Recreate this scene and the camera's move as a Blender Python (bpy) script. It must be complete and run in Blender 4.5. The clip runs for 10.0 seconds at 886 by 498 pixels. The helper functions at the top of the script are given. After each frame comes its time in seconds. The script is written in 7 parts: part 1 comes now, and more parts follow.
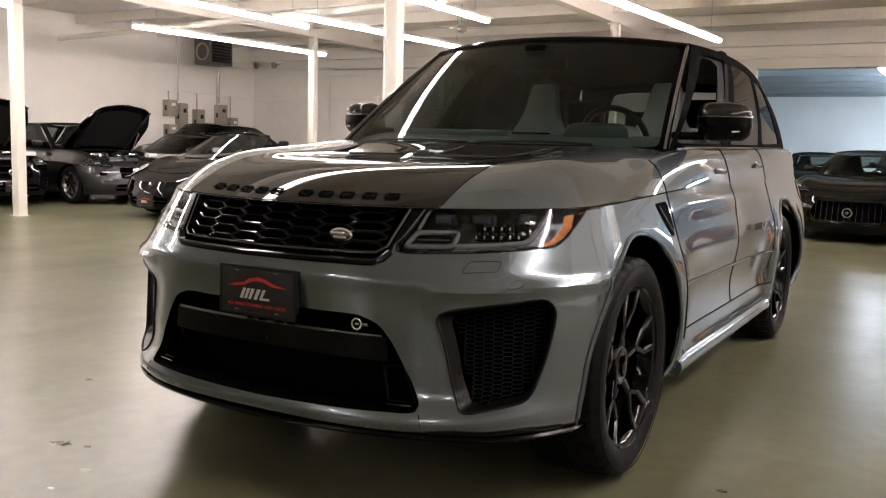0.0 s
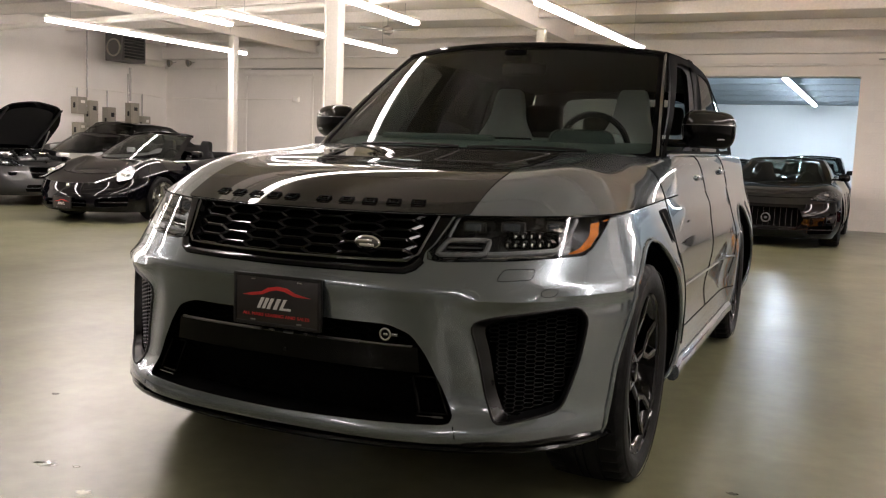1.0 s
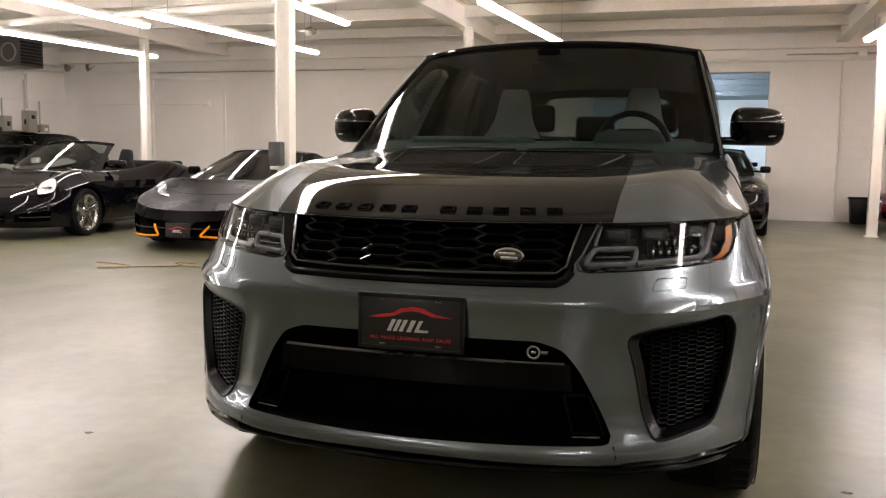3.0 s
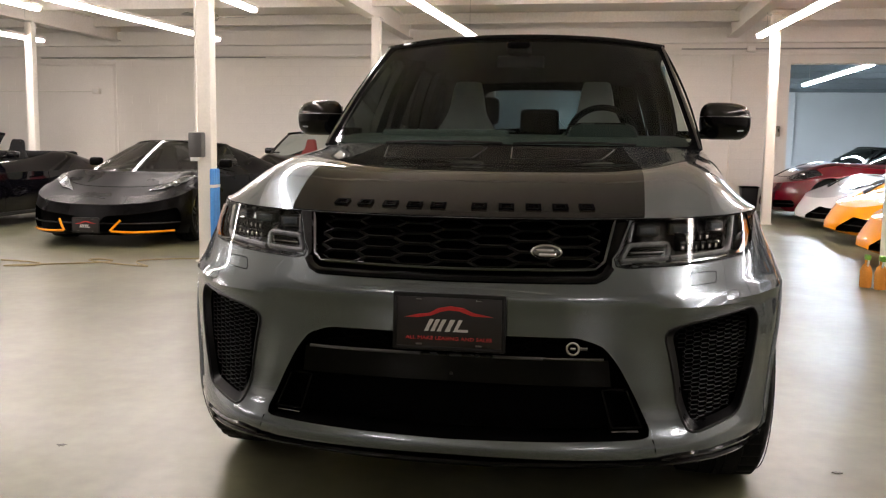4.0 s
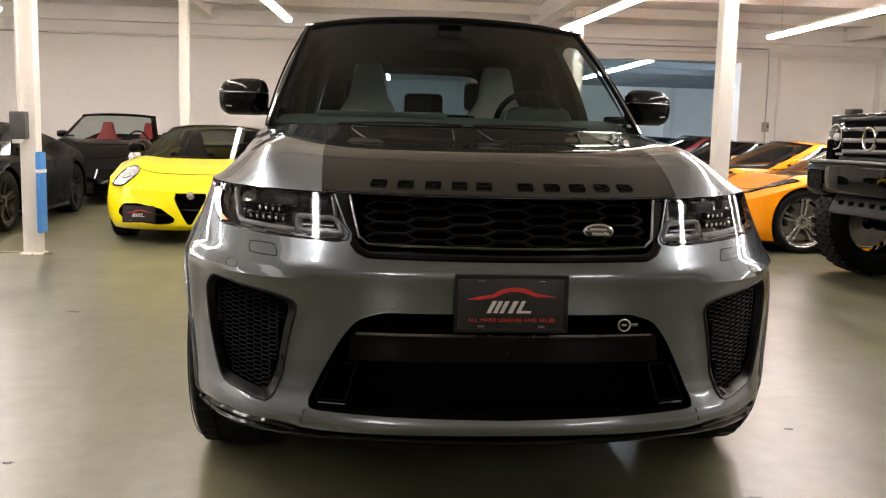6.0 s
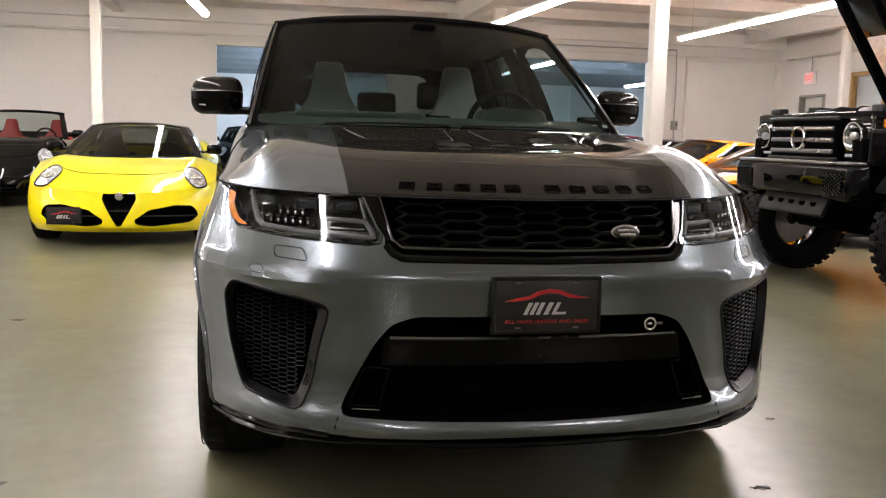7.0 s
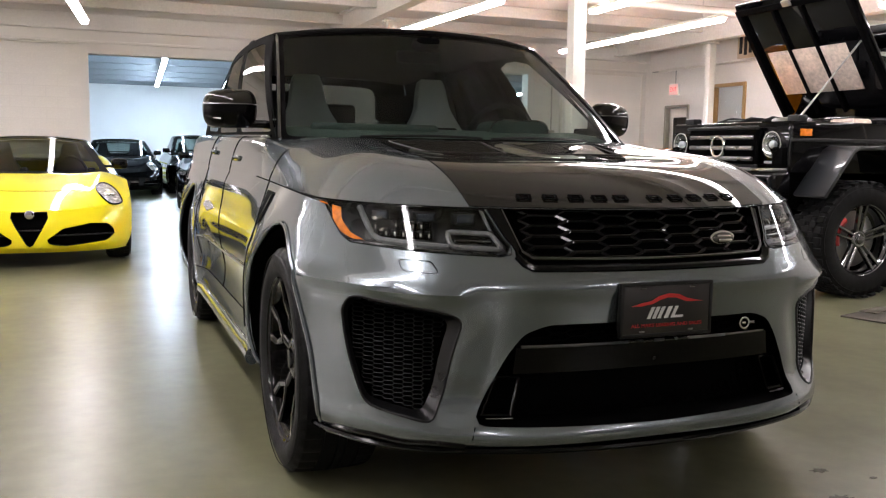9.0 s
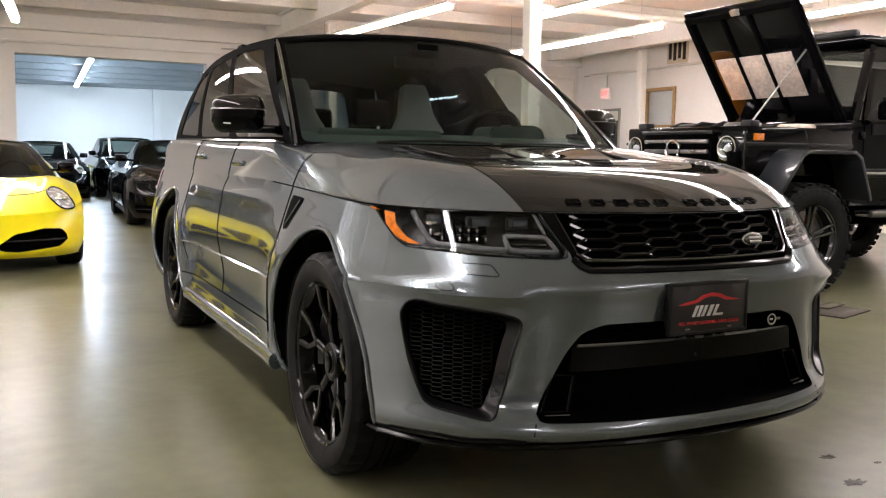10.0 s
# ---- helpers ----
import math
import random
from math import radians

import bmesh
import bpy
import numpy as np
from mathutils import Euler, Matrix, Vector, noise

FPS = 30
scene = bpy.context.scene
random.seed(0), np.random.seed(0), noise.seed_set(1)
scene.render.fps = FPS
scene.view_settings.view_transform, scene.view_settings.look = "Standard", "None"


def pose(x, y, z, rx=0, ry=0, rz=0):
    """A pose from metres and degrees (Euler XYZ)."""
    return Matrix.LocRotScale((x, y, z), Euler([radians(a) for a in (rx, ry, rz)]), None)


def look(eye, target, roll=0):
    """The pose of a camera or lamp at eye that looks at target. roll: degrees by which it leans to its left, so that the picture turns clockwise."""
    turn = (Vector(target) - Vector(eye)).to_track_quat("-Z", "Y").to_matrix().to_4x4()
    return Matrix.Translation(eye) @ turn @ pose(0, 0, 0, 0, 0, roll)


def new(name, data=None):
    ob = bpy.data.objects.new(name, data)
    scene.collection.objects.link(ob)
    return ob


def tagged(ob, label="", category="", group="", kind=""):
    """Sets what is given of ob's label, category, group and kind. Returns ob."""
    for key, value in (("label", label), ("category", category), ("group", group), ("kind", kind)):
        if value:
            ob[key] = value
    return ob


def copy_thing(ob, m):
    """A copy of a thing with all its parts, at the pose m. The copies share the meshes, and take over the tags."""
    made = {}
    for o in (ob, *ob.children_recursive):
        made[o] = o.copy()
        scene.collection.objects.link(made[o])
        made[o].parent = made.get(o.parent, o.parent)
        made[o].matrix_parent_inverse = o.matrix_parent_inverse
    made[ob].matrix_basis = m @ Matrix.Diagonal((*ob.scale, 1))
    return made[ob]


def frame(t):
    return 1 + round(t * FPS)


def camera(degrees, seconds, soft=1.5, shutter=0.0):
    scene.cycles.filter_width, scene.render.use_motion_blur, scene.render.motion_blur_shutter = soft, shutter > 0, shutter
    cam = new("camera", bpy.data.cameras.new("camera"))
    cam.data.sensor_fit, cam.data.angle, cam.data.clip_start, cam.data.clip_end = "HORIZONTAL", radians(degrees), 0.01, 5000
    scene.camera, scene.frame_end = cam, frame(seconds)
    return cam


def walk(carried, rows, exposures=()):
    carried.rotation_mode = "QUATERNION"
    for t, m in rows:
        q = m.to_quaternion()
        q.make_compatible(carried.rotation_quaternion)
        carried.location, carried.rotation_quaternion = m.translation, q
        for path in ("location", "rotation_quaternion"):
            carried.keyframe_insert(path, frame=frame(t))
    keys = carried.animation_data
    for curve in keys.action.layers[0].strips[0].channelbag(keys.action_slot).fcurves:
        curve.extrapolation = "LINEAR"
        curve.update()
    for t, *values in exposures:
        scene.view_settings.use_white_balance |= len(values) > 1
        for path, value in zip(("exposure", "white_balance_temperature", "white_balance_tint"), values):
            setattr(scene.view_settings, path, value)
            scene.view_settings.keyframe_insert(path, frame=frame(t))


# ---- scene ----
# ---- camera and walk ----
cam = camera(53.1, 10.0, soft=1.2)
PATH = [
    (0, (1.926, -2.142, 1.15), (0.929, -0.423, 0.923), 1.6),
    (0.5, (1.743, -2.227, 1.147), (0.854, -0.449, 0.928), 2.1),
    (1, (1.562, -2.269, 1.15), (0.754, -0.452, 0.934), 2.2),
    (1.5, (1.368, -2.271, 1.152), (0.606, -0.434, 0.938), 2.1),
    (2, (1.192, -2.281, 1.158), (0.456, -0.434, 0.94), 1.7),
    (3.5, (0.606, -2.402, 1.147), (0.144, -0.468, 0.932), 0.6),
    (4, (0.386, -2.421, 1.163), (0.057, -0.462, 0.934), 0.8),
    (4.5, (0.175, -2.459, 1.144), (-0.004, -0.479, 0.925), 0.7),
    (5, (-0.009, -2.442, 1.136), (-0.071, -0.456, 0.907), 0.9),
    (5.5, (-0.199, -2.419, 1.129), (-0.155, -0.434, 0.89), 1.2),
    (6, (-0.417, -2.408, 1.127), (-0.235, -0.432, 0.879), 1.4),
    (7.5, (-0.981, -2.321, 1.135), (-0.484, -0.399, 0.892), 1.4),
    (8, (-1.202, -2.318, 1.134), (-0.609, -0.423, 0.901), 1.3),
    (8.5, (-1.368, -2.265, 1.128), (-0.715, -0.388, 0.904), 1.0),
    (9, (-1.552, -2.166, 1.126), (-0.83, -0.314, 0.906), 0.9),
    (9.5, (-1.736, -2.088, 1.134), (-0.937, -0.267, 0.914), 0.8),
    (10, (-1.956, -2.069, 1.134), (-1.068, -0.29, 0.921), 0.9),
]
walk(cam, [(t, look(eye, target, roll)) for t, eye, target, roll in PATH], exposures=((0, -0.05, 6500, 10), (2, -0.03, 6500, 10), (3.5, -0.13, 6500, 10), (4.5, -0.03, 6500, 10), (5.5, 0.1, 6500, 10), (6, 0.14, 6500, 10), (7.5, 0.14, 6120, 10), (9, 0.16, 6080, 10), (10, 0.14, 6300, 10)))

# ---- light ----
LAMP = 57.0      # fluorescent tubes of the main hall
COOL = 140.0      # tubes of the far hall
world = bpy.data.worlds.new("world")
scene.world = world
world.use_nodes = True
sky = world.node_tree.nodes.new("ShaderNodeTexSky")
sky.sky_type, sky.sun_disc, sky.sun_elevation, sky.sun_rotation = "NISHITA", False, radians(35), radians(200)
world.node_tree.links.new(sky.outputs[0], world.node_tree.nodes["Background"].inputs[0])
world.node_tree.nodes["Background"].inputs[1].default_value = 0.05


# ---- materials ----
def mat(name, base, rough=0.5, metal=0.0, coat=0.0, var=0.12, scale=3.0, bump=0.0, bscale=60.0, spec=0.5, rvar=0.08, emit=0.0, sheen=0.0, cior=1.5, edge=1.0):
    """A surface with variation at two scales in colour and roughness, and fine relief."""
    m = bpy.data.materials.new(name)
    m.use_nodes = True
    t = m.node_tree
    b = t.nodes["Principled BSDF"]
    n, ln = t.nodes.new, t.links.new
    co = n("ShaderNodeTexCoord")
    big, fine = n("ShaderNodeTexNoise"), n("ShaderNodeTexNoise")
    big.inputs["Scale"].default_value, fine.inputs["Scale"].default_value = scale, bscale
    big.inputs["Detail"].default_value, fine.inputs["Detail"].default_value = 4, 3
    ln(co.outputs["Object"], big.inputs["Vector"]), ln(co.outputs["Object"], fine.inputs["Vector"])
    add = n("ShaderNodeMath")
    add.operation = "ADD"
    ln(big.outputs["Fac"], add.inputs[0]), ln(fine.outputs["Fac"], add.inputs[1])
    ramp = n("ShaderNodeMapRange")
    ramp.inputs["From Min"].default_value, ramp.inputs["From Max"].default_value = 0.7, 1.3
    ln(add.outputs[0], ramp.inputs["Value"])
    mix = n("ShaderNodeMix")
    mix.data_type = "RGBA"
    mix.inputs["A"].default_value = (*[c * (1 - var) for c in base], 1)
    mix.inputs["B"].default_value = (*[min(1, c * (1 + var)) for c in base], 1)
    ln(ramp.outputs[0], mix.inputs["Factor"]), ln(mix.outputs["Result"], b.inputs["Base Color"])
    rr = n("ShaderNodeMapRange")
    rr.inputs["From Min"].default_value, rr.inputs["From Max"].default_value = 0.3, 0.7
    rr.inputs["To Min"].default_value, rr.inputs["To Max"].default_value = max(0.0, rough - rvar), min(1, rough + rvar)
    ln(big.outputs["Fac"], rr.inputs["Value"]), ln(rr.outputs[0], b.inputs["Roughness"])
    b.inputs["Metallic"].default_value, b.inputs["Coat Weight"].default_value = metal, coat
    b.inputs["Coat Roughness"].default_value, b.inputs["Coat IOR"].default_value = 0.03, cior
    b.inputs["Specular IOR Level"].default_value = spec
    b.inputs["Sheen Weight"].default_value = sheen
    b.inputs["Specular Tint"].default_value = (edge, edge, edge, 1)
    if bump:
        bp = n("ShaderNodeBump")
        bp.inputs["Strength"].default_value, bp.inputs["Distance"].default_value = bump, 0.004
        ln(fine.outputs["Fac"], bp.inputs["Height"]), ln(bp.outputs[0], b.inputs["Normal"])
    if emit:
        b.inputs["Emission Color"].default_value, b.inputs["Emission Strength"].default_value = (*base, 1), emit
    return m


def glass(name, tint, rough=0.0, ior=1.5, graze=1.0):
    """A thin pane: tinted clear, with mirror gloss by Fresnel."""
    m = bpy.data.materials.new(name)
    m.use_nodes = True
    t = m.node_tree
    t.nodes.clear()
    n, ln = t.nodes.new, t.links.new
    out, mix, lw, tr, gl = n("ShaderNodeOutputMaterial"), n("ShaderNodeMixShader"), n("ShaderNodeLayerWeight"), n("ShaderNodeBsdfTransparent"), n("ShaderNodeBsdfGlossy")
    pw, fr = n("ShaderNodeMath"), n("ShaderNodeMath")
    f0 = ((ior - 1) / (ior + 1)) ** 2
    pw.operation, fr.operation = "POWER", "MULTIPLY_ADD"
    lw.inputs[0].default_value, pw.inputs[1].default_value, fr.inputs[1].default_value, fr.inputs[2].default_value = 0.5, 5.0, (1 - f0) * graze, f0
    ln(lw.outputs["Facing"], pw.inputs[0]), ln(pw.outputs[0], fr.inputs[0])
    tr.inputs[0].default_value, gl.inputs["Roughness"].default_value = (*tint, 1), rough
    ln(fr.outputs[0], mix.inputs[0]), ln(tr.outputs[0], mix.inputs[1]), ln(gl.outputs[0], mix.inputs[2]), ln(mix.outputs[0], out.inputs[0])
    return m


def lamp_mat(name, colour, strength):
    m = bpy.data.materials.new(name)
    m.use_nodes = True
    t = m.node_tree
    t.nodes.clear()
    out, em = t.nodes.new("ShaderNodeOutputMaterial"), t.nodes.new("ShaderNodeEmission")
    em.inputs[0].default_value, em.inputs[1].default_value = (*colour, 1), strength
    t.links.new(em.outputs[0], out.inputs[0])
    return m


def floor_mat():
    """Polished olive-grey sealed concrete: cloudy colour, worn gloss, scuffs."""
    m = mat("sealed_concrete", (0.137, 0.137, 0.08), 0.2, var=0.2, scale=0.7, bscale=11.0, spec=0.6)
    t = m.node_tree
    b = t.nodes["Principled BSDF"]
    n, ln = t.nodes.new, t.links.new
    co = n("ShaderNodeTexCoord")
    scuff = n("ShaderNodeTexNoise")
    scuff.inputs["Scale"].default_value, scuff.inputs["Detail"].default_value, scuff.inputs["Roughness"].default_value = 1.3, 3, 0.5
    ln(co.outputs["Object"], scuff.inputs["Vector"])
    rr = n("ShaderNodeMapRange")
    rr.inputs["From Min"].default_value, rr.inputs["From Max"].default_value = 0.35, 0.7
    rr.inputs["To Min"].default_value, rr.inputs["To Max"].default_value = 0.278, 0.34
    ln(scuff.outputs["Fac"], rr.inputs["Value"]), ln(rr.outputs[0], b.inputs["Roughness"])
    # faint sweeping marks, drawn out along one way
    mp, st, sr, mx = n("ShaderNodeMapping"), n("ShaderNodeTexNoise"), n("ShaderNodeMapRange"), n("ShaderNodeMix")
    mp.inputs["Rotation"].default_value, mp.inputs["Scale"].default_value = (0, 0, radians(25)), (1.9, 0.8, 1.0)
    st.inputs["Scale"].default_value, st.inputs["Detail"].default_value, st.inputs["Distortion"].default_value = 1.0, 6, 0.6
    sr.inputs["From Min"].default_value, sr.inputs["From Max"].default_value = 0.45, 0.7
    sr.inputs["To Min"].default_value, sr.inputs["To Max"].default_value = 0.0, 1.0
    mx.data_type, mx.blend_type = "RGBA", "MULTIPLY"
    mx.inputs["B"].default_value = (0.72, 0.71, 0.66, 1)
    base = b.inputs["Base Color"].links[0].from_socket
    ln(co.outputs["Object"], mp.inputs["Vector"]), ln(mp.outputs[0], st.inputs["Vector"]), ln(st.outputs["Fac"], sr.inputs["Value"])
    ln(sr.outputs[0], mx.inputs["Factor"]), ln(base, mx.inputs["A"]), ln(mx.outputs["Result"], b.inputs["Base Color"])
    return m


def carbon_mat():
    """Clear-coated woven carbon: a fine diagonal checker of two dark tones."""
    m = mat("carbon_fibre", (0.03, 0.027, 0.022), 0.4, metal=0.0, coat=0.8, spec=0.0, cior=1.36, var=0.1, scale=5, bscale=200)
    t = m.node_tree
    b = t.nodes["Principled BSDF"]
    n, ln = t.nodes.new, t.links.new
    co, mp, ck = n("ShaderNodeTexCoord"), n("ShaderNodeMapping"), n("ShaderNodeTexChecker")
    mp.inputs["Rotation"].default_value = (0, 0, radians(45))
    ck.inputs["Scale"].default_value = 420
    ck.inputs["Color1"].default_value, ck.inputs["Color2"].default_value = (0.0175, 0.016, 0.013, 1), (0.014, 0.0125, 0.0105, 1)
    ln(co.outputs["Object"], mp.inputs[0]), ln(mp.outputs[0], ck.inputs["Vector"]), ln(ck.outputs["Color"], b.inputs["Base Color"])
    return m


M_FLOOR = floor_mat()
M_WALL = mat("white_wall_paint", (0.83, 0.8, 0.75), 0.6, var=0.05, scale=1.2, bump=0.3, bscale=35)
M_BLOCK = mat("painted_block", (0.83, 0.8, 0.75), 0.55, var=0.05, scale=1.0, bump=0.5, bscale=45)
M_MORTAR = mat("painted_joint", (0.81, 0.78, 0.73), 0.7, var=0.05, scale=1.0, bump=0.4, bscale=60)
M_COOLWALL = mat("pale_blue_wall", (0.8, 0.82, 0.85), 0.6, var=0.05, scale=0.8, bump=0.3, bscale=35)
M_CEIL = mat("ceiling_deck_paint", (0.78, 0.74, 0.68), 0.8, var=0.08, scale=0.7, bump=0.4, bscale=25)
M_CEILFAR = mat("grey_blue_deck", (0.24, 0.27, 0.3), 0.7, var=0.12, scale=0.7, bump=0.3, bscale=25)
M_COL = mat("column_paint", (0.8, 0.77, 0.7), 0.45, var=0.05, scale=2, bump=0.15, bscale=40)
M_TUBE = lamp_mat("fluorescent_tube", (1.0, 0.885, 0.855), LAMP)
M_COOLTUBE = lamp_mat("cool_tube", (0.76, 0.88, 1.0), COOL)
M_HOUSING = mat("lamp_housing", (0.85, 0.83, 0.78), 0.4, var=0.03)
M_PAINT = mat("grey_metallic_paint", (0.158, 0.184, 0.2), 0.23, metal=0.7, coat=1.0, cior=1.62, spec=0.1, edge=0.25, var=0.05, scale=2.0, bscale=900, rvar=0.015)
M_BLACKP = mat("black_paint", (0.002, 0.002, 0.0024), 0.22, metal=0.0, coat=1.0, spec=0.0, cior=1.33, var=0.1, scale=2, bscale=300, rvar=0.03)
M_ROOF = mat("black_roof_paint", (0.008, 0.0075, 0.007), 0.22, coat=1.0, spec=0.0, cior=1.32, var=0.1, scale=2, bscale=300, rvar=0.03)
M_GLOSSK = mat("gloss_black_trim", (0.002, 0.002, 0.002), 0.12, spec=0.18, var=0.1, scale=5, rvar=0.04)
M_SATINK = mat("satin_black_plastic", (0.008, 0.008, 0.008), 0.45, var=0.15, scale=8, bump=0.2, bscale=250, spec=0.3)
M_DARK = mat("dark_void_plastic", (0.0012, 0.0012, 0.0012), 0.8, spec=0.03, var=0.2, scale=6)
M_CARBON = carbon_mat()
M_RUBBER = mat("tyre_rubber", (0.009, 0.009, 0.009), 0.6, spec=0.1, var=0.2, scale=10, bump=0.3, bscale=140)
M_CHROME = mat("chrome", (0.75, 0.75, 0.74), 0.12, metal=1.0, var=0.05, rvar=0.05)
M_SATIN = mat("satin_metal", (0.25, 0.25, 0.25), 0.3, metal=1.0, var=0.08, rvar=0.08)
M_ALLOY = mat("silver_alloy", (0.55, 0.55, 0.54), 0.25, metal=1.0, var=0.08, rvar=0.08)
M_DISC = mat("brake_disc_steel", (0.3, 0.29, 0.28), 0.35, metal=1.0, var=0.15, scale=12, bump=0.2, bscale=80)
M_RED = mat("red_caliper_paint", (0.5, 0.015, 0.02), 0.3, coat=0.5, var=0.08)
M_GLASS = glass("clear_glass", (0.46, 0.52, 0.5))
M_SCREEN = glass("windshield_glass", (0.37, 0.43, 0.4), ior=1.34, graze=0.6)
M_TINT = glass("smoked_glass", (0.1, 0.105, 0.105))
M_PRIVACY = glass("privacy_glass", (0.015, 0.016, 0.016), ior=1.5, graze=0.6)
M_SMOKE = glass("dark_screen_glass", (0.26, 0.28, 0.28), ior=1.35)
M_LENS = glass("lamp_lens", (0.9, 0.92, 0.93))
M_AMBER = mat("amber_lens", (0.55, 0.15, 0.01), 0.15, coat=1.0, var=0.3, scale=30)
M_REDLENS = mat("red_lens", (0.35, 0.01, 0.01), 0.15, coat=1.0, var=0.1)
M_DKCHROME = mat("dark_chrome", (0.16, 0.16, 0.165), 0.12, metal=1.0, var=0.08, rvar=0.04)
M_LAMPPALE = mat("lamp_inner_pale", (0.75, 0.72, 0.72), 0.25, metal=0.4, var=0.35, scale=25)
M_LAMPIN = mat("lamp_inner_dark", (0.07, 0.072, 0.075), 0.25, metal=0.6, var=0.3, scale=20)
M_DRL = mat("light_guide", (0.55, 0.57, 0.58), 0.25, var=0.05, coat=0.6)
M_SEAT = mat("pale_grey_leather", (0.8, 0.81, 0.79), 0.5, var=0.06, scale=6, bump=0.3, bscale=180)
M_BLKLEATHER = mat("black_leather", (0.008, 0.008, 0.008), 0.6, spec=0.1, var=0.15, scale=6, bump=0.3, bscale=180)
M_REDLEATHER = mat("red_leather", (0.4, 0.03, 0.03), 0.5, var=0.1, scale=6, bump=0.3, bscale=180)
M_WHITEMARK = mat("white_print", (0.7, 0.7, 0.68), 0.45, var=0.04)
M_REDMARK = mat("red_print", (0.62, 0.03, 0.03), 0.45, var=0.06)
M_PLATE = mat("black_plate", (0.014, 0.012, 0.011), 0.37, var=0.1, scale=20)
M_YELLOW = mat("yellow_paint", (0.88, 0.76, 0.003), 0.32, coat=1.0, spec=0.1, cior=1.48, var=0.03, scale=2, bscale=400, rvar=0.03)
M_ORANGE = mat("orange_paint", (0.87, 0.31, 0.003), 0.32, coat=1.0, spec=0.1, cior=1.48, var=0.03, scale=2, bscale=400, rvar=0.03)
M_MATTEK = mat("matte_charcoal_paint", (0.004, 0.0037, 0.0037), 0.3, metal=0.0, spec=0.025, var=0.08, scale=2, bscale=300)
M_NAVY = mat("navy_black_paint", (0.002, 0.0019, 0.003), 0.2, coat=1.0, spec=0.0, cior=1.4, var=0.1, scale=2, bscale=300, rvar=0.03)
M_WHITEP = mat("white_paint", (0.66, 0.66, 0.66), 0.32, coat=1.0, var=0.03, scale=2, bscale=300, rvar=0.03)
M_MAROON = mat("dark_red_paint", (0.12, 0.004, 0.012), 0.22, coat=1.0, var=0.05, scale=2, bscale=300, rvar=0.03)
M_SILVER = mat("silver_paint", (0.6, 0.6, 0.6), 0.32, metal=0.7, coat=1.0, var=0.04, scale=2, bscale=500, rvar=0.03)
M_DKGREY = mat("dark_grey_paint", (0.025, 0.027, 0.03), 0.33, metal=0.3, coat=1.0, cior=1.32, spec=0.2, var=0.06, scale=2, bscale=500, rvar=0.03)
M_GRAPHITE = mat("graphite_metallic_paint", (0.013, 0.013, 0.014), 0.3, metal=0.3, coat=1.0, cior=1.45, var=0.06, scale=2, bscale=500, rvar=0.03)
M_FABRIC = mat("black_canvas_roof", (0.012, 0.012, 0.012), 0.9, spec=0.1, var=0.2, scale=8, bump=0.5, bscale=300)
M_BLUEPAD = mat("blue_foam_pad", (0.06, 0.25, 0.62), 0.6, var=0.08, scale=5, bump=0.3, bscale=90)
M_GREYBOX = mat("grey_electrical_enamel", (0.3, 0.28, 0.23), 0.5, var=0.08, scale=4)
M_STEEL = mat("galvanised_pipe", (0.45, 0.44, 0.42), 0.4, metal=0.8, var=0.12, scale=8)
M_EXIT = mat("exit_sign_face", (0.8, 0.45, 0.42), 0.4, var=0.05, emit=0.5)
M_EXITRED = mat("exit_letters", (0.75, 0.05, 0.05), 0.4, var=0.05, emit=0.6)
M_CREAM = mat("cream_board", (0.62, 0.52, 0.36), 0.5, var=0.06, scale=5)
M_WOOD = mat("varnished_wood", (0.4, 0.24, 0.09), 0.4, var=0.2, scale=6, bump=0.2, bscale=60)
M_GREENLIQ = mat("green_plastic", (0.12, 0.3, 0.03), 0.3, var=0.2, scale=12)
M_STAIN = mat("dried_spill", (0.05, 0.045, 0.028), 0.5, var=0.4, scale=14, bump=0.3, bscale=60)
M_WETSPOT = mat("glossy_dried_spill", (0.2, 0.19, 0.15), 0.12, coat=1.0, var=0.3, scale=14, bump=0.2, bscale=60)
M_CHIP = mat("pale_paint_chip", (0.62, 0.6, 0.5), 0.6, var=0.2, scale=14)
M_MESHK = mat("black_mesh", (0.002, 0.002, 0.002), 0.4, var=0.2, scale=20, spec=0.12)
M_BARK = mat("gloss_black_bars", (0.002, 0.002, 0.002), 0.075, spec=0.18, var=0.1, scale=8, rvar=0.02)
M_RIMK = mat("gloss_black_wheel_paint", (0.0016, 0.0016, 0.0016), 0.09, spec=0.22, var=0.1, scale=8, rvar=0.02)
M_BEVEL = mat("satin_black_bevel", (0.004, 0.004, 0.0042), 0.3, spec=0.22, var=0.12, scale=9, rvar=0.05)
M_PROJ = mat("projector_glass", (0.05, 0.06, 0.075), 0.08, spec=0.8, var=0.2, scale=40, rvar=0.03)
M_PILLAR = mat("gloss_black_pillar", (0.004, 0.004, 0.004), 0.1, spec=0.7, coat=1.0, var=0.1, rvar=0.02)
M_GUIDE = mat("unlit_light_guide", (0.17, 0.175, 0.18), 0.3, spec=0.4, var=0.1, scale=30)
M_CABLE = mat("tan_cable", (0.3, 0.24, 0.12), 0.5, var=0.1, scale=10)
M_ENGINE = mat("engine_bay_metal", (0.12, 0.12, 0.12), 0.4, metal=0.6, var=0.4, scale=14, bump=0.5, bscale=40)
M_FOIL = mat("foil_insulation", (0.62, 0.53, 0.46), 0.4, metal=0.35, var=0.25, scale=10, bump=0.8, bscale=30)

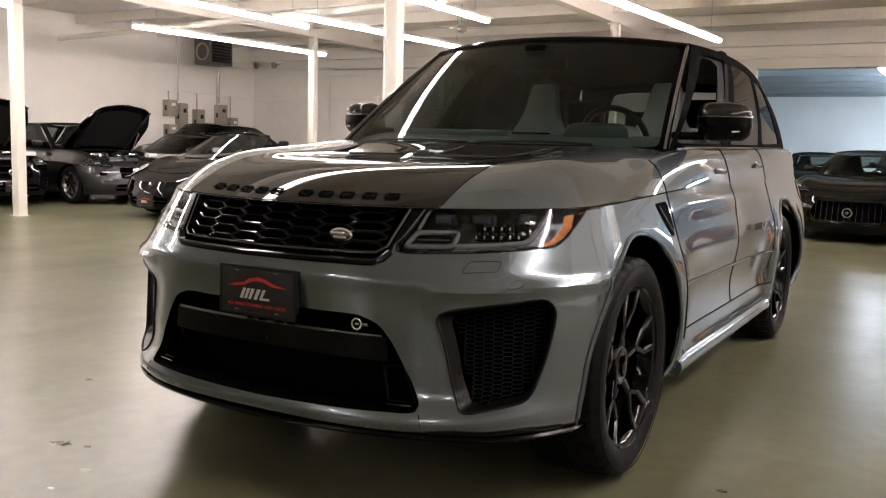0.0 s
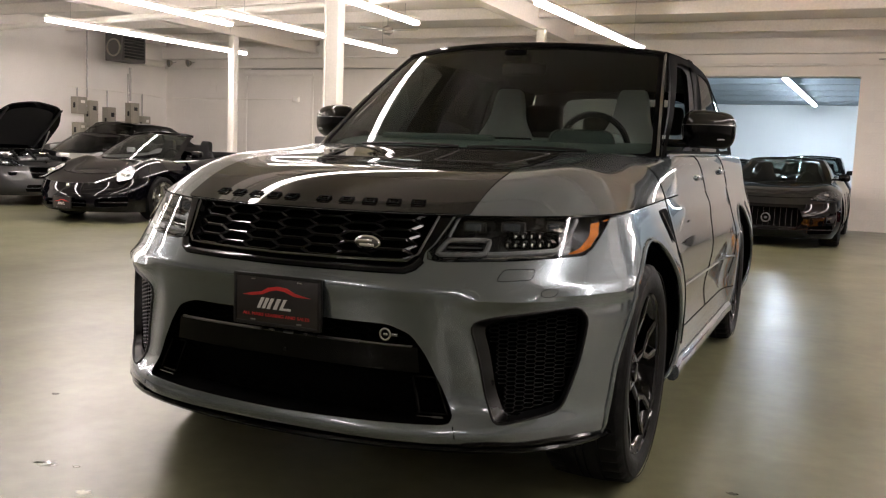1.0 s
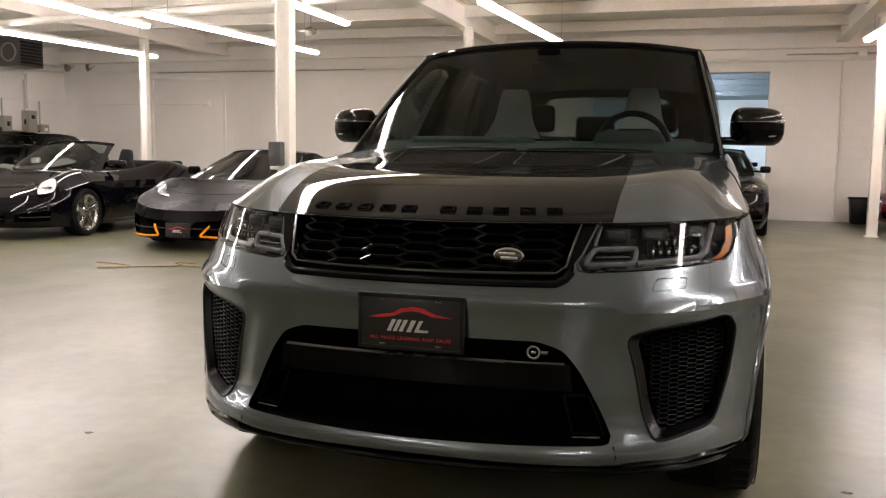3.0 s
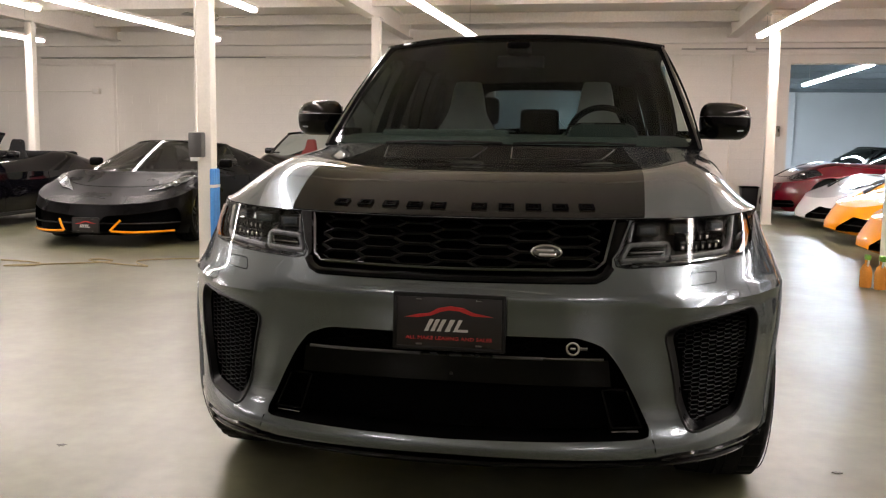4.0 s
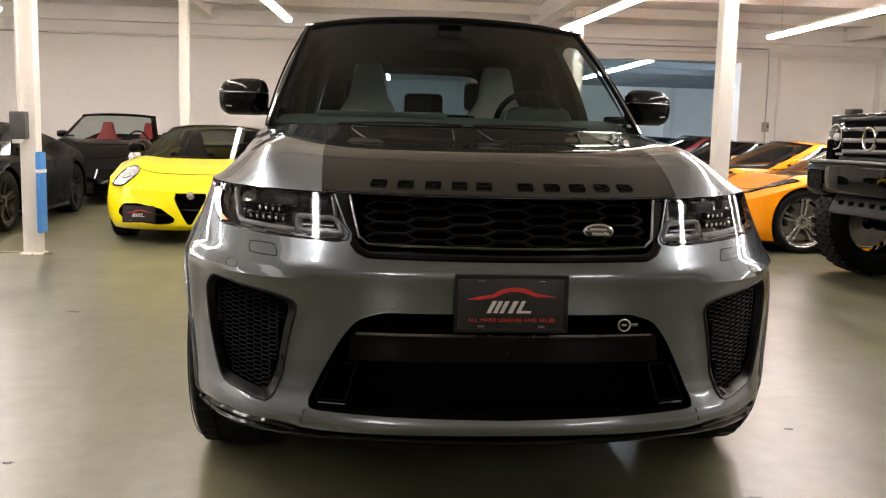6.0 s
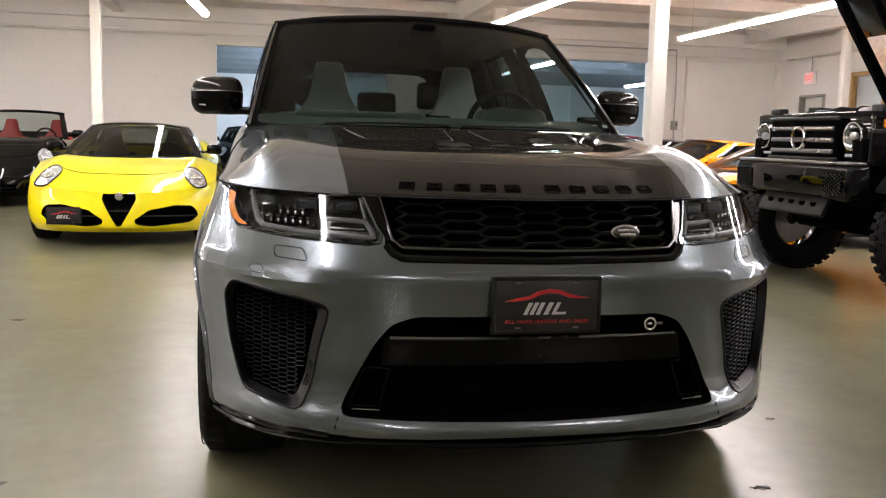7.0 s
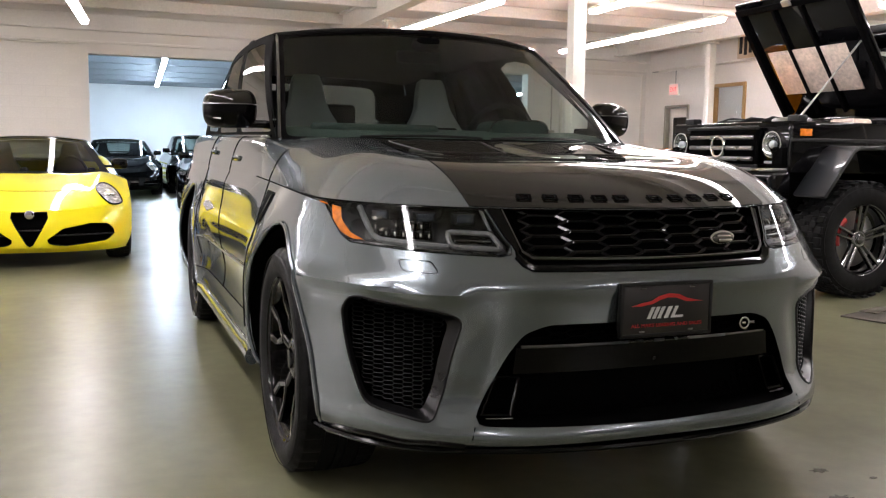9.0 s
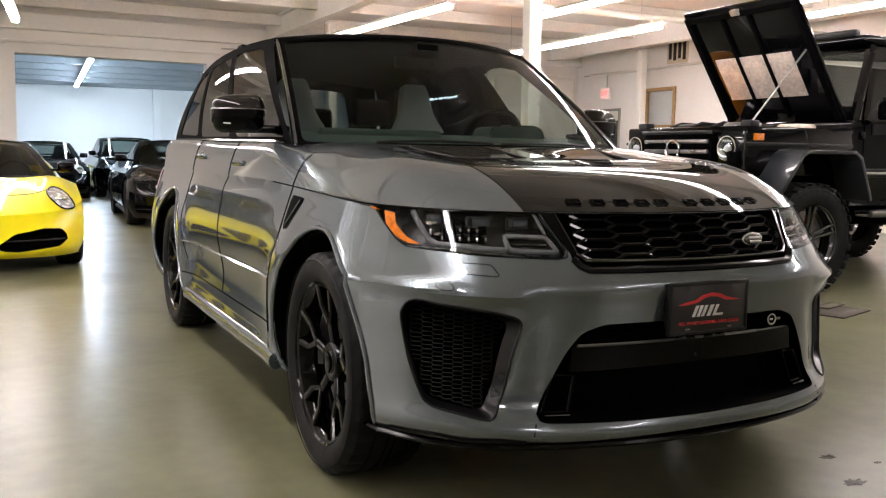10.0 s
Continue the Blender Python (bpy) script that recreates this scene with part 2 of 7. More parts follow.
# ---- mesh helpers ----
def finish(name, bm, material, smooth=True, angle=40):
    bmesh.ops.remove_doubles(bm, verts=bm.verts, dist=0.00005)
    me = bpy.data.meshes.new(name)
    bm.to_mesh(me)
    bm.free()
    me.materials.append(material)
    if smooth:
        me.shade_smooth()
        me.set_sharp_from_angle(angle=radians(angle))
    return me


def part(name, bm, material, parent=None, label="", smooth=True, angle=40):
    """One mesh object out of a bmesh, under a thing or a part."""
    ob = new(name, finish(name, bm, material, smooth, angle))
    if parent:
        ob.parent = parent
    return tagged(ob, label)


def again(ob, m, parent):
    """A repeat of a part that shares its mesh, with its sub-parts."""
    o = copy_thing(ob, m)
    o.parent = parent
    return o


def thing(name, label, category, group="", kind="", at=None):
    ob = new(name)
    ob.empty_display_size = 0.2
    if at is not None:
        ob.matrix_basis = at
    return tagged(ob, label, category, group, kind)


def bm_box(size, at=(0, 0, 0), bevel=0.0, seg=2, bm=None, m=None):
    bm = bm or bmesh.new()
    r = bmesh.ops.create_cube(bm, size=1.0, matrix=Matrix.Translation(at) @ (m or Matrix()) @ Matrix.Diagonal((*size, 1)))
    if bevel:
        edges = {e for v in r["verts"] for e in v.link_edges}
        bmesh.ops.bevel(bm, geom=list(edges), offset=bevel, segments=seg, affect="EDGES", profile=0.5)
    return bm


def bm_cyl(r1, r2, a, b, seg=24, bm=None, caps=True):
    """A round bar from a to b, with radius r1 at a and r2 at b."""
    bm = bm or bmesh.new()
    a, b = Vector(a), Vector(b)
    d = b - a
    m = Matrix.Translation((a + b) / 2) @ d.to_track_quat("Z", "Y").to_matrix().to_4x4()
    bmesh.ops.create_cone(bm, cap_ends=caps, segments=seg, radius1=r1, radius2=r2, depth=d.length, matrix=m)
    return bm


def bm_sphere(r, at, scale=(1, 1, 1), bm=None, u=20, v=12):
    bm = bm or bmesh.new()
    bmesh.ops.create_uvsphere(bm, u_segments=u, v_segments=v, radius=r, matrix=Matrix.Translation(at) @ Matrix.Diagonal((*scale, 1)))
    return bm


def bm_tube(pts, r, seg=8, closed=False, bm=None, flat=1.0):
    """A bar of round section along a line of points."""
    bm = bm or bmesh.new()
    pts = [Vector(p) for p in pts]
    n, rings, up = len(pts), [], None
    for i, p in enumerate(pts):
        a = pts[(i - 1) % n] if closed or i else p
        b = pts[(i + 1) % n] if closed or i < n - 1 else p
        d = (b - a).normalized()
        if up is None:
            up = Vector((0, 0, 1)) if abs(d.z) < 0.9 else Vector((0, 1, 0))
        s = d.cross(up).normalized()
        up = s.cross(d).normalized()
        rings.append([bm.verts.new(p + r * (math.cos(2 * math.pi * k / seg) * s + flat * math.sin(2 * math.pi * k / seg) * up)) for k in range(seg)])
    for i in range(n if closed else n - 1):
        u, v = rings[i], rings[(i + 1) % n]
        for k in range(seg):
            bm.faces.new((u[k], u[(k + 1) % seg], v[(k + 1) % seg], v[k]))
    if not closed:
        bm.faces.new(rings[0]), bm.faces.new(rings[-1][::-1])
    bmesh.ops.recalc_face_normals(bm, faces=bm.faces)
    return bm


def bm_revolve(profile, n=64, axis="x", bm=None, closed=False):
    """A turned form: profile rows are (radius, along the axis)."""
    bm = bm or bmesh.new()
    rings = []
    for k in range(n):
        c, s = math.cos(2 * math.pi * k / n), math.sin(2 * math.pi * k / n)
        rings.append([bm.verts.new((h, r * c, r * s) if axis == "x" else ((r * c, r * s, h) if axis == "z" else (r * c, h, r * s))) for r, h in profile])
    m = len(profile)
    for k in range(n):
        u, v = rings[k], rings[(k + 1) % n]
        for j in range(m if closed else m - 1):
            bm.faces.new((u[j], u[(j + 1) % m], v[(j + 1) % m], v[j]))
    bmesh.ops.recalc_face_normals(bm, faces=bm.faces)
    return bm


def bm_prism(poly, depth, axis="y", at=(0, 0, 0), bevel=0.0, bm=None):
    """A flat outline given thickness along an axis: y takes (x, z) outlines, z takes (x, y), x takes (y, z)."""
    own = bmesh.new()
    put = {"y": lambda a, b, d: (a, d, b), "z": lambda a, b, d: (a, b, d), "x": lambda a, b, d: (d, a, b)}[axis]
    f = own.faces.new([own.verts.new(Vector(put(a, b, 0)) + Vector(at)) for a, b in poly])
    r = bmesh.ops.extrude_face_region(own, geom=[f])
    bmesh.ops.translate(own, verts=[v for v in r["geom"] if isinstance(v, bmesh.types.BMVert)], vec=put(0, 0, depth))
    bmesh.ops.recalc_face_normals(own, faces=own.faces)
    if bevel:
        bmesh.ops.bevel(own, geom=list(own.edges), offset=bevel, segments=2, affect="EDGES", profile=0.5)
    if bm is None:
        return own
    return join(bm, own)


def join(bm, other, m=None):
    """Adds one bmesh to another."""
    me = bpy.data.meshes.new("tmp")
    other.to_mesh(me)
    other.free()
    if m is not None:
        me.transform(m)
    bm.from_mesh(me)
    bpy.data.meshes.remove(me)
    return bm


def mirrored(bm):
    """The other side's twin of a bmesh."""
    o = bm.copy()
    bmesh.ops.scale(o, vec=(-1, 1, 1), verts=o.verts)
    bmesh.ops.reverse_faces(o, faces=o.faces)
    return o


# ---- curved sheets that can be cut ----
def inside(poly, U, V):
    poly = np.asarray(poly, float)
    res = np.zeros(U.shape, bool)
    x0, y0 = poly[-1]
    for x1, y1 in poly:
        c = ((y0 > V) != (y1 > V)) & (U < (x1 - x0) * (V - y0) / ((y1 - y0) or 1e-12) + x0)
        res ^= c
        x0, y0 = x1, y1
    return res


def nearest(poly, u, v):
    best, at = 1e9, (u, v)
    for i in range(len(poly)):
        (ax, ay), (bx, by) = poly[i - 1], poly[i]
        dx, dy = bx - ax, by - ay
        k = max(0, min(1, ((u - ax) * dx + (v - ay) * dy) / (dx * dx + dy * dy + 1e-12)))
        q = (ax + k * dx, ay + k * dy)
        d = (q[0] - u) ** 2 + (q[1] - v) ** 2
        if d < best:
            best, at = d, q
    return at


def sheet(fn, U, V, holes=(), only=None, off=0.0, bm=None):
    """A curved sheet fn(u, v) over arrays of u and v, with outlines cut out of it, or (only) what lies in one outline."""
    bm = bm or bmesh.new()
    U, V = np.array(U, float), np.array(V, float)
    gone = np.zeros((U.shape[0] - 1, U.shape[1] - 1), bool)
    def quad(a, f):
        return f(f(a[:-1, :-1], a[1:, :-1]), f(a[:-1, 1:], a[1:, 1:]))
    snaps = []
    for h in holes:
        ins = inside(h, U, V)
        gone |= quad(ins, np.logical_and)
        snaps.append((h, ins))
    if only is not None:
        out = ~inside(only, U, V)
        gone |= quad(out, np.logical_and)
        snaps.append((only, out))
    use = np.zeros(U.shape, bool)
    k = ~gone
    use[:-1, :-1] |= k; use[1:, :-1] |= k; use[:-1, 1:] |= k; use[1:, 1:] |= k
    for h, ins in snaps:
        for i, j in zip(*np.where(ins & use)):
            U[i, j], V[i, j] = nearest(h, U[i, j], V[i, j])
    vs = {}
    for i, j in zip(*np.where(use)):
        p = Vector(fn(U[i, j], V[i, j]))
        if off:
            e = 0.002
            a, b = Vector(fn(U[i, j] + e, V[i, j])) - Vector(fn(U[i, j] - e, V[i, j])), Vector(fn(U[i, j], V[i, j] + e)) - Vector(fn(U[i, j], V[i, j] - e))
            p += off * a.cross(b).normalized()
        vs[i, j] = bm.verts.new(p)
    for i, j in zip(*np.where(k)):
        try:
            bm.faces.new((vs[i, j], vs[i + 1, j], vs[i + 1, j + 1], vs[i, j + 1]))
        except ValueError:
            pass
    return bm


def mesh_uv(us, vs):
    return np.meshgrid(np.asarray(us, float), np.asarray(vs, float), indexing="ij")


def patch(fn, poly, step=0.012, off=0.003):
    """A piece of the sheet within an outline, laid off it by some millimetres."""
    a = np.asarray(poly)
    lo, hi = a.min(0), a.max(0)
    nu, nv = max(4, int((hi[0] - lo[0]) / step) + 2), max(4, int((hi[1] - lo[1]) / step) + 2)
    return sheet(fn, *mesh_uv(np.linspace(lo[0], hi[0], nu), np.linspace(lo[1], hi[1], nv)), only=poly, off=off)


def dense(poly, step=0.02, closed=True):
    out = []
    n = len(poly)
    for i in range(n if closed else n - 1):
        a, b = np.array(poly[i], float), np.array(poly[(i + 1) % n], float)
        k = max(1, int(np.linalg.norm(b - a) / step))
        out += [tuple(a + (b - a) * j / k) for j in range(k)]
    if not closed:
        out.append(tuple(poly[-1]))
    return out


def rounded(poly, r=0.03, k=4):
    """An outline with its corners rounded."""
    out = []
    n = len(poly)
    for i in range(n):
        p, a, b = (np.array(poly[j % n], float) for j in (i, i - 1, i + 1))
        ua, ub = a - p, b - p
        la, lb = np.linalg.norm(ua), np.linalg.norm(ub)
        d = min(r, la * 0.45, lb * 0.45)
        s, e = p + ua / la * d, p + ub / lb * d
        out += [tuple((1 - t) ** 2 * s + 2 * t * (1 - t) * p + t * t * e) for t in np.linspace(0, 1, k)]
    return out


def wall(fn, poly, way, step=0.015, cap=True):
    """The sides (and back) of a recess: from an outline on the sheet inwards along way."""
    bm = bmesh.new()
    pts = [Vector(fn(u, v)) for u, v in dense(poly, step)]
    a = [bm.verts.new(p) for p in pts]
    b = [bm.verts.new(p + Vector(way)) for p in pts]
    n = len(a)
    for i in range(n):
        bm.faces.new((a[i], a[(i + 1) % n], b[(i + 1) % n], b[i]))
    if cap:
        es = [bm.edges.get((b[i], b[(i + 1) % n])) for i in range(n)]
        bmesh.ops.triangle_fill(bm, use_beauty=True, edges=es)
    bmesh.ops.recalc_face_normals(bm, faces=bm.faces)
    return bm


def seam(fn, pts, r=0.003, step=0.03, closed=False, seg=6, flat=1.0):
    """A bar that lies along a line on the sheet."""
    return bm_tube([fn(u, v) for u, v in dense(pts, step, closed)], r, seg, closed, flat=flat)


def bm_bar(p, q, h, bm):
    """A straight bar with a flat front (-y) and chamfered edges, h its half height."""
    p, q = Vector(p), Vector(q)
    d = (q - p).normalized()
    up = d.cross(Vector((0, 1, 0))).normalized()
    sec = ((1.0, 1.6), (1.0, -0.4), (0.6, -1.0), (-0.6, -1.0), (-1.0, -0.4), (-1.0, 1.6))
    a, b = ([bm.verts.new(c + up * h * u + Vector((0, h * v, 0))) for u, v in sec] for c in (p - d * h * 0.4, q + d * h * 0.4))
    for i in range(5):
        bm.faces.new((a[i], a[i + 1], b[i + 1], b[i]))
    return bm


def comb(poly, dx, dy, r, put, seg=5, squash=1.0):
    """A honeycomb of flat-topped cells within an outline; put(u, v) gives the place."""
    bm = bmesh.new()
    a = np.asarray(poly)
    lo, hi = a.min(0), a.max(0)
    nx, ny = int((hi[0] - lo[0]) / dx) + 3, int((hi[1] - lo[1]) / dy) + 3
    mid = (lo[0] + hi[0]) / 2
    for i in range(-(nx // 2) - 1, nx // 2 + 2):
        for j in range(-1, ny):
            cx, cy = mid + i * dx, lo[1] + (j + 0.5 * (i % 2)) * dy
            f, t = dx * 0.36 * squash, dx - dx * 0.36 * squash
            cell = [(cx - t, cy), (cx - f, cy + dy / 2), (cx + f, cy + dy / 2), (cx + t, cy)]
            ok = inside(poly, np.array([c[0] for c in cell]), np.array([c[1] for c in cell]))
            for k in range(3):
                if ok[k] and ok[k + 1]:
                    if seg:
                        bm_tube([put(*cell[k]), put(*cell[k + 1])], r, seg, bm=bm)
                    else:
                        bm_bar(put(*cell[k]), put(*cell[k + 1]), r, bm)
    return bm

# ---- the hall ----
X0, X1, Y0, Y1, ZC = -14.4, 10.5, -15.0, 15.8, 3.72
COLS_X, COLS_Y = (-9.85, -3.42, 2.93, 9.6), (-0.75, 5.85, 12.45)


def structure(name, bm, material, label, category, smooth=False):
    return tagged(part(name, bm, material, None, "", smooth), label, category, kind="structure")


def wall_with_openings(name, x0, x1, y, thick, top, openings, material, label):
    """A wall along x with door-high openings that go through it."""
    bm = bmesh.new()
    at = x0
    for a, b, h in sorted(openings):
        bm_box((a - at, thick, top), ((a + at) / 2, y + thick / 2, top / 2), bm=bm)
        bm_box((b - a, thick, top - h), ((a + b) / 2, y + thick / 2, (top + h) / 2), bm=bm)
        at = b
    bm_box((x1 - at, thick, top), ((x1 + at) / 2, y + thick / 2, top / 2), bm=bm)
    return structure(name, bm, material, label, "wall")


OPEN = ((-1.66, 1.73, 2.82), (4.06, 7.42, 2.85))
structure("floor", bm_box((60, 60, 0.2), (-2, 12, -0.1)), M_FLOOR, "polished olive-grey sealed concrete floor with scuffs", "floor")
back_wall = wall_with_openings("wall_north", X0, X1, Y1, 0.3, 4.0, OPEN, M_MORTAR, "white-painted concrete block wall with two wide openings")
structure("wall_west", bm_box((0.3, Y1 - Y0, 4.0), (X0 - 0.15, (Y0 + Y1) / 2, 2.0)), M_WALL, "white-painted wall with electrical boxes", "wall")
# never in view; set far back so that the SUV's reflections stay dark
structure("wall_south", bm_box((X1 - X0 + 0.6, 0.3, 4.0), ((X0 + X1) / 2, Y0 - 0.15, 2.0)), M_WALL, "unseen white wall added to close the south end", "wall")
bm = bmesh.new()
bm_box((0.3, 12.3 - Y0, 4.0), (X1 + 0.15, (12.3 + Y0) / 2, 2.0), bm=bm)
bm_box((0.3, 14.12 - 13.3, 4.0), (X1 + 0.15, (14.12 + 13.3) / 2, 2.0), bm=bm)
bm_box((0.3, Y1 + 0.3 - 14.95, 4.0), (X1 + 0.15, (Y1 + 0.3 + 14.95) / 2, 2.0), bm=bm)
bm_box((0.3, 1.0, 1.42), (X1 + 0.15, 12.8, 3.29), bm=bm)
bm_box((0.3, 1.0, 1.2), (X1 + 0.15, 12.8, 0.6), bm=bm)
bm_box((0.3, 0.83, 1.82), (X1 + 0.15, 14.535, 3.09), bm=bm)
structure("wall_east", bm, M_WALL, "white-painted wall with a door and a window", "wall")
structure("ceiling", bm_box((X1 - X0 + 0.6, Y1 - Y0 + 0.6, 0.2), ((X0 + X1) / 2, (Y0 + Y1) / 2, ZC + 0.1)), M_CEIL, "pale painted ceiling deck", "ceiling")

# girders over the column rows, cross joists, ledge at the head of the north wall
for i, x in enumerate(COLS_X):
    bm = bm_box((0.2, Y1 - Y0, 0.03), (x, (Y0 + Y1) / 2, 3.335))
    bm_box((0.03, Y1 - Y0, 0.34), (x, (Y0 + Y1) / 2, 3.52), bm=bm)
    bm_box((0.2, Y1 - Y0, 0.03), (x, (Y0 + Y1) / 2, 3.7), bm=bm)
    structure("girder", bm, M_CEIL, "pale painted steel girder under the ceiling", "girder")
for y in np.arange(Y0 + 1.2, Y1, 2.2):
    structure("joist", bm_box((X1 - X0, 0.09, 0.2), ((X0 + X1) / 2, y, ZC - 0.105), 0.01, 1), M_CEIL, "pale painted ceiling joist", "joist")
structure("ledge", bm_box((X1 - X0, 0.16, 0.3), ((X0 + X1) / 2, Y1 - 0.082, 3.38), 0.02), M_WALL, "white-painted ledge along the head of the wall", "ledge")
structure("trim", bm_box((X1 - X0, 0.05, 0.05), ((X0 + X1) / 2, Y1 - 0.027, 3.03), 0.01), M_WALL, "white-painted conduit rail along the wall", "trim")


def column(x, y, w=0.145):
    c = thing("column", "white-painted steel box column on a base plate", "column", "columns of the hall", at=pose(x, y, 0))
    part("shaft", bm_box((w, w, 3.32), (0, 0, 1.66), 0.012), M_COL, c)
    part("base_plate", bm_box((w + 0.05, w + 0.05, 0.016), (0, 0, 0.008), 0.004), M_COL, c)
    part("cap_plate", bm_box((w + 0.08, w + 0.08, 0.02), (0, 0, 3.3), 0.004), M_COL, c)
    return c


for x in COLS_X:
    for y in COLS_Y:
        if not (abs(x - 2.93) < 0.1 and y < 0) and not (abs(x + 3.42) < 0.1 and y < 0):
            column(x + (0.2 if y > 10 and 2 < x < 3 else 0.12 if y > 10 else 0.05), y)


def strip_lamp(x, y, z, length, tube, group, label, turn=0.0):
    """A hung fluorescent fitting: tray, two tubes end to end, hangers."""
    o = thing("strip_lamp", label, "lamp", group, at=pose(x, y, z, 0, 0, turn))
    bm = bm_box((0.14, length, 0.03), (0, 0, 0.05), 0.008)
    bm_box((0.04, length, 0.03), (0, 0, 0.075), 0.008, bm=bm)
    part("tray", bm, M_HOUSING, o)
    n = max(1, round(length / 2.4))
    for i in range(n):
        c = -length / 2 + (i + 0.5) * length / n
        part("tube", bm_box((0.108, length / n - 0.05, 0.05), (0, c, 0.005), 0.02, 2), tube, o)
    for s in (-1, 1):
        part("hanger", bm_cyl(0.004, 0.004, (0, s * length * 0.4, 0.09), (0, s * length * 0.4, ZC - z), 6), M_STEEL, o)
    return o


LAMP_Z = 3.0
# the row at y -7.2 is added, unseen, to light the SUV's front
LAMP_ROWS = ((10.55, 4.7, ((-9.95, -4.6), (-6.5, -4.5), (-1.83, -3.7), (3.1, 3.3), (6.63, 0.0))),
             (2.65, 6.9, ((-10.1, 0.0), (-6.75, 0.0), (-2.2, 0.0), (3.2, 0.0), (6.6, 0.0))),
             (-7.2, 4.7, ((-2.2, 0.0), (3.2, 0.0))))
for y, ln_, row in LAMP_ROWS:
    for x, turn in row:
        strip_lamp(x, y, LAMP_Z, ln_, M_TUBE, "strip lamps of the hall", "lit white fluorescent strip lamp hung from the ceiling", turn)

# the last, at x -12.9, is added out of view to brighten the west wall
for x, y, ln_ in ((-4.65, 8.2, 4.4), (5.1, 7.1, 4.2), (-7.9, 8.0, 4.0), (8.2, 5.3, 3.4), (-12.9, 4.0, 4.9)):
    strip_lamp(x, y, LAMP_Z + 0.12, ln_, M_TUBE, "strip lamps of the hall", "lit white fluorescent strip lamp hung from the ceiling")

# far hall behind the openings
structure("wall_far", bm_box((34, 0.3, 4.0), (0, 33.15, 2.0)), M_COOLWALL, "pale blue-white far wall", "wall")
structure("wall_far_west", bm_box((0.3, 17.0, 4.0), (-9.0, 24.6, 2.0)), M_COOLWALL, "pale blue-white side wall", "wall")
structure("wall_far_east", bm_box((0.3, 17.0, 4.0), (16.0, 24.6, 2.0)), M_COOLWALL, "pale blue-white side wall", "wall")
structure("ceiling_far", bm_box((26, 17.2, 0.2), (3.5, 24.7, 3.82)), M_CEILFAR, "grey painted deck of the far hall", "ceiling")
for y in np.arange(17.5, 33, 2.2):
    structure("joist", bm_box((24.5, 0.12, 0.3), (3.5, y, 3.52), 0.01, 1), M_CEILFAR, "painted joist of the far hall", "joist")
for x in (3.4, 7.6, 11.8):
    structure("pilaster", bm_box((0.3, 0.12, 3.72), (x, 32.94, 1.86), 0.01, 1), M_COOLWALL, "pale pilaster on the far wall", "pilaster")
# first and last are added out of view, to keep the far hall bright
for x, y, ln_ in ((-4.2, 21.5, 2.6), (5.85, 19.9, 6.0), (10.9, 23.6, 3.6), (5.8, 29.0, 3.0)):
    strip_lamp(x, y, 2.92, ln_, M_COOLTUBE, "strip lamps of the far hall", "lit cool-white fluorescent strip lamp")
strip_lamp(0.295, 26.4, 3.26, 10.4, M_COOLTUBE, "strip lamps of the far hall", "long lit cool-white fluorescent strip lamp", -2.3)

# ---- car bodies ----
def curve(rows):
    """A smooth line through (at, value) rows."""
    xs, ys = np.array([r[0] for r in rows], float), np.array([r[1] for r in rows], float)
    fx = np.linspace(xs[0], xs[-1], 200)
    d = np.gradient(ys, xs) if len(xs) > 2 else np.full(len(xs), (ys[-1] - ys[0]) / (xs[-1] - xs[0]))
    k = np.clip(np.searchsorted(xs, fx) - 1, 0, len(xs) - 2)
    h = xs[k + 1] - xs[k]
    t = (fx - xs[k]) / h
    fy = (2 * t ** 3 - 3 * t ** 2 + 1) * ys[k] + (t ** 3 - 2 * t ** 2 + t) * h * d[k] + (3 * t ** 2 - 2 * t ** 3) * ys[k + 1] + (t ** 3 - t ** 2) * h * d[k + 1]
    return lambda v: float(np.interp(v, fx, fy))


def rise(t, k=2.2):
    t = max(0.0, min(1.0, t))
    return 1 - (1 - t) ** k


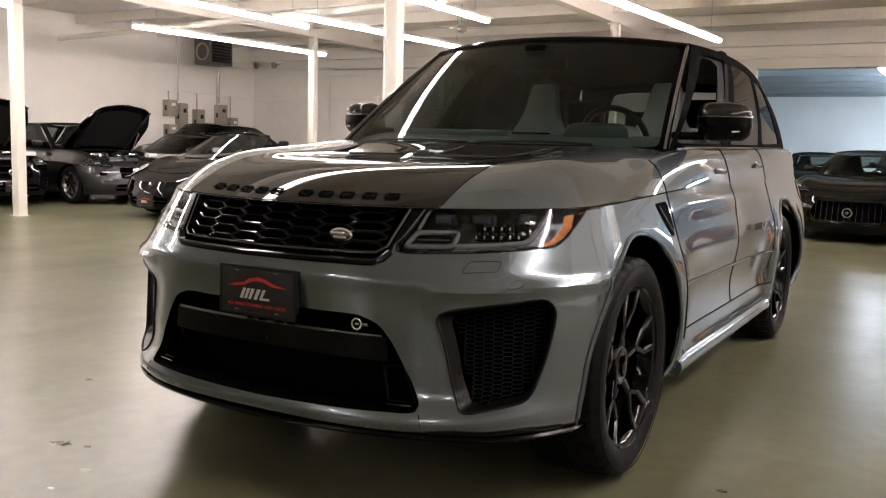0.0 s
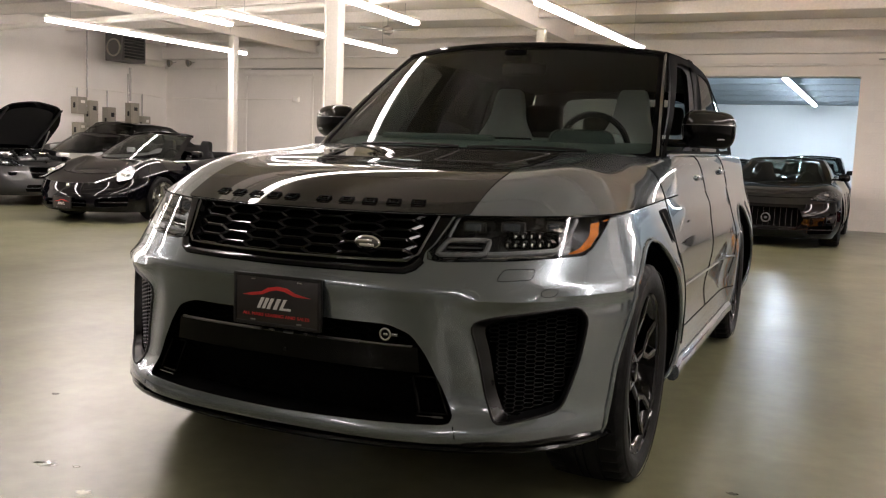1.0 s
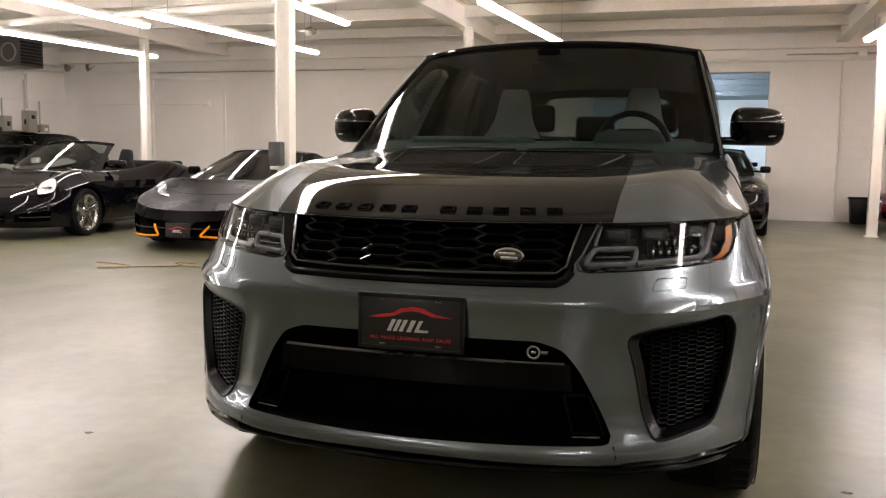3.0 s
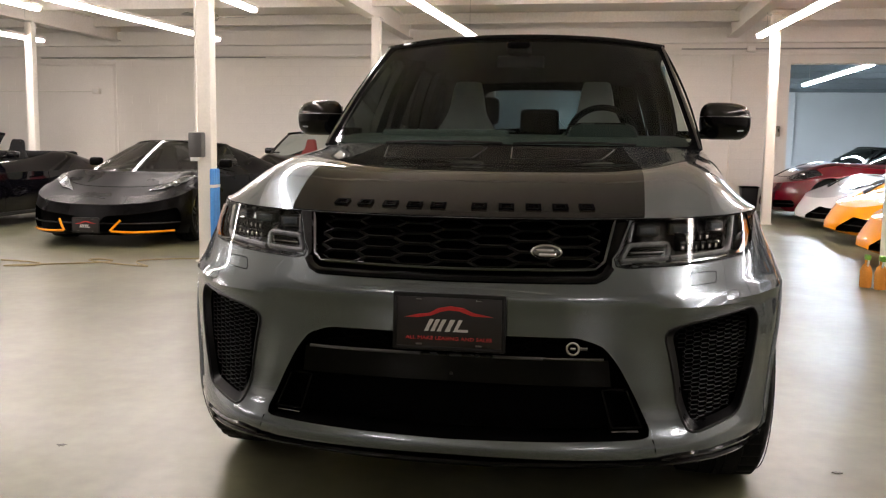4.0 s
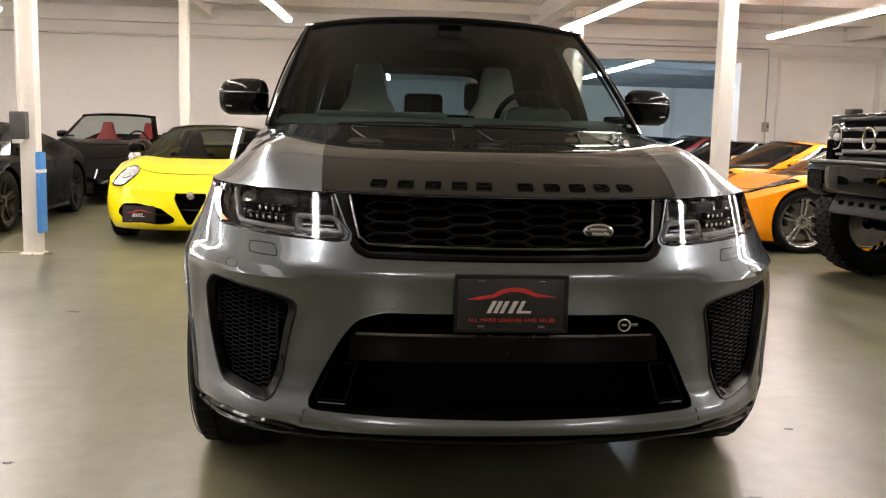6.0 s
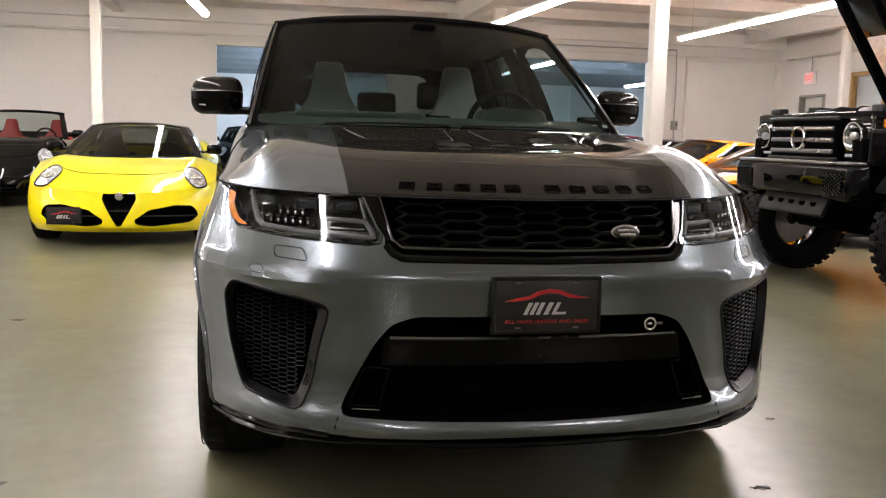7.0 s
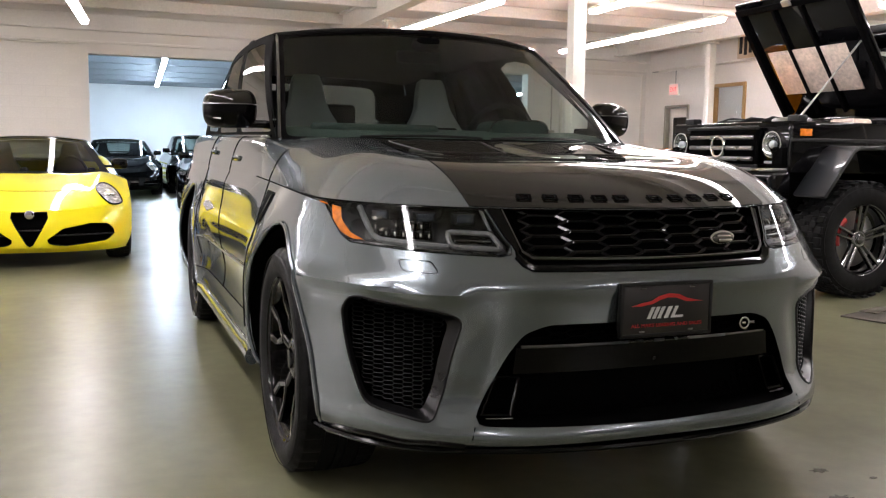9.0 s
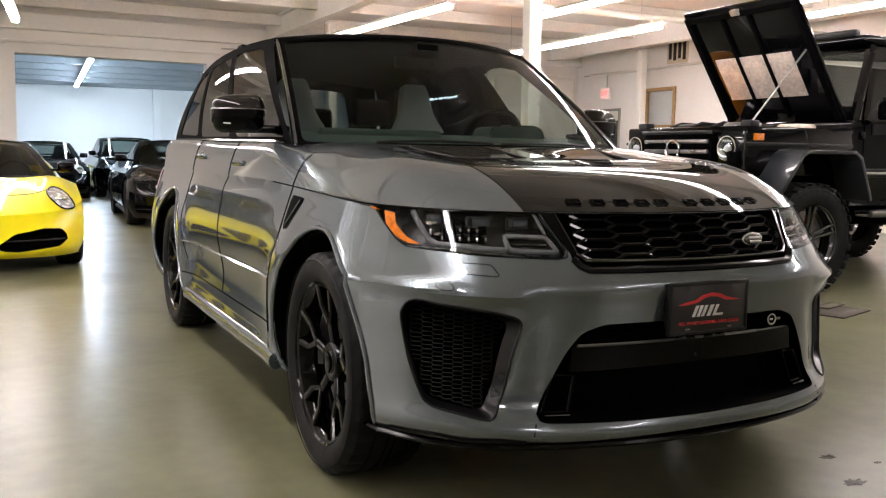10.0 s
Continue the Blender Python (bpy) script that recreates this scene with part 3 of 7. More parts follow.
class Body:
    """A car's skin: a side sheet that runs round the car, side(p, z), p along the outline from the middle of the nose
    (p > 0 on the car's left, +x), and a deck, top(x, y). The car faces -y; its nose is at y = 0."""

    def __init__(s, L, W, zb, zs, nose, width, deck, D=0.72, n=2.3, Dr=0.5, nr=3.0, Lf=0.45, Lr=0.3, Ls=0.22, slope=0.0, swell=(), flank=None, front_k=2.2, side_k=2.2, tail=None, relief=None, cap=1.7, plan=None, door=None):
        s.L, s.W, s.zb, s.zs, s.D, s.n, s.Dr, s.nr = L, W, zb, zs, D, n, Dr, nr
        s.nz = curve(plan) if plan else (lambda z: n)
        s.y0, s.w, s.H = curve(nose), curve(width), curve(deck)
        s.relief, s.cap, s.door = relief, cap, door
        s.tail = curve(tail) if tail else (lambda z: L)
        s.Lf, s.Lr, s.Ls, s.slope, s.swell, s.flank, s.fk, s.sk = Lf, Lr, Ls, slope, swell, flank, front_k, side_k
        th = np.linspace(0, math.pi / 2, 400)
        x, y = W / 2 * np.sin(th) ** (2 / n), D * (1 - np.cos(th))
        s.pt = np.concatenate([[0], np.cumsum(np.hypot(np.diff(x), np.diff(y)))])
        s.th = th
        s.pF = s.pt[-1]
        s.len = L - D - Dr
        xr, yr = W / 2 * np.cos(th) ** (2 / nr), Dr * np.sin(th)
        s.rt = np.concatenate([[0], np.cumsum(np.hypot(np.diff(xr), np.diff(yr)))])
        s.pR = s.pF + s.len
        s.pE = s.pR + s.rt[-1]

    def side(s, p, z):
        a, sg = min(abs(p), s.pE), (1 if p >= 0 else -1)
        w, y0, y1 = s.w(z), s.y0(z), s.tail(z)
        if a <= s.pF:
            th = np.interp(a, s.pt, s.th)
            x, y = w * math.sin(th) ** (2 / s.nz(z)), y0 + (s.D - min(y0, s.D * 0.5)) * (1 - math.cos(th))
        elif a <= s.pR:
            x, y = w, s.D + (a - s.pF) * ((y1 - s.Dr - s.D) / s.len)
        else:
            th = np.interp(a - s.pR, s.rt, s.th)
            x, y = w * max(0.0, math.cos(th)) ** (2 / s.nr), y1 - s.Dr + s.Dr * math.sin(th)
        if s.flank and a > s.pF * 0.75:
            x += s.flank(y, z) * rise((a - s.pF * 0.75) / (s.pF * 0.2)) * rise((s.pE - a) / 0.5)
        if s.relief and a <= s.pF:
            y -= s.relief(x, z)
        zz = z + s.slope * min(max(y, 0), s.cap) * max(0, (z - s.zb - 0.45 * (s.zs - s.zb)) / (0.55 * (s.zs - s.zb)))
        return (sg * x, y, zz)

    def P(s, x, z):
        """The place along the outline of a point of the nose at that x."""
        k = min(1.0, abs(x) / s.w(z))
        return math.copysign(float(np.interp(math.asin(k ** (s.nz(z) / 2)), s.th, s.pt)), x)

    def Y(s, y):
        """The place along the outline of a point of the flank at that y."""
        return s.pF + (y - s.D)

    def edge(s, x):
        w = s.w(s.zs)
        k = min(1.0, abs(x) / w)
        y0 = s.y0(s.zs)
        return y0 + (s.D - min(y0, s.D * 0.5)) * (1 - max(0.0, 1 - k ** s.nz(s.zs)) ** 0.5), s.tail(s.zs) - s.Dr * (1 - max(0.0, 1 - k ** s.nr) ** 0.5)

    def top(s, x, y):
        f, r = s.edge(x)
        w = s.w(s.zs) + (s.flank(y, s.zs) if s.flank else 0) * rise((y - f) / 0.3) * rise((r - y) / 0.3)
        z = s.zs + s.slope * min(max(y, 0), s.cap)
        z += s.H(y) * rise((y - f) / s.Lf, s.fk) * rise((r - y) / s.Lr) * s.roll(w - abs(x), y)
        for bx, by, sx, sy, h in s.swell:
            g = math.exp(-((abs(x) - bx) / sx) ** 2 - ((y - by) / sy) ** 2)
            z += h * g * rise((w - abs(x)) / 0.12) * rise((y - f) / 0.2)
        return (x, y, z)

    def roll(s, d, y):
        """How far the deck has risen d metres in from its edge; door: a tighter roll (y from, y to, reach, power) further back."""
        a = rise(d / s.Ls, s.sk)
        if not s.door:
            return a
        k = max(0.0, min(1.0, (y - s.door[0]) / (s.door[1] - s.door[0])))
        k = k * k * (3 - 2 * k)
        return a + (rise(d / s.door[2], s.door[3]) - a) * k

    def deck_grid(s, nx=60, ny=90, y_from=None, y_to=None):
        k = np.sin(np.linspace(-math.pi / 2, math.pi / 2, 2 * nx + 1)) * 0.9 + np.linspace(-1, 1, 2 * nx + 1) * 0.1
        w = s.w(s.zs)
        U, V = np.zeros((2 * nx + 1, ny + 1)), np.zeros((2 * nx + 1, ny + 1))
        for i, a in enumerate(k):
            f, r = s.edge(a * w)
            f, r = (f if y_from is None else max(f, y_from)), (r if y_to is None else min(r, y_to))
            q = np.linspace(0, 1, ny + 1)
            q = q ** 1.35 if y_from is None else q
            for j, b in enumerate(q):
                V[i, j] = f + (r - f) * b
                fl = (s.flank(V[i, j], s.zs) if s.flank else 0) * rise((V[i, j] - s.edge(a * w)[0]) / 0.3) * rise((s.edge(a * w)[1] - V[i, j]) / 0.3)
                U[i, j] = a * (w + fl)
        return U, V

    def side_grid(s, step, zstep, fine=None):
        a = np.concatenate([np.linspace(0, s.pF, max(8, int(s.pF / (fine or step)))), np.linspace(s.pF, s.pR, max(8, int(s.len / step)))[1:], np.linspace(s.pR, s.pE, max(8, int((s.pE - s.pR) / step / 1.5)))[1:]])
        a = np.concatenate([-a[:0:-1], a])
        return mesh_uv(a, np.linspace(s.zb, s.zs, max(6, int((s.zs - s.zb) / zstep))))

    def level(s, y, zz):
        """The height on the flat sheet of a point that the slope lifts to zz."""
        z0, d = s.zb + 0.45 * (s.zs - s.zb), 0.55 * (s.zs - s.zb)
        k = s.slope * min(max(y, 0), s.cap)
        return zz if zz < z0 else (zz + k * z0 / d) / (1 + k / d)

    def arch(s, y, r, z, sg=1, k=40, true=False):
        c = s.Y(y)
        return [(sg * (c + r * math.cos(t)), max(s.zb - 0.05, s.level(y + r * math.cos(t), z + r * math.sin(t)) if true else z + r * math.sin(t))) for t in np.linspace(-math.pi / 2 - 1.0, 1.5 * math.pi - 1.0, k, endpoint=False)]


def both(poly):
    return [poly, [(-u, v) for u, v in poly]]


# ---- wheels ----
def bm_tyre(R, rim, w, tread="road", n=72):
    """A tyre, its outer side towards +x, with grooves and cuts in the tread."""
    h = w / 2
    c = 0.018 if tread == "road" else 0.028
    prof = [(rim - 0.012, h * 0.82), (rim + 0.008, h * 0.9), (rim + (R - rim) * 0.25, h * 0.99), (rim + (R - rim) * 0.55, h * 1.0), (R - c * 1.4, h * 0.93), (R - c * 0.35, h * 0.84)]
    g = 0.009 if tread == "road" else 0.016
    rows = [0.8, 0.45, 0.4, 0.12, 0.07] if tread == "road" else [0.8, 0.5, 0.42, 0.15, 0.08]
    tr = []
    for i, q in enumerate(rows):
        tr.append((R - 0.002 * q * q * 4, h * q, False))
        if i in (1, 3):
            tr += [(R - g, h * q * 0.995, True), (R - g, h * rows[i + 1] * 1.005, True)]
    outer = prof + [(r, x) for r, x, _ in tr]
    full = outer + [(r, -x) for r, x in outer[::-1]]
    bm = bmesh.new()
    m, rings = len(full), []
    for k in range(n * 2):
        a = 2 * math.pi * k / (n * 2)
        cut = (k % 4 == 0) if tread == "road" else (k % 4 in (0, 1))
        ring = []
        for j, (r, x) in enumerate(full):
            jj = min(j, m - 1 - j)
            sh = 1 if (j < m / 2) == (k % 8 < 4) or tread == "road" else 0
            if cut and sh and jj in (5, 6, 7) and r > R - g:
                r -= g * (0.8 if tread == "road" else 1.0)
            if tread != "road" and cut and jj in (4,):
                r -= 0.012
            ring.append(bm.verts.new((x, r * math.cos(a), r * math.sin(a))))
        rings.append(ring)
    for k in range(n * 2):
        u, v = rings[k], rings[(k + 1) % (n * 2)]
        for j in range(m - 1):
            bm.faces.new((u[j], v[j], v[j + 1], u[j + 1]))
    bmesh.ops.recalc_face_normals(bm, faces=bm.faces)
    # raised ring on the wall
    bm_revolve([(rim + (R - rim) * 0.72, h * 0.985), (rim + (R - rim) * 0.74, h * 1.0), (rim + (R - rim) * 0.78, h * 0.965)], 64, bm=bm)
    return bm


def bm_rim(rim, w):
    """The barrel and lip of a rim; the face towards +x."""
    h = w / 2
    bm = bm_revolve([(rim - 0.005, -h * 0.85), (rim - 0.02, -h * 0.6), (rim - 0.035, 0), (rim - 0.03, h * 0.6), (rim - 0.012, h * 0.8), (rim - 0.002, h * 0.86), (rim + 0.004, h * 0.9), (rim + 0.002, h * 0.84), (rim - 0.004, h * 0.7)], 64)
    return bm


def bm_hub(w):
    """The hub's disc with a cap and its nut seats."""
    h = w / 2
    return bm_revolve([(0.0, h * 0.74), (0.03, h * 0.735), (0.034, h * 0.72), (0.036, h * 0.66), (0.042, h * 0.64), (0.052, h * 0.66), (0.066, h * 0.65), (0.074, h * 0.6), (0.08, h * 0.3)], 32)


def bm_spoke(rim, w, style):
    """One spoke, pointing up (+z), its face towards +x."""
    h = w / 2
    bm = bmesh.new()

    def bar(a0, r0, a1, r1, w0, w1, x0, x1, d=0.035):
        """One tapered spoke between two polar places."""
        p, q = Vector((0, r0 * math.cos(a0), r0 * math.sin(a0))), Vector((0, r1 * math.cos(a1), r1 * math.sin(a1)))
        s = (q - p).cross(Vector((1, 0, 0))).normalized()
        vs = []
        for c, ww, x in ((p, w0, x0), (q, w1, x1)):
            for sx, dx in ((1, -d), (1, -0.006), (0.6, 0), (-0.6, 0), (-1, -0.006), (-1, -d)):
                vs.append(bm.verts.new(c + s * ww * sx + Vector((x + dx, 0, 0))))
        for i in range(6):
            bm.faces.new((vs[i], vs[(i + 1) % 6], vs[6 + (i + 1) % 6], vs[6 + i]))
        bm.faces.new(vs[:6][::-1]), bm.faces.new(vs[6:])

    e = rim - 0.008
    for a in (math.pi / 2,):
        if style == "split":
            for sg in (-1, 1):
                bar(a, 0.05, a + sg * 0.16, 0.19, 0.022, 0.015, h * 0.62, h * 0.7)
                bar(a + sg * 0.16, 0.19, a + sg * 0.3, e, 0.015, 0.018, h * 0.7, h * 0.84)
            bar(a - 0.16, 0.19, a + 0.16, 0.19, 0.008, 0.008, h * 0.66, h * 0.66)
        elif style == "fork":
            bar(a, 0.05, a, 0.15, 0.021, 0.018, h * 0.6, h * 0.7, 0.03)
            for sg in (-1, 1):
                bar(a, 0.14, a + sg * 0.24, 0.2, 0.014, 0.012, h * 0.7, h * 0.76, 0.03)
                bar(a + sg * 0.24, 0.195, a + sg * 0.23, e, 0.012, 0.016, h * 0.76, h * 0.84, 0.03)
        elif style == "twin":
            for sg in (-1, 1):
                bar(a + sg * 0.35, 0.055, a + sg * 0.12, e, 0.014, 0.012, h * 0.62, h * 0.84)
        elif style == "five":
            bar(a, 0.04, a, e * 0.62, 0.034, 0.024, h * 0.62, h * 0.74)
            bar(a, e * 0.6, a + 0.16, e, 0.02, 0.022, h * 0.74, h * 0.84)
            bar(a, e * 0.6, a - 0.16, e, 0.02, 0.022, h * 0.74, h * 0.84)
        else:
            bar(a, 0.045, a, e, 0.02, 0.014, h * 0.6, h * 0.84)
    bmesh.ops.recalc_face_normals(bm, faces=bm.faces)
    return bm


def wheels(car, spec, parent, rim_mat, caliper):
    """Four wheels, built once and repeated."""
    R, rim, w, style, spokes, tread = spec
    def at(sg, y, x):
        return pose(sg * (x - w / 2), y, R, 0, 0, 0 if sg > 0 else 180)
    first = part("wheel", bm_rim(rim, w), rim_mat, parent)
    sp = part("spoke", bm_spoke(rim, w, style), rim_mat, first)
    for k in range(1, spokes):
        again(sp, pose(0, 0, 0, 360 * k / spokes), first)
    part("hub_cap", bm_hub(w), rim_mat, first)
    part("tyre", bm_tyre(R, rim, w, tread), M_RUBBER, first, "black rubber tyre")
    if tread != "road":
        # blocks proud of the tread, staggered row by row
        me = finish("tread_block", bm_box((0.07, 0.055, 0.022), (0, 0, 0), 0.004, 1), M_RUBBER, False)
        for x, ph in ((0.8, 0.0), (0.36, 0.5), (0.0, 0.0), (-0.36, 0.5), (-0.8, 0.0)):
            for k in range(34):
                a = 2 * math.pi * (k + ph) / 34
                o = new("tread_block", me)
                o.parent = first
                o.matrix_basis = pose(x * w / 2, (R - 0.006) * math.cos(a), (R - 0.006) * math.sin(a), math.degrees(a) - 90)
    d = bm_revolve([(0.07, w * 0.1), (rim * 0.78, w * 0.1), (rim * 0.8, w * 0.08), (rim * 0.78, w * 0.04), (0.07, w * 0.04)], 48)
    part("brake_disc", d, M_DISC, first, "bare steel brake disc")
    c = bm_tube([(w * 0.1, rim * 0.68 * math.cos(a), rim * 0.68 * math.sin(a)) for a in np.linspace(2.2, 3.4, 8)], 0.045, 10, flat=0.8)
    part("brake_caliper", c, caliper, first)
    places = [(1, car["yf"], car["xf"]), (-1, car["yf"], car["xf"]), (1, car["yr"], car["xr"]), (-1, car["yr"], car["xr"])]
    first.matrix_basis = at(*places[0])
    for p in places[1:]:
        again(first, at(*p), parent)


def liner(B, y, R, x0, z, true=False):
    """The dark inside of a wheel arch, as far out as the skin."""
    bm = bmesh.new()
    rings = []
    for t in np.linspace(-0.35, math.pi + 0.35, 24):
        zz = z + R * math.sin(t)
        q = B.side(B.Y(y) + R * math.cos(t), min(max(B.level(y + R * math.cos(t), zz) if true else zz, B.zb), B.zs))
        rings.append([bm.verts.new((x, q[1] if x != x0 else y + R * math.cos(t), zz)) for x in (x0, q[0] - 0.012)])
    for a, b in zip(rings, rings[1:]):
        bm.faces.new((a[0], a[1], b[1], b[0]))
    c = [r[0] for r in rings]
    bm.faces.new(c)
    return bm


# ---- number plate of the dealer ----
def dealer_plate(parent, at, w=0.3, h=0.15):
    """A black plate with a red car line, white slanted marks and a row of red small print."""
    p = part("number_plate", bm_box((w, 0.008, h), (0, 0, 0), 0.003), M_PLATE, parent, "black dealer plate with red and white print")
    p.matrix_basis = at
    fr = bmesh.new()
    bm_box((w + 0.02, 0.016, 0.012), (0, 0.002, h / 2 + 0.003), 0.003, bm=fr)
    bm_box((w + 0.02, 0.016, 0.012), (0, 0.002, -h / 2 - 0.003), 0.003, bm=fr)
    for sx in (-1, 1):
        bm_box((0.012, 0.016, h + 0.012), (sx * (w / 2 + 0.004), 0.002, 0), 0.003, bm=fr)
    part("plate_frame", fr, M_SATINK, p, "thin black plastic frame")
    s = w / 0.3
    line = [(-0.125, 0.012), (-0.09, 0.021), (-0.055, 0.026), (-0.03, 0.04), (0.005, 0.047), (0.04, 0.043), (0.07, 0.03), (0.125, 0.02), (0.085, 0.02), (0.065, 0.021), (0.03, 0.033), (0.0, 0.035), (-0.025, 0.029), (-0.05, 0.018), (-0.09, 0.012)]
    part("car_mark", bm_prism([(x * s, z * s) for x, z in line], -0.002, "y", (0, -0.004, 0)), M_REDMARK, p, "red car silhouette line")
    for x, ww, foot in ((-0.056, 0.012, 0), (-0.038, 0.012, 0), (-0.02, 0.012, 0), (0.004, 0.014, 0), (0.026, 0.011, 0.03)):
        st = [(x - ww / 2 - 0.008, -0.026), (x + ww / 2 - 0.008 + foot, -0.026), (x + ww / 2 - 0.006 + foot, -0.019), (x + ww / 2 - 0.006, -0.019), (x + ww / 2 + 0.008, 0.008), (x - ww / 2 + 0.008, 0.008)]
        part("logo_stroke", bm_prism([(a * s, b * s) for a, b in st], -0.002, "y", (0, -0.004, 0)), M_WHITEMARK, p, "slanted white logo stroke")
    for sx in (-1, 1):
        for sz in (-1, 1):
            part("bolt_slot", bm_box((0.018 * s, 0.003, 0.005 * s), (sx * 0.085 * s, -0.0045, sz * 0.064 * s), 0.001, 1), M_SATIN, p, "grey bolt slot")
    return p


def lettering(name, text, size, parent, m, material, label, depth=0.003, fit=None):
    """Readable words as raised letters of the built-in font, facing -y."""
    cu = bpy.data.curves.new(name, "FONT")
    cu.body, cu.size, cu.extrude, cu.align_x, cu.align_y = text, size, depth / 2, "CENTER", "CENTER"
    tmp = new(name, cu)
    me = bpy.data.meshes.new_from_object(tmp.evaluated_get(bpy.context.evaluated_depsgraph_get()))
    bpy.data.objects.remove(tmp)
    bpy.data.curves.remove(cu)
    if fit:
        xs = [v.co.x for v in me.vertices]
        me.transform(Matrix.Diagonal((fit / (max(xs) - min(xs)), 1, 1, 1)))
    me.transform(pose(0, 0, 0, 90, 0, 0))
    me.materials.clear()
    me.materials.append(material)
    ob = new(name, me)
    ob.parent = parent
    ob.matrix_basis = m
    return tagged(ob, label)


def bm_seat(w=0.5, h=0.62, head=True, wing=True):
    """A car seat from the cushion up, facing -y: cushion, bolsters, back, head part in one shell."""
    bm = bm_box((w, 0.5, 0.16), (0, -0.2, 0.08), 0.05, 3)
    for sx in (-1, 1):
        bm_box((0.09, 0.46, 0.2), (sx * (w / 2 - 0.03), -0.2, 0.1), 0.035, 3, bm=bm)
    own = bmesh.new()
    prof = [(-0.5, 0.0), (-0.52, 0.2), (-0.5, 0.4), (-0.36, 0.56), (-0.22, 0.68), (-0.19, 0.8), (-0.15, 0.87), (0.15, 0.87), (0.19, 0.8), (0.22, 0.68), (0.36, 0.56), (0.5, 0.4), (0.52, 0.2), (0.5, 0.0)]
    if not wing:
        prof = [(-0.5, 0.0), (-0.5, 0.5), (-0.44, 0.56), (0.44, 0.56), (0.5, 0.5), (0.5, 0.0)]
    f = own.faces.new([own.verts.new((x * w, 0.06, z * h / 0.62)) for x, z in rounded(prof, 0.05, 3)])
    r = bmesh.ops.extrude_face_region(own, geom=[f])
    bmesh.ops.translate(own, verts=[v for v in r["geom"] if isinstance(v, bmesh.types.BMVert)], vec=(0, 0.1, 0))
    bmesh.ops.recalc_face_normals(own, faces=own.faces)
    bmesh.ops.bevel(own, geom=[e for e in own.edges], offset=0.025, segments=2, affect="EDGES", profile=0.5)
    bmesh.ops.rotate(own, verts=own.verts, cent=(0, 0, 0), matrix=Euler((radians(-14), 0, 0)).to_matrix())
    join(bm, own)
    for sx in (-1, 1):
        bm_box((0.09, 0.1, 0.4), (sx * (w / 2 - 0.02), 0.09, 0.25), 0.035, 3, m=Euler((radians(-14), 0, 0)).to_matrix().to_4x4(), bm=bm)
    return bm


class Cabin:
    """The upper part of a car: screens and roof over the deck. Rows: base and roof corners on the car's left."""

    def __init__(s, cowl, a_base, a_top, roof_front, c_top, c_base, roof_rear, screen_rear, crown=0.04, bulge=0.04):
        s.cowl, s.A0, s.A1, s.rf, s.C1, s.C0, s.rr, s.sr, s.crown, s.bulge = cowl, a_base, a_top, roof_front, c_top, c_base, roof_rear, screen_rear, crown, bulge

    def wind(s, a, b):
        (ax, ay, az), (tx, ty, tz) = s.A0, s.A1
        k = abs(a) ** 2.2
        p = Vector((a * ax, s.cowl[0] + (ay - s.cowl[0]) * k, s.cowl[1] + (az - s.cowl[1]) * k))
        q = Vector((a * tx, s.rf[0] + (ty - s.rf[0]) * k, s.rf[1] + (tz - s.rf[1]) * k))
        return p.lerp(q, b) + Vector((0, -0.5, 1)).normalized() * s.bulge * 4 * b * (1 - b) * 0.35

    def rear(s, a, b):
        (ax, ay, az), (tx, ty, tz) = s.C0, s.C1
        k = abs(a) ** 2.2
        p = Vector((a * ax, s.sr[0] + (ay - s.sr[0]) * k, s.sr[1] + (az - s.sr[1]) * k))
        q = Vector((a * tx, s.rr[0] + (ty - s.rr[0]) * k, s.rr[1] + (tz - s.rr[1]) * k))
        return p.lerp(q, b) + Vector((0, 0.6, 1)).normalized() * s.bulge * 4 * b * (1 - b) * 0.3

    def flank(s, sg):
        """The side's upper sheet: u from the front pillar back, v from the belt up."""
        A0, A1, C0, C1 = (Vector(v) for v in (s.A0, s.A1, s.C0, s.C1))
        def fn(u, v):
            top = A1.lerp(C1, u) + Vector((0.03, 0, s.crown)) * 4 * u * (1 - u)
            p = A0.lerp(C0, u).lerp(top, v) + Vector((0.05, 0, 0)) * 4 * v * (1 - v) * 0.5
            p += Vector((0.012, 0, 0)) * 4 * u * (1 - u)
            return Vector((sg * p.x, p.y, p.z))
        return fn

    def roof(s, a, b):
        f = s.flank(1)
        e = f(b, 1.0)
        zf = s.rf[1] + (s.rr[1] - s.rf[1]) * b + s.crown * 4 * b * (1 - b)
        yf = s.rf[0] + (s.rr[0] - s.rf[0]) * b
        k = abs(a) ** 2.6
        return Vector((a * e.x, yf + (e.y - yf) * k, zf + (e.z - zf) * k))

# ---- the grey luxury SUV ----
def suv_flank(y, z):
    """Swollen arches, hollow doors and a proud sill."""
    v = 0.0
    for yw in (0.87, 3.79):
        r = math.hypot(y - yw, z - 0.4)
        v += 0.02 * math.exp(-((r - 0.5) / 0.09) ** 2) * (1 - rise((z - 0.72) / 0.18, 1.5))
    door = rise((y - 1.36) / 0.35) * rise((3.32 - y) / 0.35)
    v -= 0.05 * door * math.exp(-((z - 0.52) / 0.16) ** 2)
    v += 0.012 * door * math.exp(-((z - 0.9) / 0.05) ** 2)
    v += 0.02 * door * math.exp(-((z - 0.3) / 0.05) ** 2)
    return v


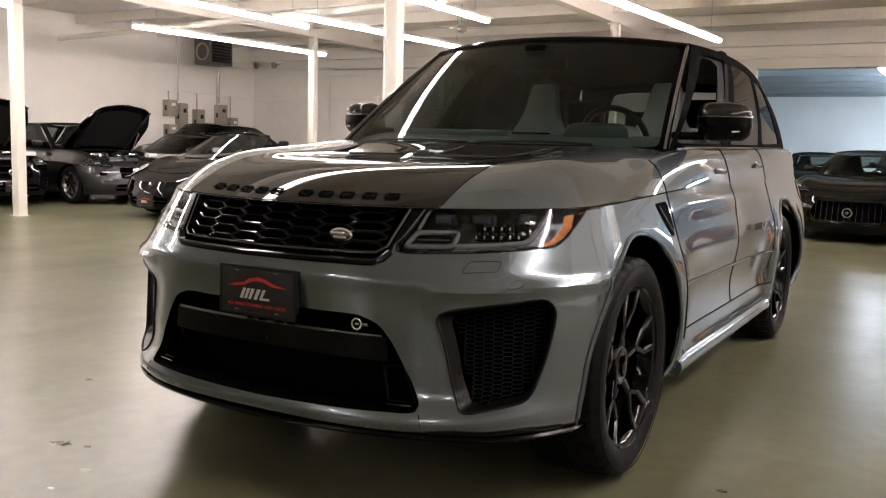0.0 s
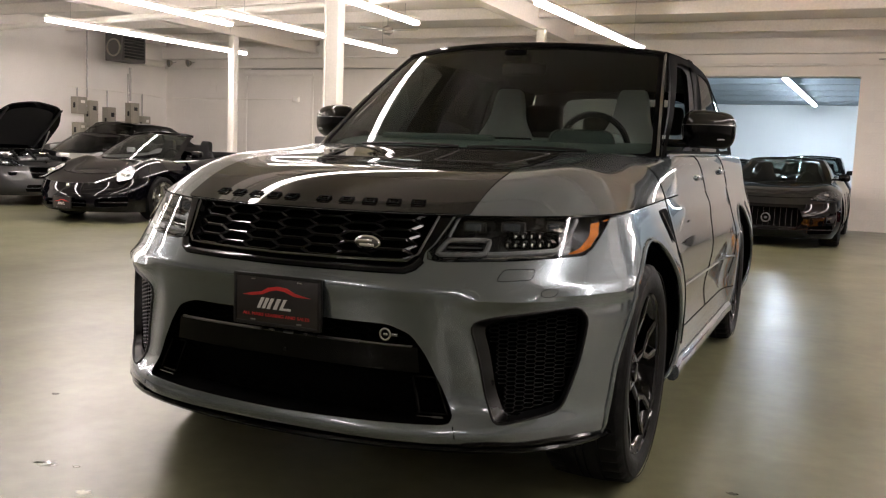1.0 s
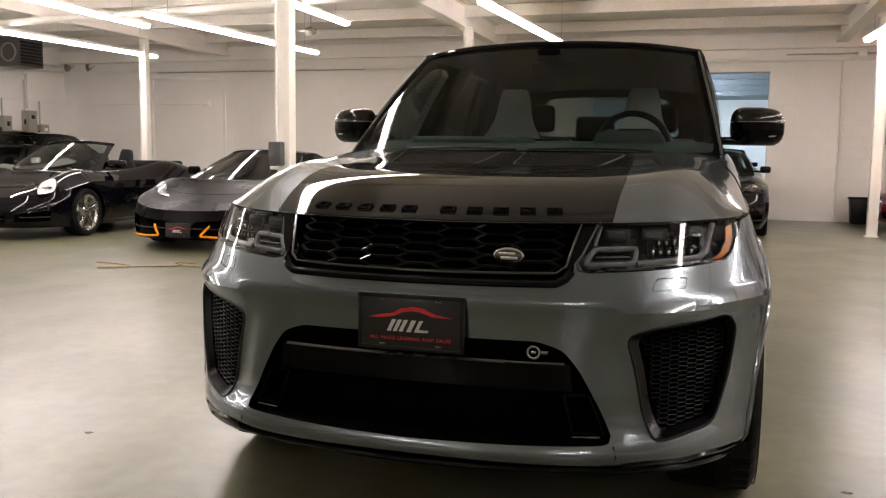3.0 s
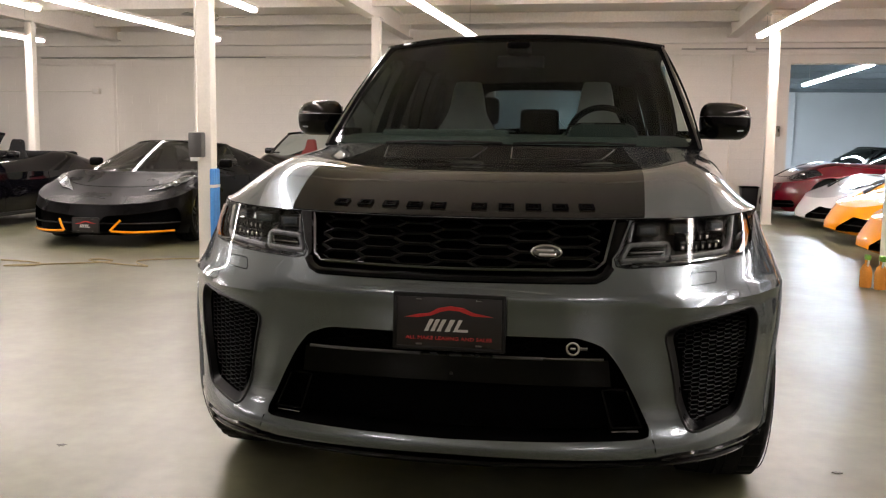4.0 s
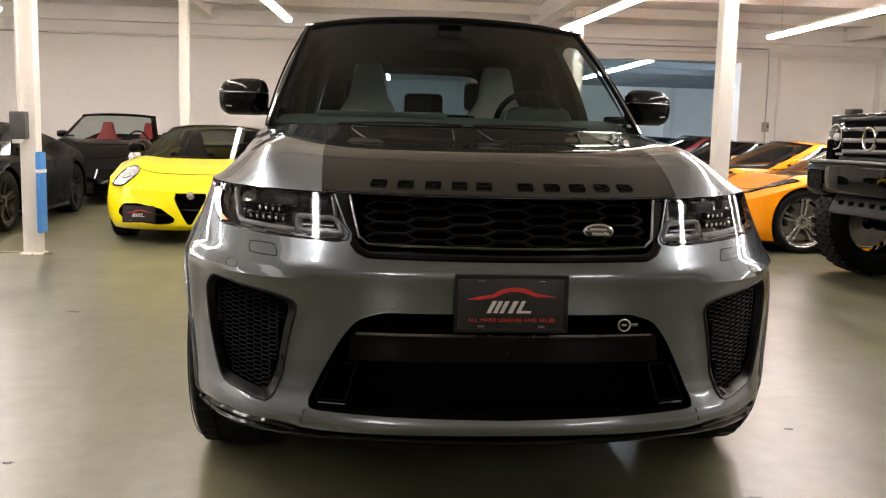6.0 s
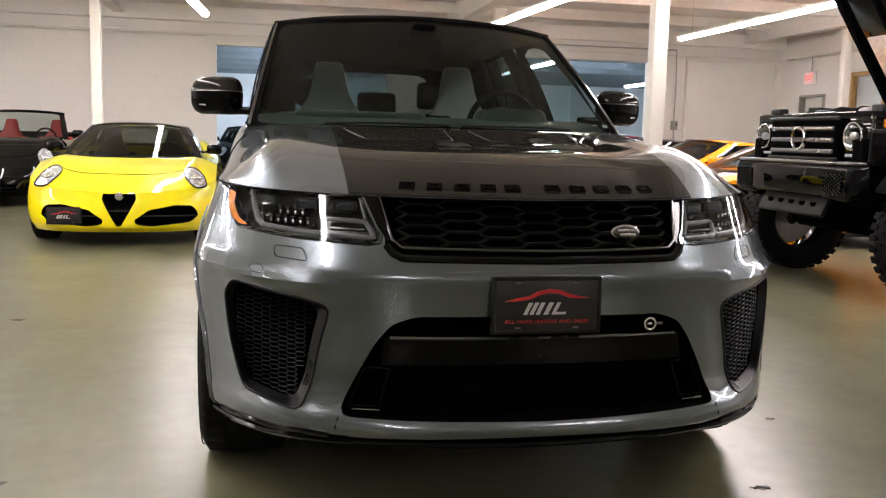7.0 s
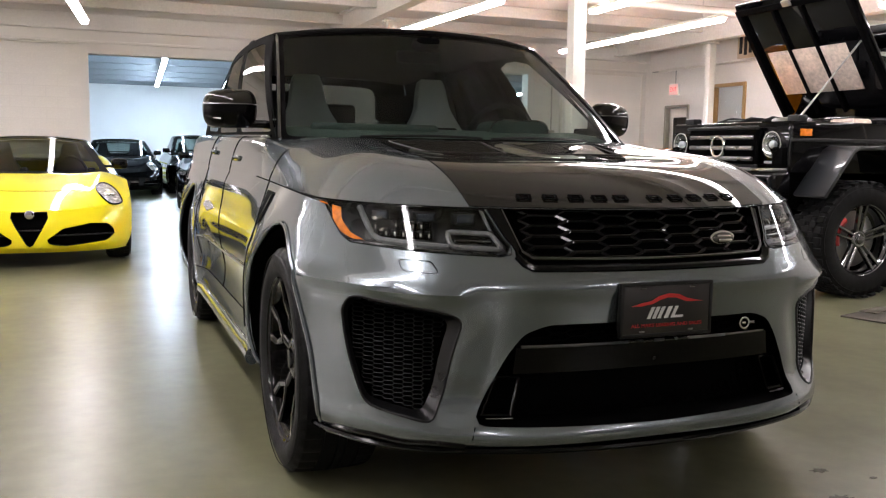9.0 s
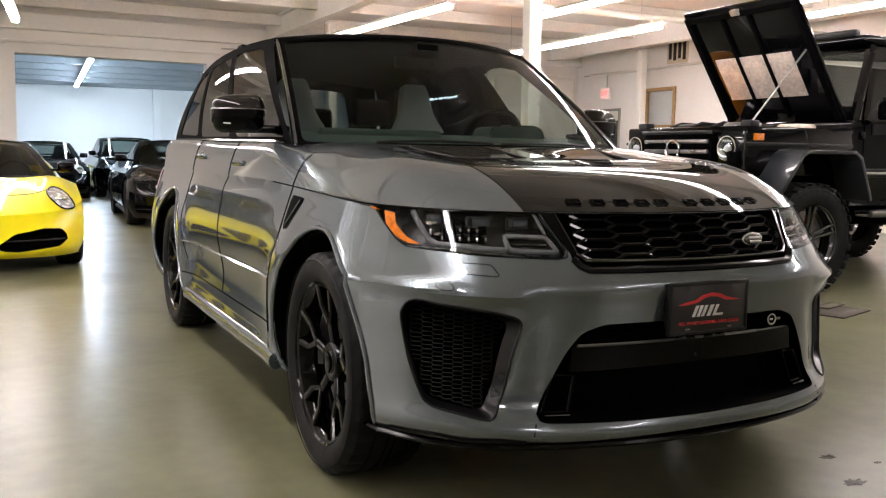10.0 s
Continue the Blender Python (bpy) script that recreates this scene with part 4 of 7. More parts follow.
def build_suv():
    car = thing("sport_utility_vehicle", "dark grey metallic luxury SUV with black roof and black wheels", "car")
    B = Body(4.85, 1.97, 0.27, 0.955,
             nose=[(0.27, 0.05), (0.29, -0.005), (0.315, -0.022), (0.345, -0.012), (0.38, 0.018), (0.5, 0.034), (0.6, 0.03), (0.7, 0.016), (0.752, 0.004), (0.775, 0.016), (0.83, 0.042), (0.955, 0.115)],
             width=[(0.27, 0.955), (0.3, 0.975), (0.38, 0.995), (0.5, 1.004), (0.7, 1.0), (0.85, 0.962), (0.955, 0.925)],
             plan=[(0.27, 3.0), (0.6, 2.9), (0.75, 2.7), (0.85, 2.3), (0.955, 2.05)],
             deck=[(0, 0.12), (0.3, 0.126), (0.75, 0.127), (1.1, 0.148), (1.35, 0.168), (1.5, 0.168), (2.5, 0.168), (4.0, 0.19), (4.85, 0.19)],
             D=0.72, n=2.7, Dr=0.4, nr=3.4, Lf=0.5, Lr=0.06, Ls=0.26, slope=0.035, door=(0.7, 2.1, 0.085, 2.4), swell=[(0.69, 0.75, 0.16, 0.5, 0.018), (0.0, 0.86, 0.6, 0.34, -0.008)], flank=suv_flank, side_k=1.95,
             relief=lambda x, z: 0.026 * rise((x - 0.56) / 0.2, 2) * math.exp(-((z - 0.722 - 0.06 * (x - 0.7)) / 0.018) ** 2) - 0.012 * math.exp(-((x - 0.61 - 0.25 * (0.5 - z)) / 0.045) ** 2) * rise((0.68 - z) / 0.1) * rise((z - 0.34) / 0.06),
             tail=[(0.27, 4.7), (0.4, 4.84), (0.7, 4.85), (0.955, 4.8)])

    def PZ(rows):
        return [(B.P(x, z), z) for x, z in rows]

    def py(y, z):
        y0 = B.y0(z)
        return float(np.interp(math.acos(1 - (y - y0) / (B.D - y0)), B.th, B.pt))

    TOP = 0.98
    grille = [(-0.507, TOP), (-0.463, 0.872), (-0.446, 0.85), (-0.447, 0.826), (-0.43, 0.802), (-0.405, 0.79), (0.405, 0.79), (0.43, 0.802), (0.447, 0.826), (0.446, 0.85), (0.463, 0.872), (0.507, TOP)]
    grille = PZ(dense(grille, 0.03))
    tip = py(0.68, 0.955)
    light = PZ(dense([(0.515, TOP), (0.47, 0.872), (0.452, 0.85), (0.458, 0.832), (0.49, 0.826), (0.7, 0.832), (0.855, 0.843), (0.872, 0.862), (0.884, 0.9)], 0.03, False)) + [(py(0.55, 0.94), 0.945), (tip, 0.956), (tip, TOP)]
    intake = PZ(rounded([(0.598, 0.652), (0.66, 0.672), (0.87, 0.702), (0.893, 0.66), (0.875, 0.52), (0.838, 0.385), (0.68, 0.352), (0.648, 0.42)], 0.03))
    mouth = [(-0.36, 0.636), (-0.43, 0.612), (-0.475, 0.555), (-0.552, 0.405), (-0.572, 0.362), (-0.55, 0.352), (0, 0.34)]
    mouth = PZ(rounded([(-x, z) for x, z in mouth[:-1]] + [(0, 0.34)] + mouth[:-1][::-1], 0.02))
    AR, AZ = 0.442, 0.408
    arches = [B.arch(y, AR, AZ) for y in (0.87, 3.79)]
    lights, intakes = both(light), both(intake)
    lens_shape = both([(u, min(v, 0.952)) for u, v in light])
    holes = [grille, mouth, *lights, *intakes] + [h for a in arches for h in both(a)]
    U, V = B.side_grid(0.024, 0.0125, 0.0125)
    part("body", sheet(B.side, U, V, holes), M_PAINT, car, "dark grey metallic body shell", angle=30)

    # hood: a clamshell down to the seam, with a dark woven centre
    cowl = [(-1.2, 1.62), (-0.86, 1.56), (-0.7, 1.46), (-0.4, 1.37), (0, 1.345), (0.4, 1.37), (0.7, 1.46), (0.86, 1.56), (1.2, 1.62), (1.2, 9), (-1.2, 9)]
    U, V = B.deck_grid(70, 70, y_to=1.62)
    core = rounded([(-0.51, 0.26), (-0.52, 0.5), (-0.5, 0.95), (-0.48, 1.3), (0.48, 1.3), (0.5, 0.95), (0.52, 0.5), (0.51, 0.26)], 0.04)
    part("hood", sheet(B.top, U, V, [cowl, core]), M_PAINT, car, "long clamshell hood in grey metallic paint", angle=30)
    centre = rounded([(-0.535, 0.12), (-0.545, 0.5), (-0.52, 0.95), (-0.5, 1.34), (0.5, 1.34), (0.52, 0.95), (0.545, 0.5), (0.535, 0.12)], 0.04)
    cut = [(u, max(v, B.edge(u)[0] + 0.004)) for u, v in dense(centre, 0.04)]
    vents = [rounded([(s * 0.075, 0.95), (s * 0.41, 0.92), (s * 0.47, 1.25), (s * 0.05, 1.28)], 0.03) for s in (1, -1)]
    a = np.asarray(cut)
    G = mesh_uv(np.linspace(-0.55, 0.55, 78), np.linspace(a[:, 1].min(), 1.345, 86))
    part("hood_centre", sheet(B.top, *G, only=cut, off=0.0025, holes=vents), M_CARBON, car, "exposed dark woven carbon centre of the hood")
    for v in vents:
        def sunk(x, y, f=B.top, w=v):
            p = f(x, y)
            return (p[0], p[1], p[2] - 0.011 + 0.016 * (y - 0.92) / 0.36)
        o = part("hood_vent", patch(sunk, v, 0.02, 0.0), M_CARBON, car, "recessed hood scoop panel")
        part("vent_edge", wall(B.top, v, (0, 0, -0.02), cap=False), M_CARBON, o)
        # bead added for the light line along the scoop's edge
        part("vent_edge_bead", bm_tube([Vector(B.top(*p)) + Vector((0, 0, 0.003)) for p in dense(v, 0.03)], 0.0025, 6, True), M_SATINK, o, "fine bead added to catch light along the scoop's edge")
    part("hood_seam", bm_tube([B.side(p, 0.953) for p in np.linspace(-py(0.71, 0.955) - 0.9, py(0.71, 0.955) + 0.9, 90)], 0.0026, 6), M_DARK, car, "dark shut line under the hood")

    # shoulder and belt behind the hood
    foot = [(-0.8, 1.66), (0.8, 1.66), (0.8, 4.5), (-0.8, 4.5)]
    k = np.linspace(-1, 1, 61)
    rows = np.linspace(1.44, 4.8, 90)
    U, V = np.zeros((61, 90)), np.zeros((61, 90))
    for j, y in enumerate(rows):
        w = B.w(B.zs) + suv_flank(y, B.zs)
        w2 = w
        for _ in range(30):
            if B.edge(min(w2, B.w(B.zs)))[1] >= y:
                break
            w2 -= 0.02
        for i, q in enumerate(np.sin(k * math.pi / 2)):
            U[i, j], V[i, j] = q * w2, y
    strip_lo = [(-1.2, 1.0), (-0.9, 1.57), (-0.7, 1.47), (0.7, 1.47), (0.9, 1.57), (1.2, 1.0)]
    part("shoulder", sheet(B.top, U, V, [foot, strip_lo]), M_PAINT, car, "grey metallic shoulder below the windows", angle=30)

    # grille: recess, honeycomb, frame, emblem
    g = part("grille", wall(B.side, [(u, min(v, 0.953)) for u, v in grille], (0, 0.06, 0)), M_DARK, car, "gloss black honeycomb grille")
    xz = [(-0.462, 0.958), (-0.425, 0.822), (0.425, 0.822), (0.462, 0.958)]
    def on(x, z, d=0.022):
        q = B.side(B.P(x, z), z)
        return (q[0], q[1] + d, q[2])
    part("honeycomb", comb(xz, 0.112, 0.0285, 0.0062, on, 0, 1.0), M_BARK, g, "glossy black honeycomb bars", smooth=False)
    for s in (1, -1):
        cheek = PZ([(s * x, z) for x, z in ((0.458, 0.952), (0.432, 0.845), (0.44, 0.83), (0.446, 0.85), (0.463, 0.872), (0.496, 0.952))])
        part("grille_cheek", patch(B.side, cheek, 0.008, -0.006 * s), M_GLOSSK, g, "gloss black panel beside the grille")
    fr = [(-0.452, 0.95), (-0.425, 0.842), (-0.4, 0.824), (0, 0.82), (0.4, 0.824), (0.425, 0.842), (0.452, 0.95)]
    part("grille_frame", bm_tube([on(x, z, 0.004) for x, z in dense(fr, 0.02, False)], 0.005, 8), M_DKCHROME, g, "dark satin grille surround")
    lo = [(-0.44, 0.828), (-0.425, 0.808), (-0.4, 0.797), (0, 0.795), (0.4, 0.797), (0.425, 0.808), (0.44, 0.828)]
    part("lower_trim", bm_tube([on(x, z, 0.003) for x, z in dense(lo, 0.02, False)], 0.015, 8, flat=0.8), M_GLOSSK, g, "gloss black trim under the grille")
    for x, z in ((0.262, 0.868),):
        e = on(x, z, 0.006)
        b = part("emblem", bm_sphere(1, e, (0.045, 0.006, 0.023), u=28, v=12), M_CHROME, g, "oval silver emblem")
        part("emblem_field", bm_sphere(1, (e[0], e[1] - 0.004, e[2]), (0.04, 0.0065, 0.018), u=24, v=10), M_DKCHROME, b, "grey oval field")
        bar = bmesh.new()
        bm_box((0.05, 0.003, 0.009), (e[0] - 0.003, e[1] - 0.0105, e[2] + 0.006), 0.001, bm=bar)
        bm_box((0.05, 0.003, 0.009), (e[0] + 0.004, e[1] - 0.0105, e[2] - 0.006), 0.001, bm=bar)
        part("emblem_bar", bar, M_CHROME, b, "pale raised strokes")

    # letters across the hood's edge as plain black blocks
    xs = [-0.37, -0.292, -0.212, -0.136, -0.064, 0.058, 0.138, 0.216, 0.294, 0.37]
    for i, x in enumerate(xs):
        y = B.edge(x)[0] + 0.05
        q, q2 = Vector(B.top(x, y)), Vector(B.top(x, y + 0.01))
        m = Matrix.Translation(q + Vector((0, -0.002, 0.004))) @ Euler((math.atan2(q2.z - q.z, q2.y - q.y), 0, math.atan2(B.edge(x + 0.01)[0] - B.edge(x - 0.01)[0], 0.02))).to_matrix().to_4x4()
        bm = bmesh.new()
        w, h = 0.046, 0.032
        bm_box((w, 0.0075, 0.004), (0, h / 2 - 0.004, 0.002), 0.0015, bm=bm)
        bm_box((w, 0.0075, 0.004), (0, -h / 2 + 0.004, 0.002), 0.0015, bm=bm)
        bm_box((0.0095, h, 0.0042), (-w / 2 + 0.005, 0, 0.0021), 0.0015, bm=bm)
        bm_box((0.0095, h, 0.0042), (w / 2 - 0.005, 0, 0.0021), 0.0015, bm=bm)
        o = part("name_block", bm, M_DARK, car, "raised black badge block")
        o.matrix_basis = m

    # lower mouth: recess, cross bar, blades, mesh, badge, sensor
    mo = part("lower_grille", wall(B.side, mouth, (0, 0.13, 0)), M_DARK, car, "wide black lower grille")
    barp = [(-0.47, 0.5), (-0.425, 0.57), (0.425, 0.57), (0.47, 0.5)]
    G = mesh_uv(np.linspace(-0.455, 0.455, 60), np.linspace(0.492, 0.568, 6))
    def bar_fn(x, z):
        q = B.side(B.P(x, z), z)
        return (q[0] * (1 - 0.25 * (z - 0.49)), q[1] + 0.012 + 0.02 * (0.57 - z) + 0.15 * max(0, z - 0.555), q[2])
    bb = sheet(bar_fn, *G)
    part("cross_bar", bb, M_GLOSSK, mo, "gloss black cross bar")
    part("bright_line", bm_tube([bar_fn(x, 0.57) for x in np.linspace(-0.44, 0.44, 40)], 0.0045, 6), M_SATIN, mo, "thin bright line on the cross bar")
    part("under_mesh", comb([(-0.5, 0.355), (-0.45, 0.49), (0.45, 0.49), (0.5, 0.355)], 0.03, 0.02, 0.0016, lambda x, z: (x, B.side(B.P(x, z), z)[1] + 0.1, z), 4), M_DARK, mo, "fine black mesh")
    part("upper_mesh", comb([(-0.4, 0.575), (-0.36, 0.628), (0.36, 0.628), (0.4, 0.575)], 0.06, 0.022, 0.0022, lambda x, z: (x, B.side(B.P(x, z), z)[1] + 0.06, z), 4), M_DARK, mo, "fine black mesh")
    for s in (1, -1):
        bl = bmesh.new()
        pts = [(0.43, 0.478), (0.5, 0.478), (0.545, 0.372), (0.46, 0.372)]
        for (x0, z0), (x1, z1) in zip(pts, pts[1:] + pts[:1]):
            bm_tube([on(s * x0, z0, 0.03), on(s * x1, z1, 0.03)], 0.006, 6, bm=bl)
        part("blade_frame", bl, M_GLOSSK, mo, "gloss black corner blade")
        part("tow_line", bm_tube([on(s * 0.46, 0.366, 0.02), on(s * 0.535, 0.366, 0.02)], 0.003, 6), M_SATIN, mo)
    c = on(0.345, 0.6, 0.02)
    rg = bm_revolve([(0.014, -0.003), (0.017, -0.004), (0.02, -0.003), (0.02, 0.002), (0.014, 0.002)], 28, "y", closed=True)
    bmesh.ops.translate(rg, verts=rg.verts, vec=c)
    bd = part("ring_badge", rg, M_CHROME, mo, "small silver ring badge")
    part("badge_bar", bm_box((0.022, 0.004, 0.01), (c[0] + 0.03, c[1], c[2] + 0.001), 0.002), M_SATIN, bd)
    part("badge_stroke", bm_box((0.016, 0.004, 0.008), (c[0], c[1], c[2]), 0.002), M_CHROME, bd)
    q = bar_fn(0.0, 0.515)
    part("sensor", bm_cyl(0.006, 0.005, (q[0], q[1] + 0.004, q[2]), (q[0], q[1] - 0.004, q[2]), 14), M_SATINK, mo)

    # corner intakes with dark frames and honeycomb
    for s, h in zip((1, -1), intakes):
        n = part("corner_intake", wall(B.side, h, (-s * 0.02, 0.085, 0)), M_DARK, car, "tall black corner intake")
        part("intake_frame", seam(B.side, h, 0.004, 0.02, True, 8), M_SATINK, n, "satin black frame")
        hd = dense(h, 0.02)
        cu_, cv_ = np.mean(np.asarray(hd), 0)
        bev = bmesh.new()
        a_ = [bev.verts.new(Vector(B.side(u, v)) + Vector((0, 0.003, 0))) for u, v in hd]
        b_ = [bev.verts.new(Vector(B.side(cu_ + (u - cu_) * 0.84, cv_ + (v - cv_) * 0.9)) + Vector((-s * 0.004, 0.036, 0))) for u, v in hd]
        for i in range(len(hd)):
            j = (i + 1) % len(hd)
            bev.faces.new((a_[i], a_[j], b_[j], b_[i]) if s > 0 else (a_[j], a_[i], b_[i], b_[j]))
        part("intake_bevel", bev, M_BEVEL, n, "satin black bevel round the intake")
        shp = [(0.635, 0.66), (0.865, 0.69), (0.872, 0.56), (0.825, 0.4), (0.69, 0.372)]
        def deep(x, z, s=s):
            q = B.side(B.P(s * x, z), z)
            return (q[0] - s * 0.006, q[1] + 0.04, q[2])
        part("intake_mesh", comb(shp, 0.024, 0.0135, 0.0022, deep, 4), M_MESHK, n, "black honeycomb mesh")

    # splitter under the bumper
    pm = py(0.6, 0.3)
    sp = bmesh.new()
    ps = np.linspace(-pm, pm, 90)
    rg = []
    for p in ps:
        q = Vector(B.side(p, 0.29))
        t = (Vector(B.side(p + 0.01, 0.29)) - Vector(B.side(p - 0.01, 0.29))).normalized()
        out = t.cross(Vector((0, 0, 1)))
        zz = 0.285 - 0.004 * math.cos(abs(p) * 7)
        rg.append([sp.verts.new(v) for v in (q - out * 0.1 + Vector((0, 0, zz - 0.29)), q + out * 0.004 + Vector((0, 0, zz - 0.292)), q + out * 0.008 + Vector((0, 0, zz - 0.3)), q + out * 0.002 + Vector((0, 0, zz - 0.308)), q - out * 0.1 + Vector((0, 0, zz - 0.312)))])
    for a, b in zip(rg, rg[1:]):
        for i in range(4):
            sp.faces.new((a[i], a[i + 1], b[i + 1], b[i]))
    bmesh.ops.recalc_face_normals(sp, faces=sp.faces)
    part("splitter", sp, M_GLOSSK, car, "gloss black front splitter")
    for s in (1, -1):
        part("bumper_seam", seam(B.side, PZ([(s * 0.575, 0.35), (s * 0.588, 0.29)]), 0.002), M_DARK, car)
        fin = seam(B.side, [(s * u, v) for u, v in PZ([(x, 0.296 + 0.003 * math.sin(x * 40)) for x in np.linspace(0.6, 0.9, 24)])], 0.0085, 0.012)
        part("splitter_fin", fin, M_RIMK, car, "gloss black splitter fin")
        part("washer_cover", seam(B.side, [(s * u, v) for u, v in PZ(rounded([(0.658, 0.776), (0.748, 0.78), (0.75, 0.809), (0.67, 0.808)], 0.01))], 0.0011, 0.01, True, 5), M_DARK, car, "shut line of the washer cover")
        cc = seam(B.side, [(s * u, v) for u, v in PZ([(0.8 + 0.02 * math.cos(a), 0.745 + 0.011 * math.sin(a)) for a in np.linspace(0, 6.28, 16, endpoint=False)])], 0.0008, 0.01, True, 5)
        part("park_sensor", cc, M_DARK, car)

    # headlights
    for s, h in zip((1, -1), lights):
        w = part("headlight", wall(B.side, [(u, min(v, 0.953)) for u, v in h], (-s * 0.03, 0.09, 0)), M_LAMPIN, car, "clear headlight with dark inside and light guides")
        part("lens", patch(B.side, lens_shape[0 if s > 0 else 1], 0.014, 0.001), M_LENS, w, "clear lens")
        part("lens_edge", seam(B.side, lens_shape[0 if s > 0 else 1], 0.002, 0.02, True, 6), M_GLOSSK, w, "black rim of the lens")
        def put(x, z, d=0.02, s=s):
            q = Vector(B.side(s * B.P(x, z), z))
            return q + Vector((-s * d * 0.45, d, 0))
        loop = rounded([(0.478, 0.843), (0.612, 0.846), (0.616, 0.886), (0.5, 0.884)], 0.012, 3)
        part("light_guide", bm_tube([put(x, z, 0.016) for x, z in dense(loop, 0.01)], 0.0075, 8, True), M_GUIDE, w, "grey looped light guide")
        part("guide_well", bm_tube([put(x, 0.866, 0.028) for x in np.linspace(0.5, 0.6, 6)], 0.011, 6, flat=1.2), M_DARK, w, "dark well inside the loop")
        part("guide_bar", bm_tube([put(x, 0.864, 0.014) for x in np.linspace(0.506, 0.598, 6)], 0.0022, 6), M_SATIN, w)
        zig = [(0.618, 0.846), (0.7, 0.849), (0.785, 0.855), (0.8, 0.866), (0.81, 0.9), (0.818, 0.94)]
        part("light_guide", bm_tube([put(x, z, 0.014) for x, z in dense(zig, 0.01, False)], 0.0085, 8), M_GUIDE, w, "grey light guide swept up to the corner")
        part("bright_edge", bm_tube([put(x, z - 0.01, 0.006) for x, z in dense(zig[:3], 0.01, False)], 0.0016, 5), M_CHROME, w, "thin chrome line along the lamp's foot")
        out = [(B.P(0.845, 0.85), 0.85), (B.P(0.868, 0.866), 0.866), (B.P(0.88, 0.9), 0.9), (py(0.5, 0.935), 0.932), (py(0.58, 0.945), 0.944), (tip - 0.012, 0.951)]
        ins = [(u - (0.04 if v < 0.94 else 0.03), v) for u, v in out[::-1]]
        am = [(s * u, v) for u, v in out + ins]
        part("turn_signal", patch(B.side, am, 0.012, -0.008 * s), M_AMBER, w, "amber turn signal")
        for j in range(2):
            for i in range(6 - j):
                x, z = 0.665 + i * 0.021 + j * 0.014, 0.871 + j * 0.024
                part("led", bm_box((0.007, 0.014, 0.013), put(x, z, 0.03), 0.002, 1), M_CHROME, w, "small lamp element")
                part("led_shade", bm_box((0.0125, 0.012, 0.006), put(x, z + 0.0105, 0.024), 0.002, 1), M_SATINK, w)
        q = put(0.725, 0.884, 0.046)
        part("led_tray", bm_box((0.17, 0.012, 0.06), q, 0.006, m=Euler((0, 0, s * 0.5)).to_matrix().to_4x4()), M_DARK, w, "dark tray behind the lamp elements")
        for x, ww in ((0.565, 0.07), (0.668, 0.075), (0.775, 0.05)):
            q = put(x, 0.92, 0.04)
            tilt = Euler((0, 0, s * (0.18 if x < 0.7 else 0.6))).to_matrix().to_4x4()
            pj = part("projector", bm_box((ww, 0.03, 0.036), q, 0.008, m=tilt), M_SATINK, w, "dark projector unit")
            part("projector_lens", bm_box((ww * 0.72, 0.01, 0.024), q + Vector((0, -0.016, 0)), 0.005, 3, m=tilt), M_PROJ, pj, "bluish projector lens")
        for z, hh in ((0.885, 0.022), (0.914, 0.022)):
            part("reflector", bm_box((0.035, 0.008, hh), put(0.782, z, 0.03), 0.004, 2, m=Euler((radians(-25), 0, s * 0.75)).to_matrix().to_4x4()), M_CHROME, w, "bright corner reflector")
        part("inner_strip", bm_tube([put(0.5, 0.893, 0.012), put(0.512, 0.948, 0.014)], 0.005, 6), M_GUIDE, w, "upright grey strip")

    # arch lips, liners, sill, door lines
    for y, a in zip((0.87, 3.79), arches):
        for s in (1, -1):
            pts = [(s * (B.Y(y) + AR * math.cos(t)), AZ + AR * math.sin(t)) for t in np.linspace(-0.3, math.pi + 0.3, 40)]
            pts = [(u, v) for u, v in pts if v > 0.275]
            part("arch_lip", bm_tube([B.side(u, v) for u, v in pts], 0.009, 8), M_PAINT, car, "rolled lip of the wheel arch")
            lb = liner(B, y, AR + 0.004, 0.55, AZ)
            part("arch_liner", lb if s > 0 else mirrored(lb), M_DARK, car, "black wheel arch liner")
    for s in (1, -1):
        yy = B.Y
        for pts in ([(yy(1.33), 0.95), (yy(1.335), 0.7), (yy(1.36), 0.42)], [(yy(2.42), 0.95), (yy(2.43), 0.7), (yy(2.42), 0.42)], [(yy(1.36), 0.42), (yy(3.28), 0.42)], [(yy(3.36), 0.95), (yy(3.33), 0.75), (yy(3.2), 0.5)]):
            part("door_seam", seam(B.side, [(s * u, v) for u, v in pts], 0.0032), M_DARK, car, "dark door shut line")
        for y in (1.33, 2.42, 3.36):
            ww = B.w(B.zs) + suv_flank(y, B.zs)
            part("door_seam", bm_tube([B.top(s * x, y) for x in np.linspace(ww, 0.845, 10)], 0.0032, 6), M_DARK, car, "dark door shut line")
        mo2 = seam(B.side, [(s * yy(1.42), 0.615), (s * yy(2.0), 0.608), (s * yy(3.25), 0.6)], 0.012, 0.05, flat=0.5)
        part("door_moulding", mo2, M_PAINT, car, "slim body-coloured door moulding")
        part("sill", bm_tube([B.side(s * yy(y), 0.3) for y in np.linspace(1.36, 3.3, 24)], 0.03, 10, flat=1.2), M_PAINT, car, "body-coloured sill")
        vent = [(s * u, v) for u, v in rounded([(yy(1.15), 0.925), (yy(1.29), 0.925), (yy(1.3), 0.82), (yy(1.26), 0.8)], 0.02)]
        vp = part("side_vent", patch(B.side, vent, 0.015, 0.004), M_DARK, car, "black fender vent")
        part("vent_blade", seam(B.side, [(s * yy(1.18), 0.915), (s * yy(1.275), 0.82)], 0.007), M_GLOSSK, vp)
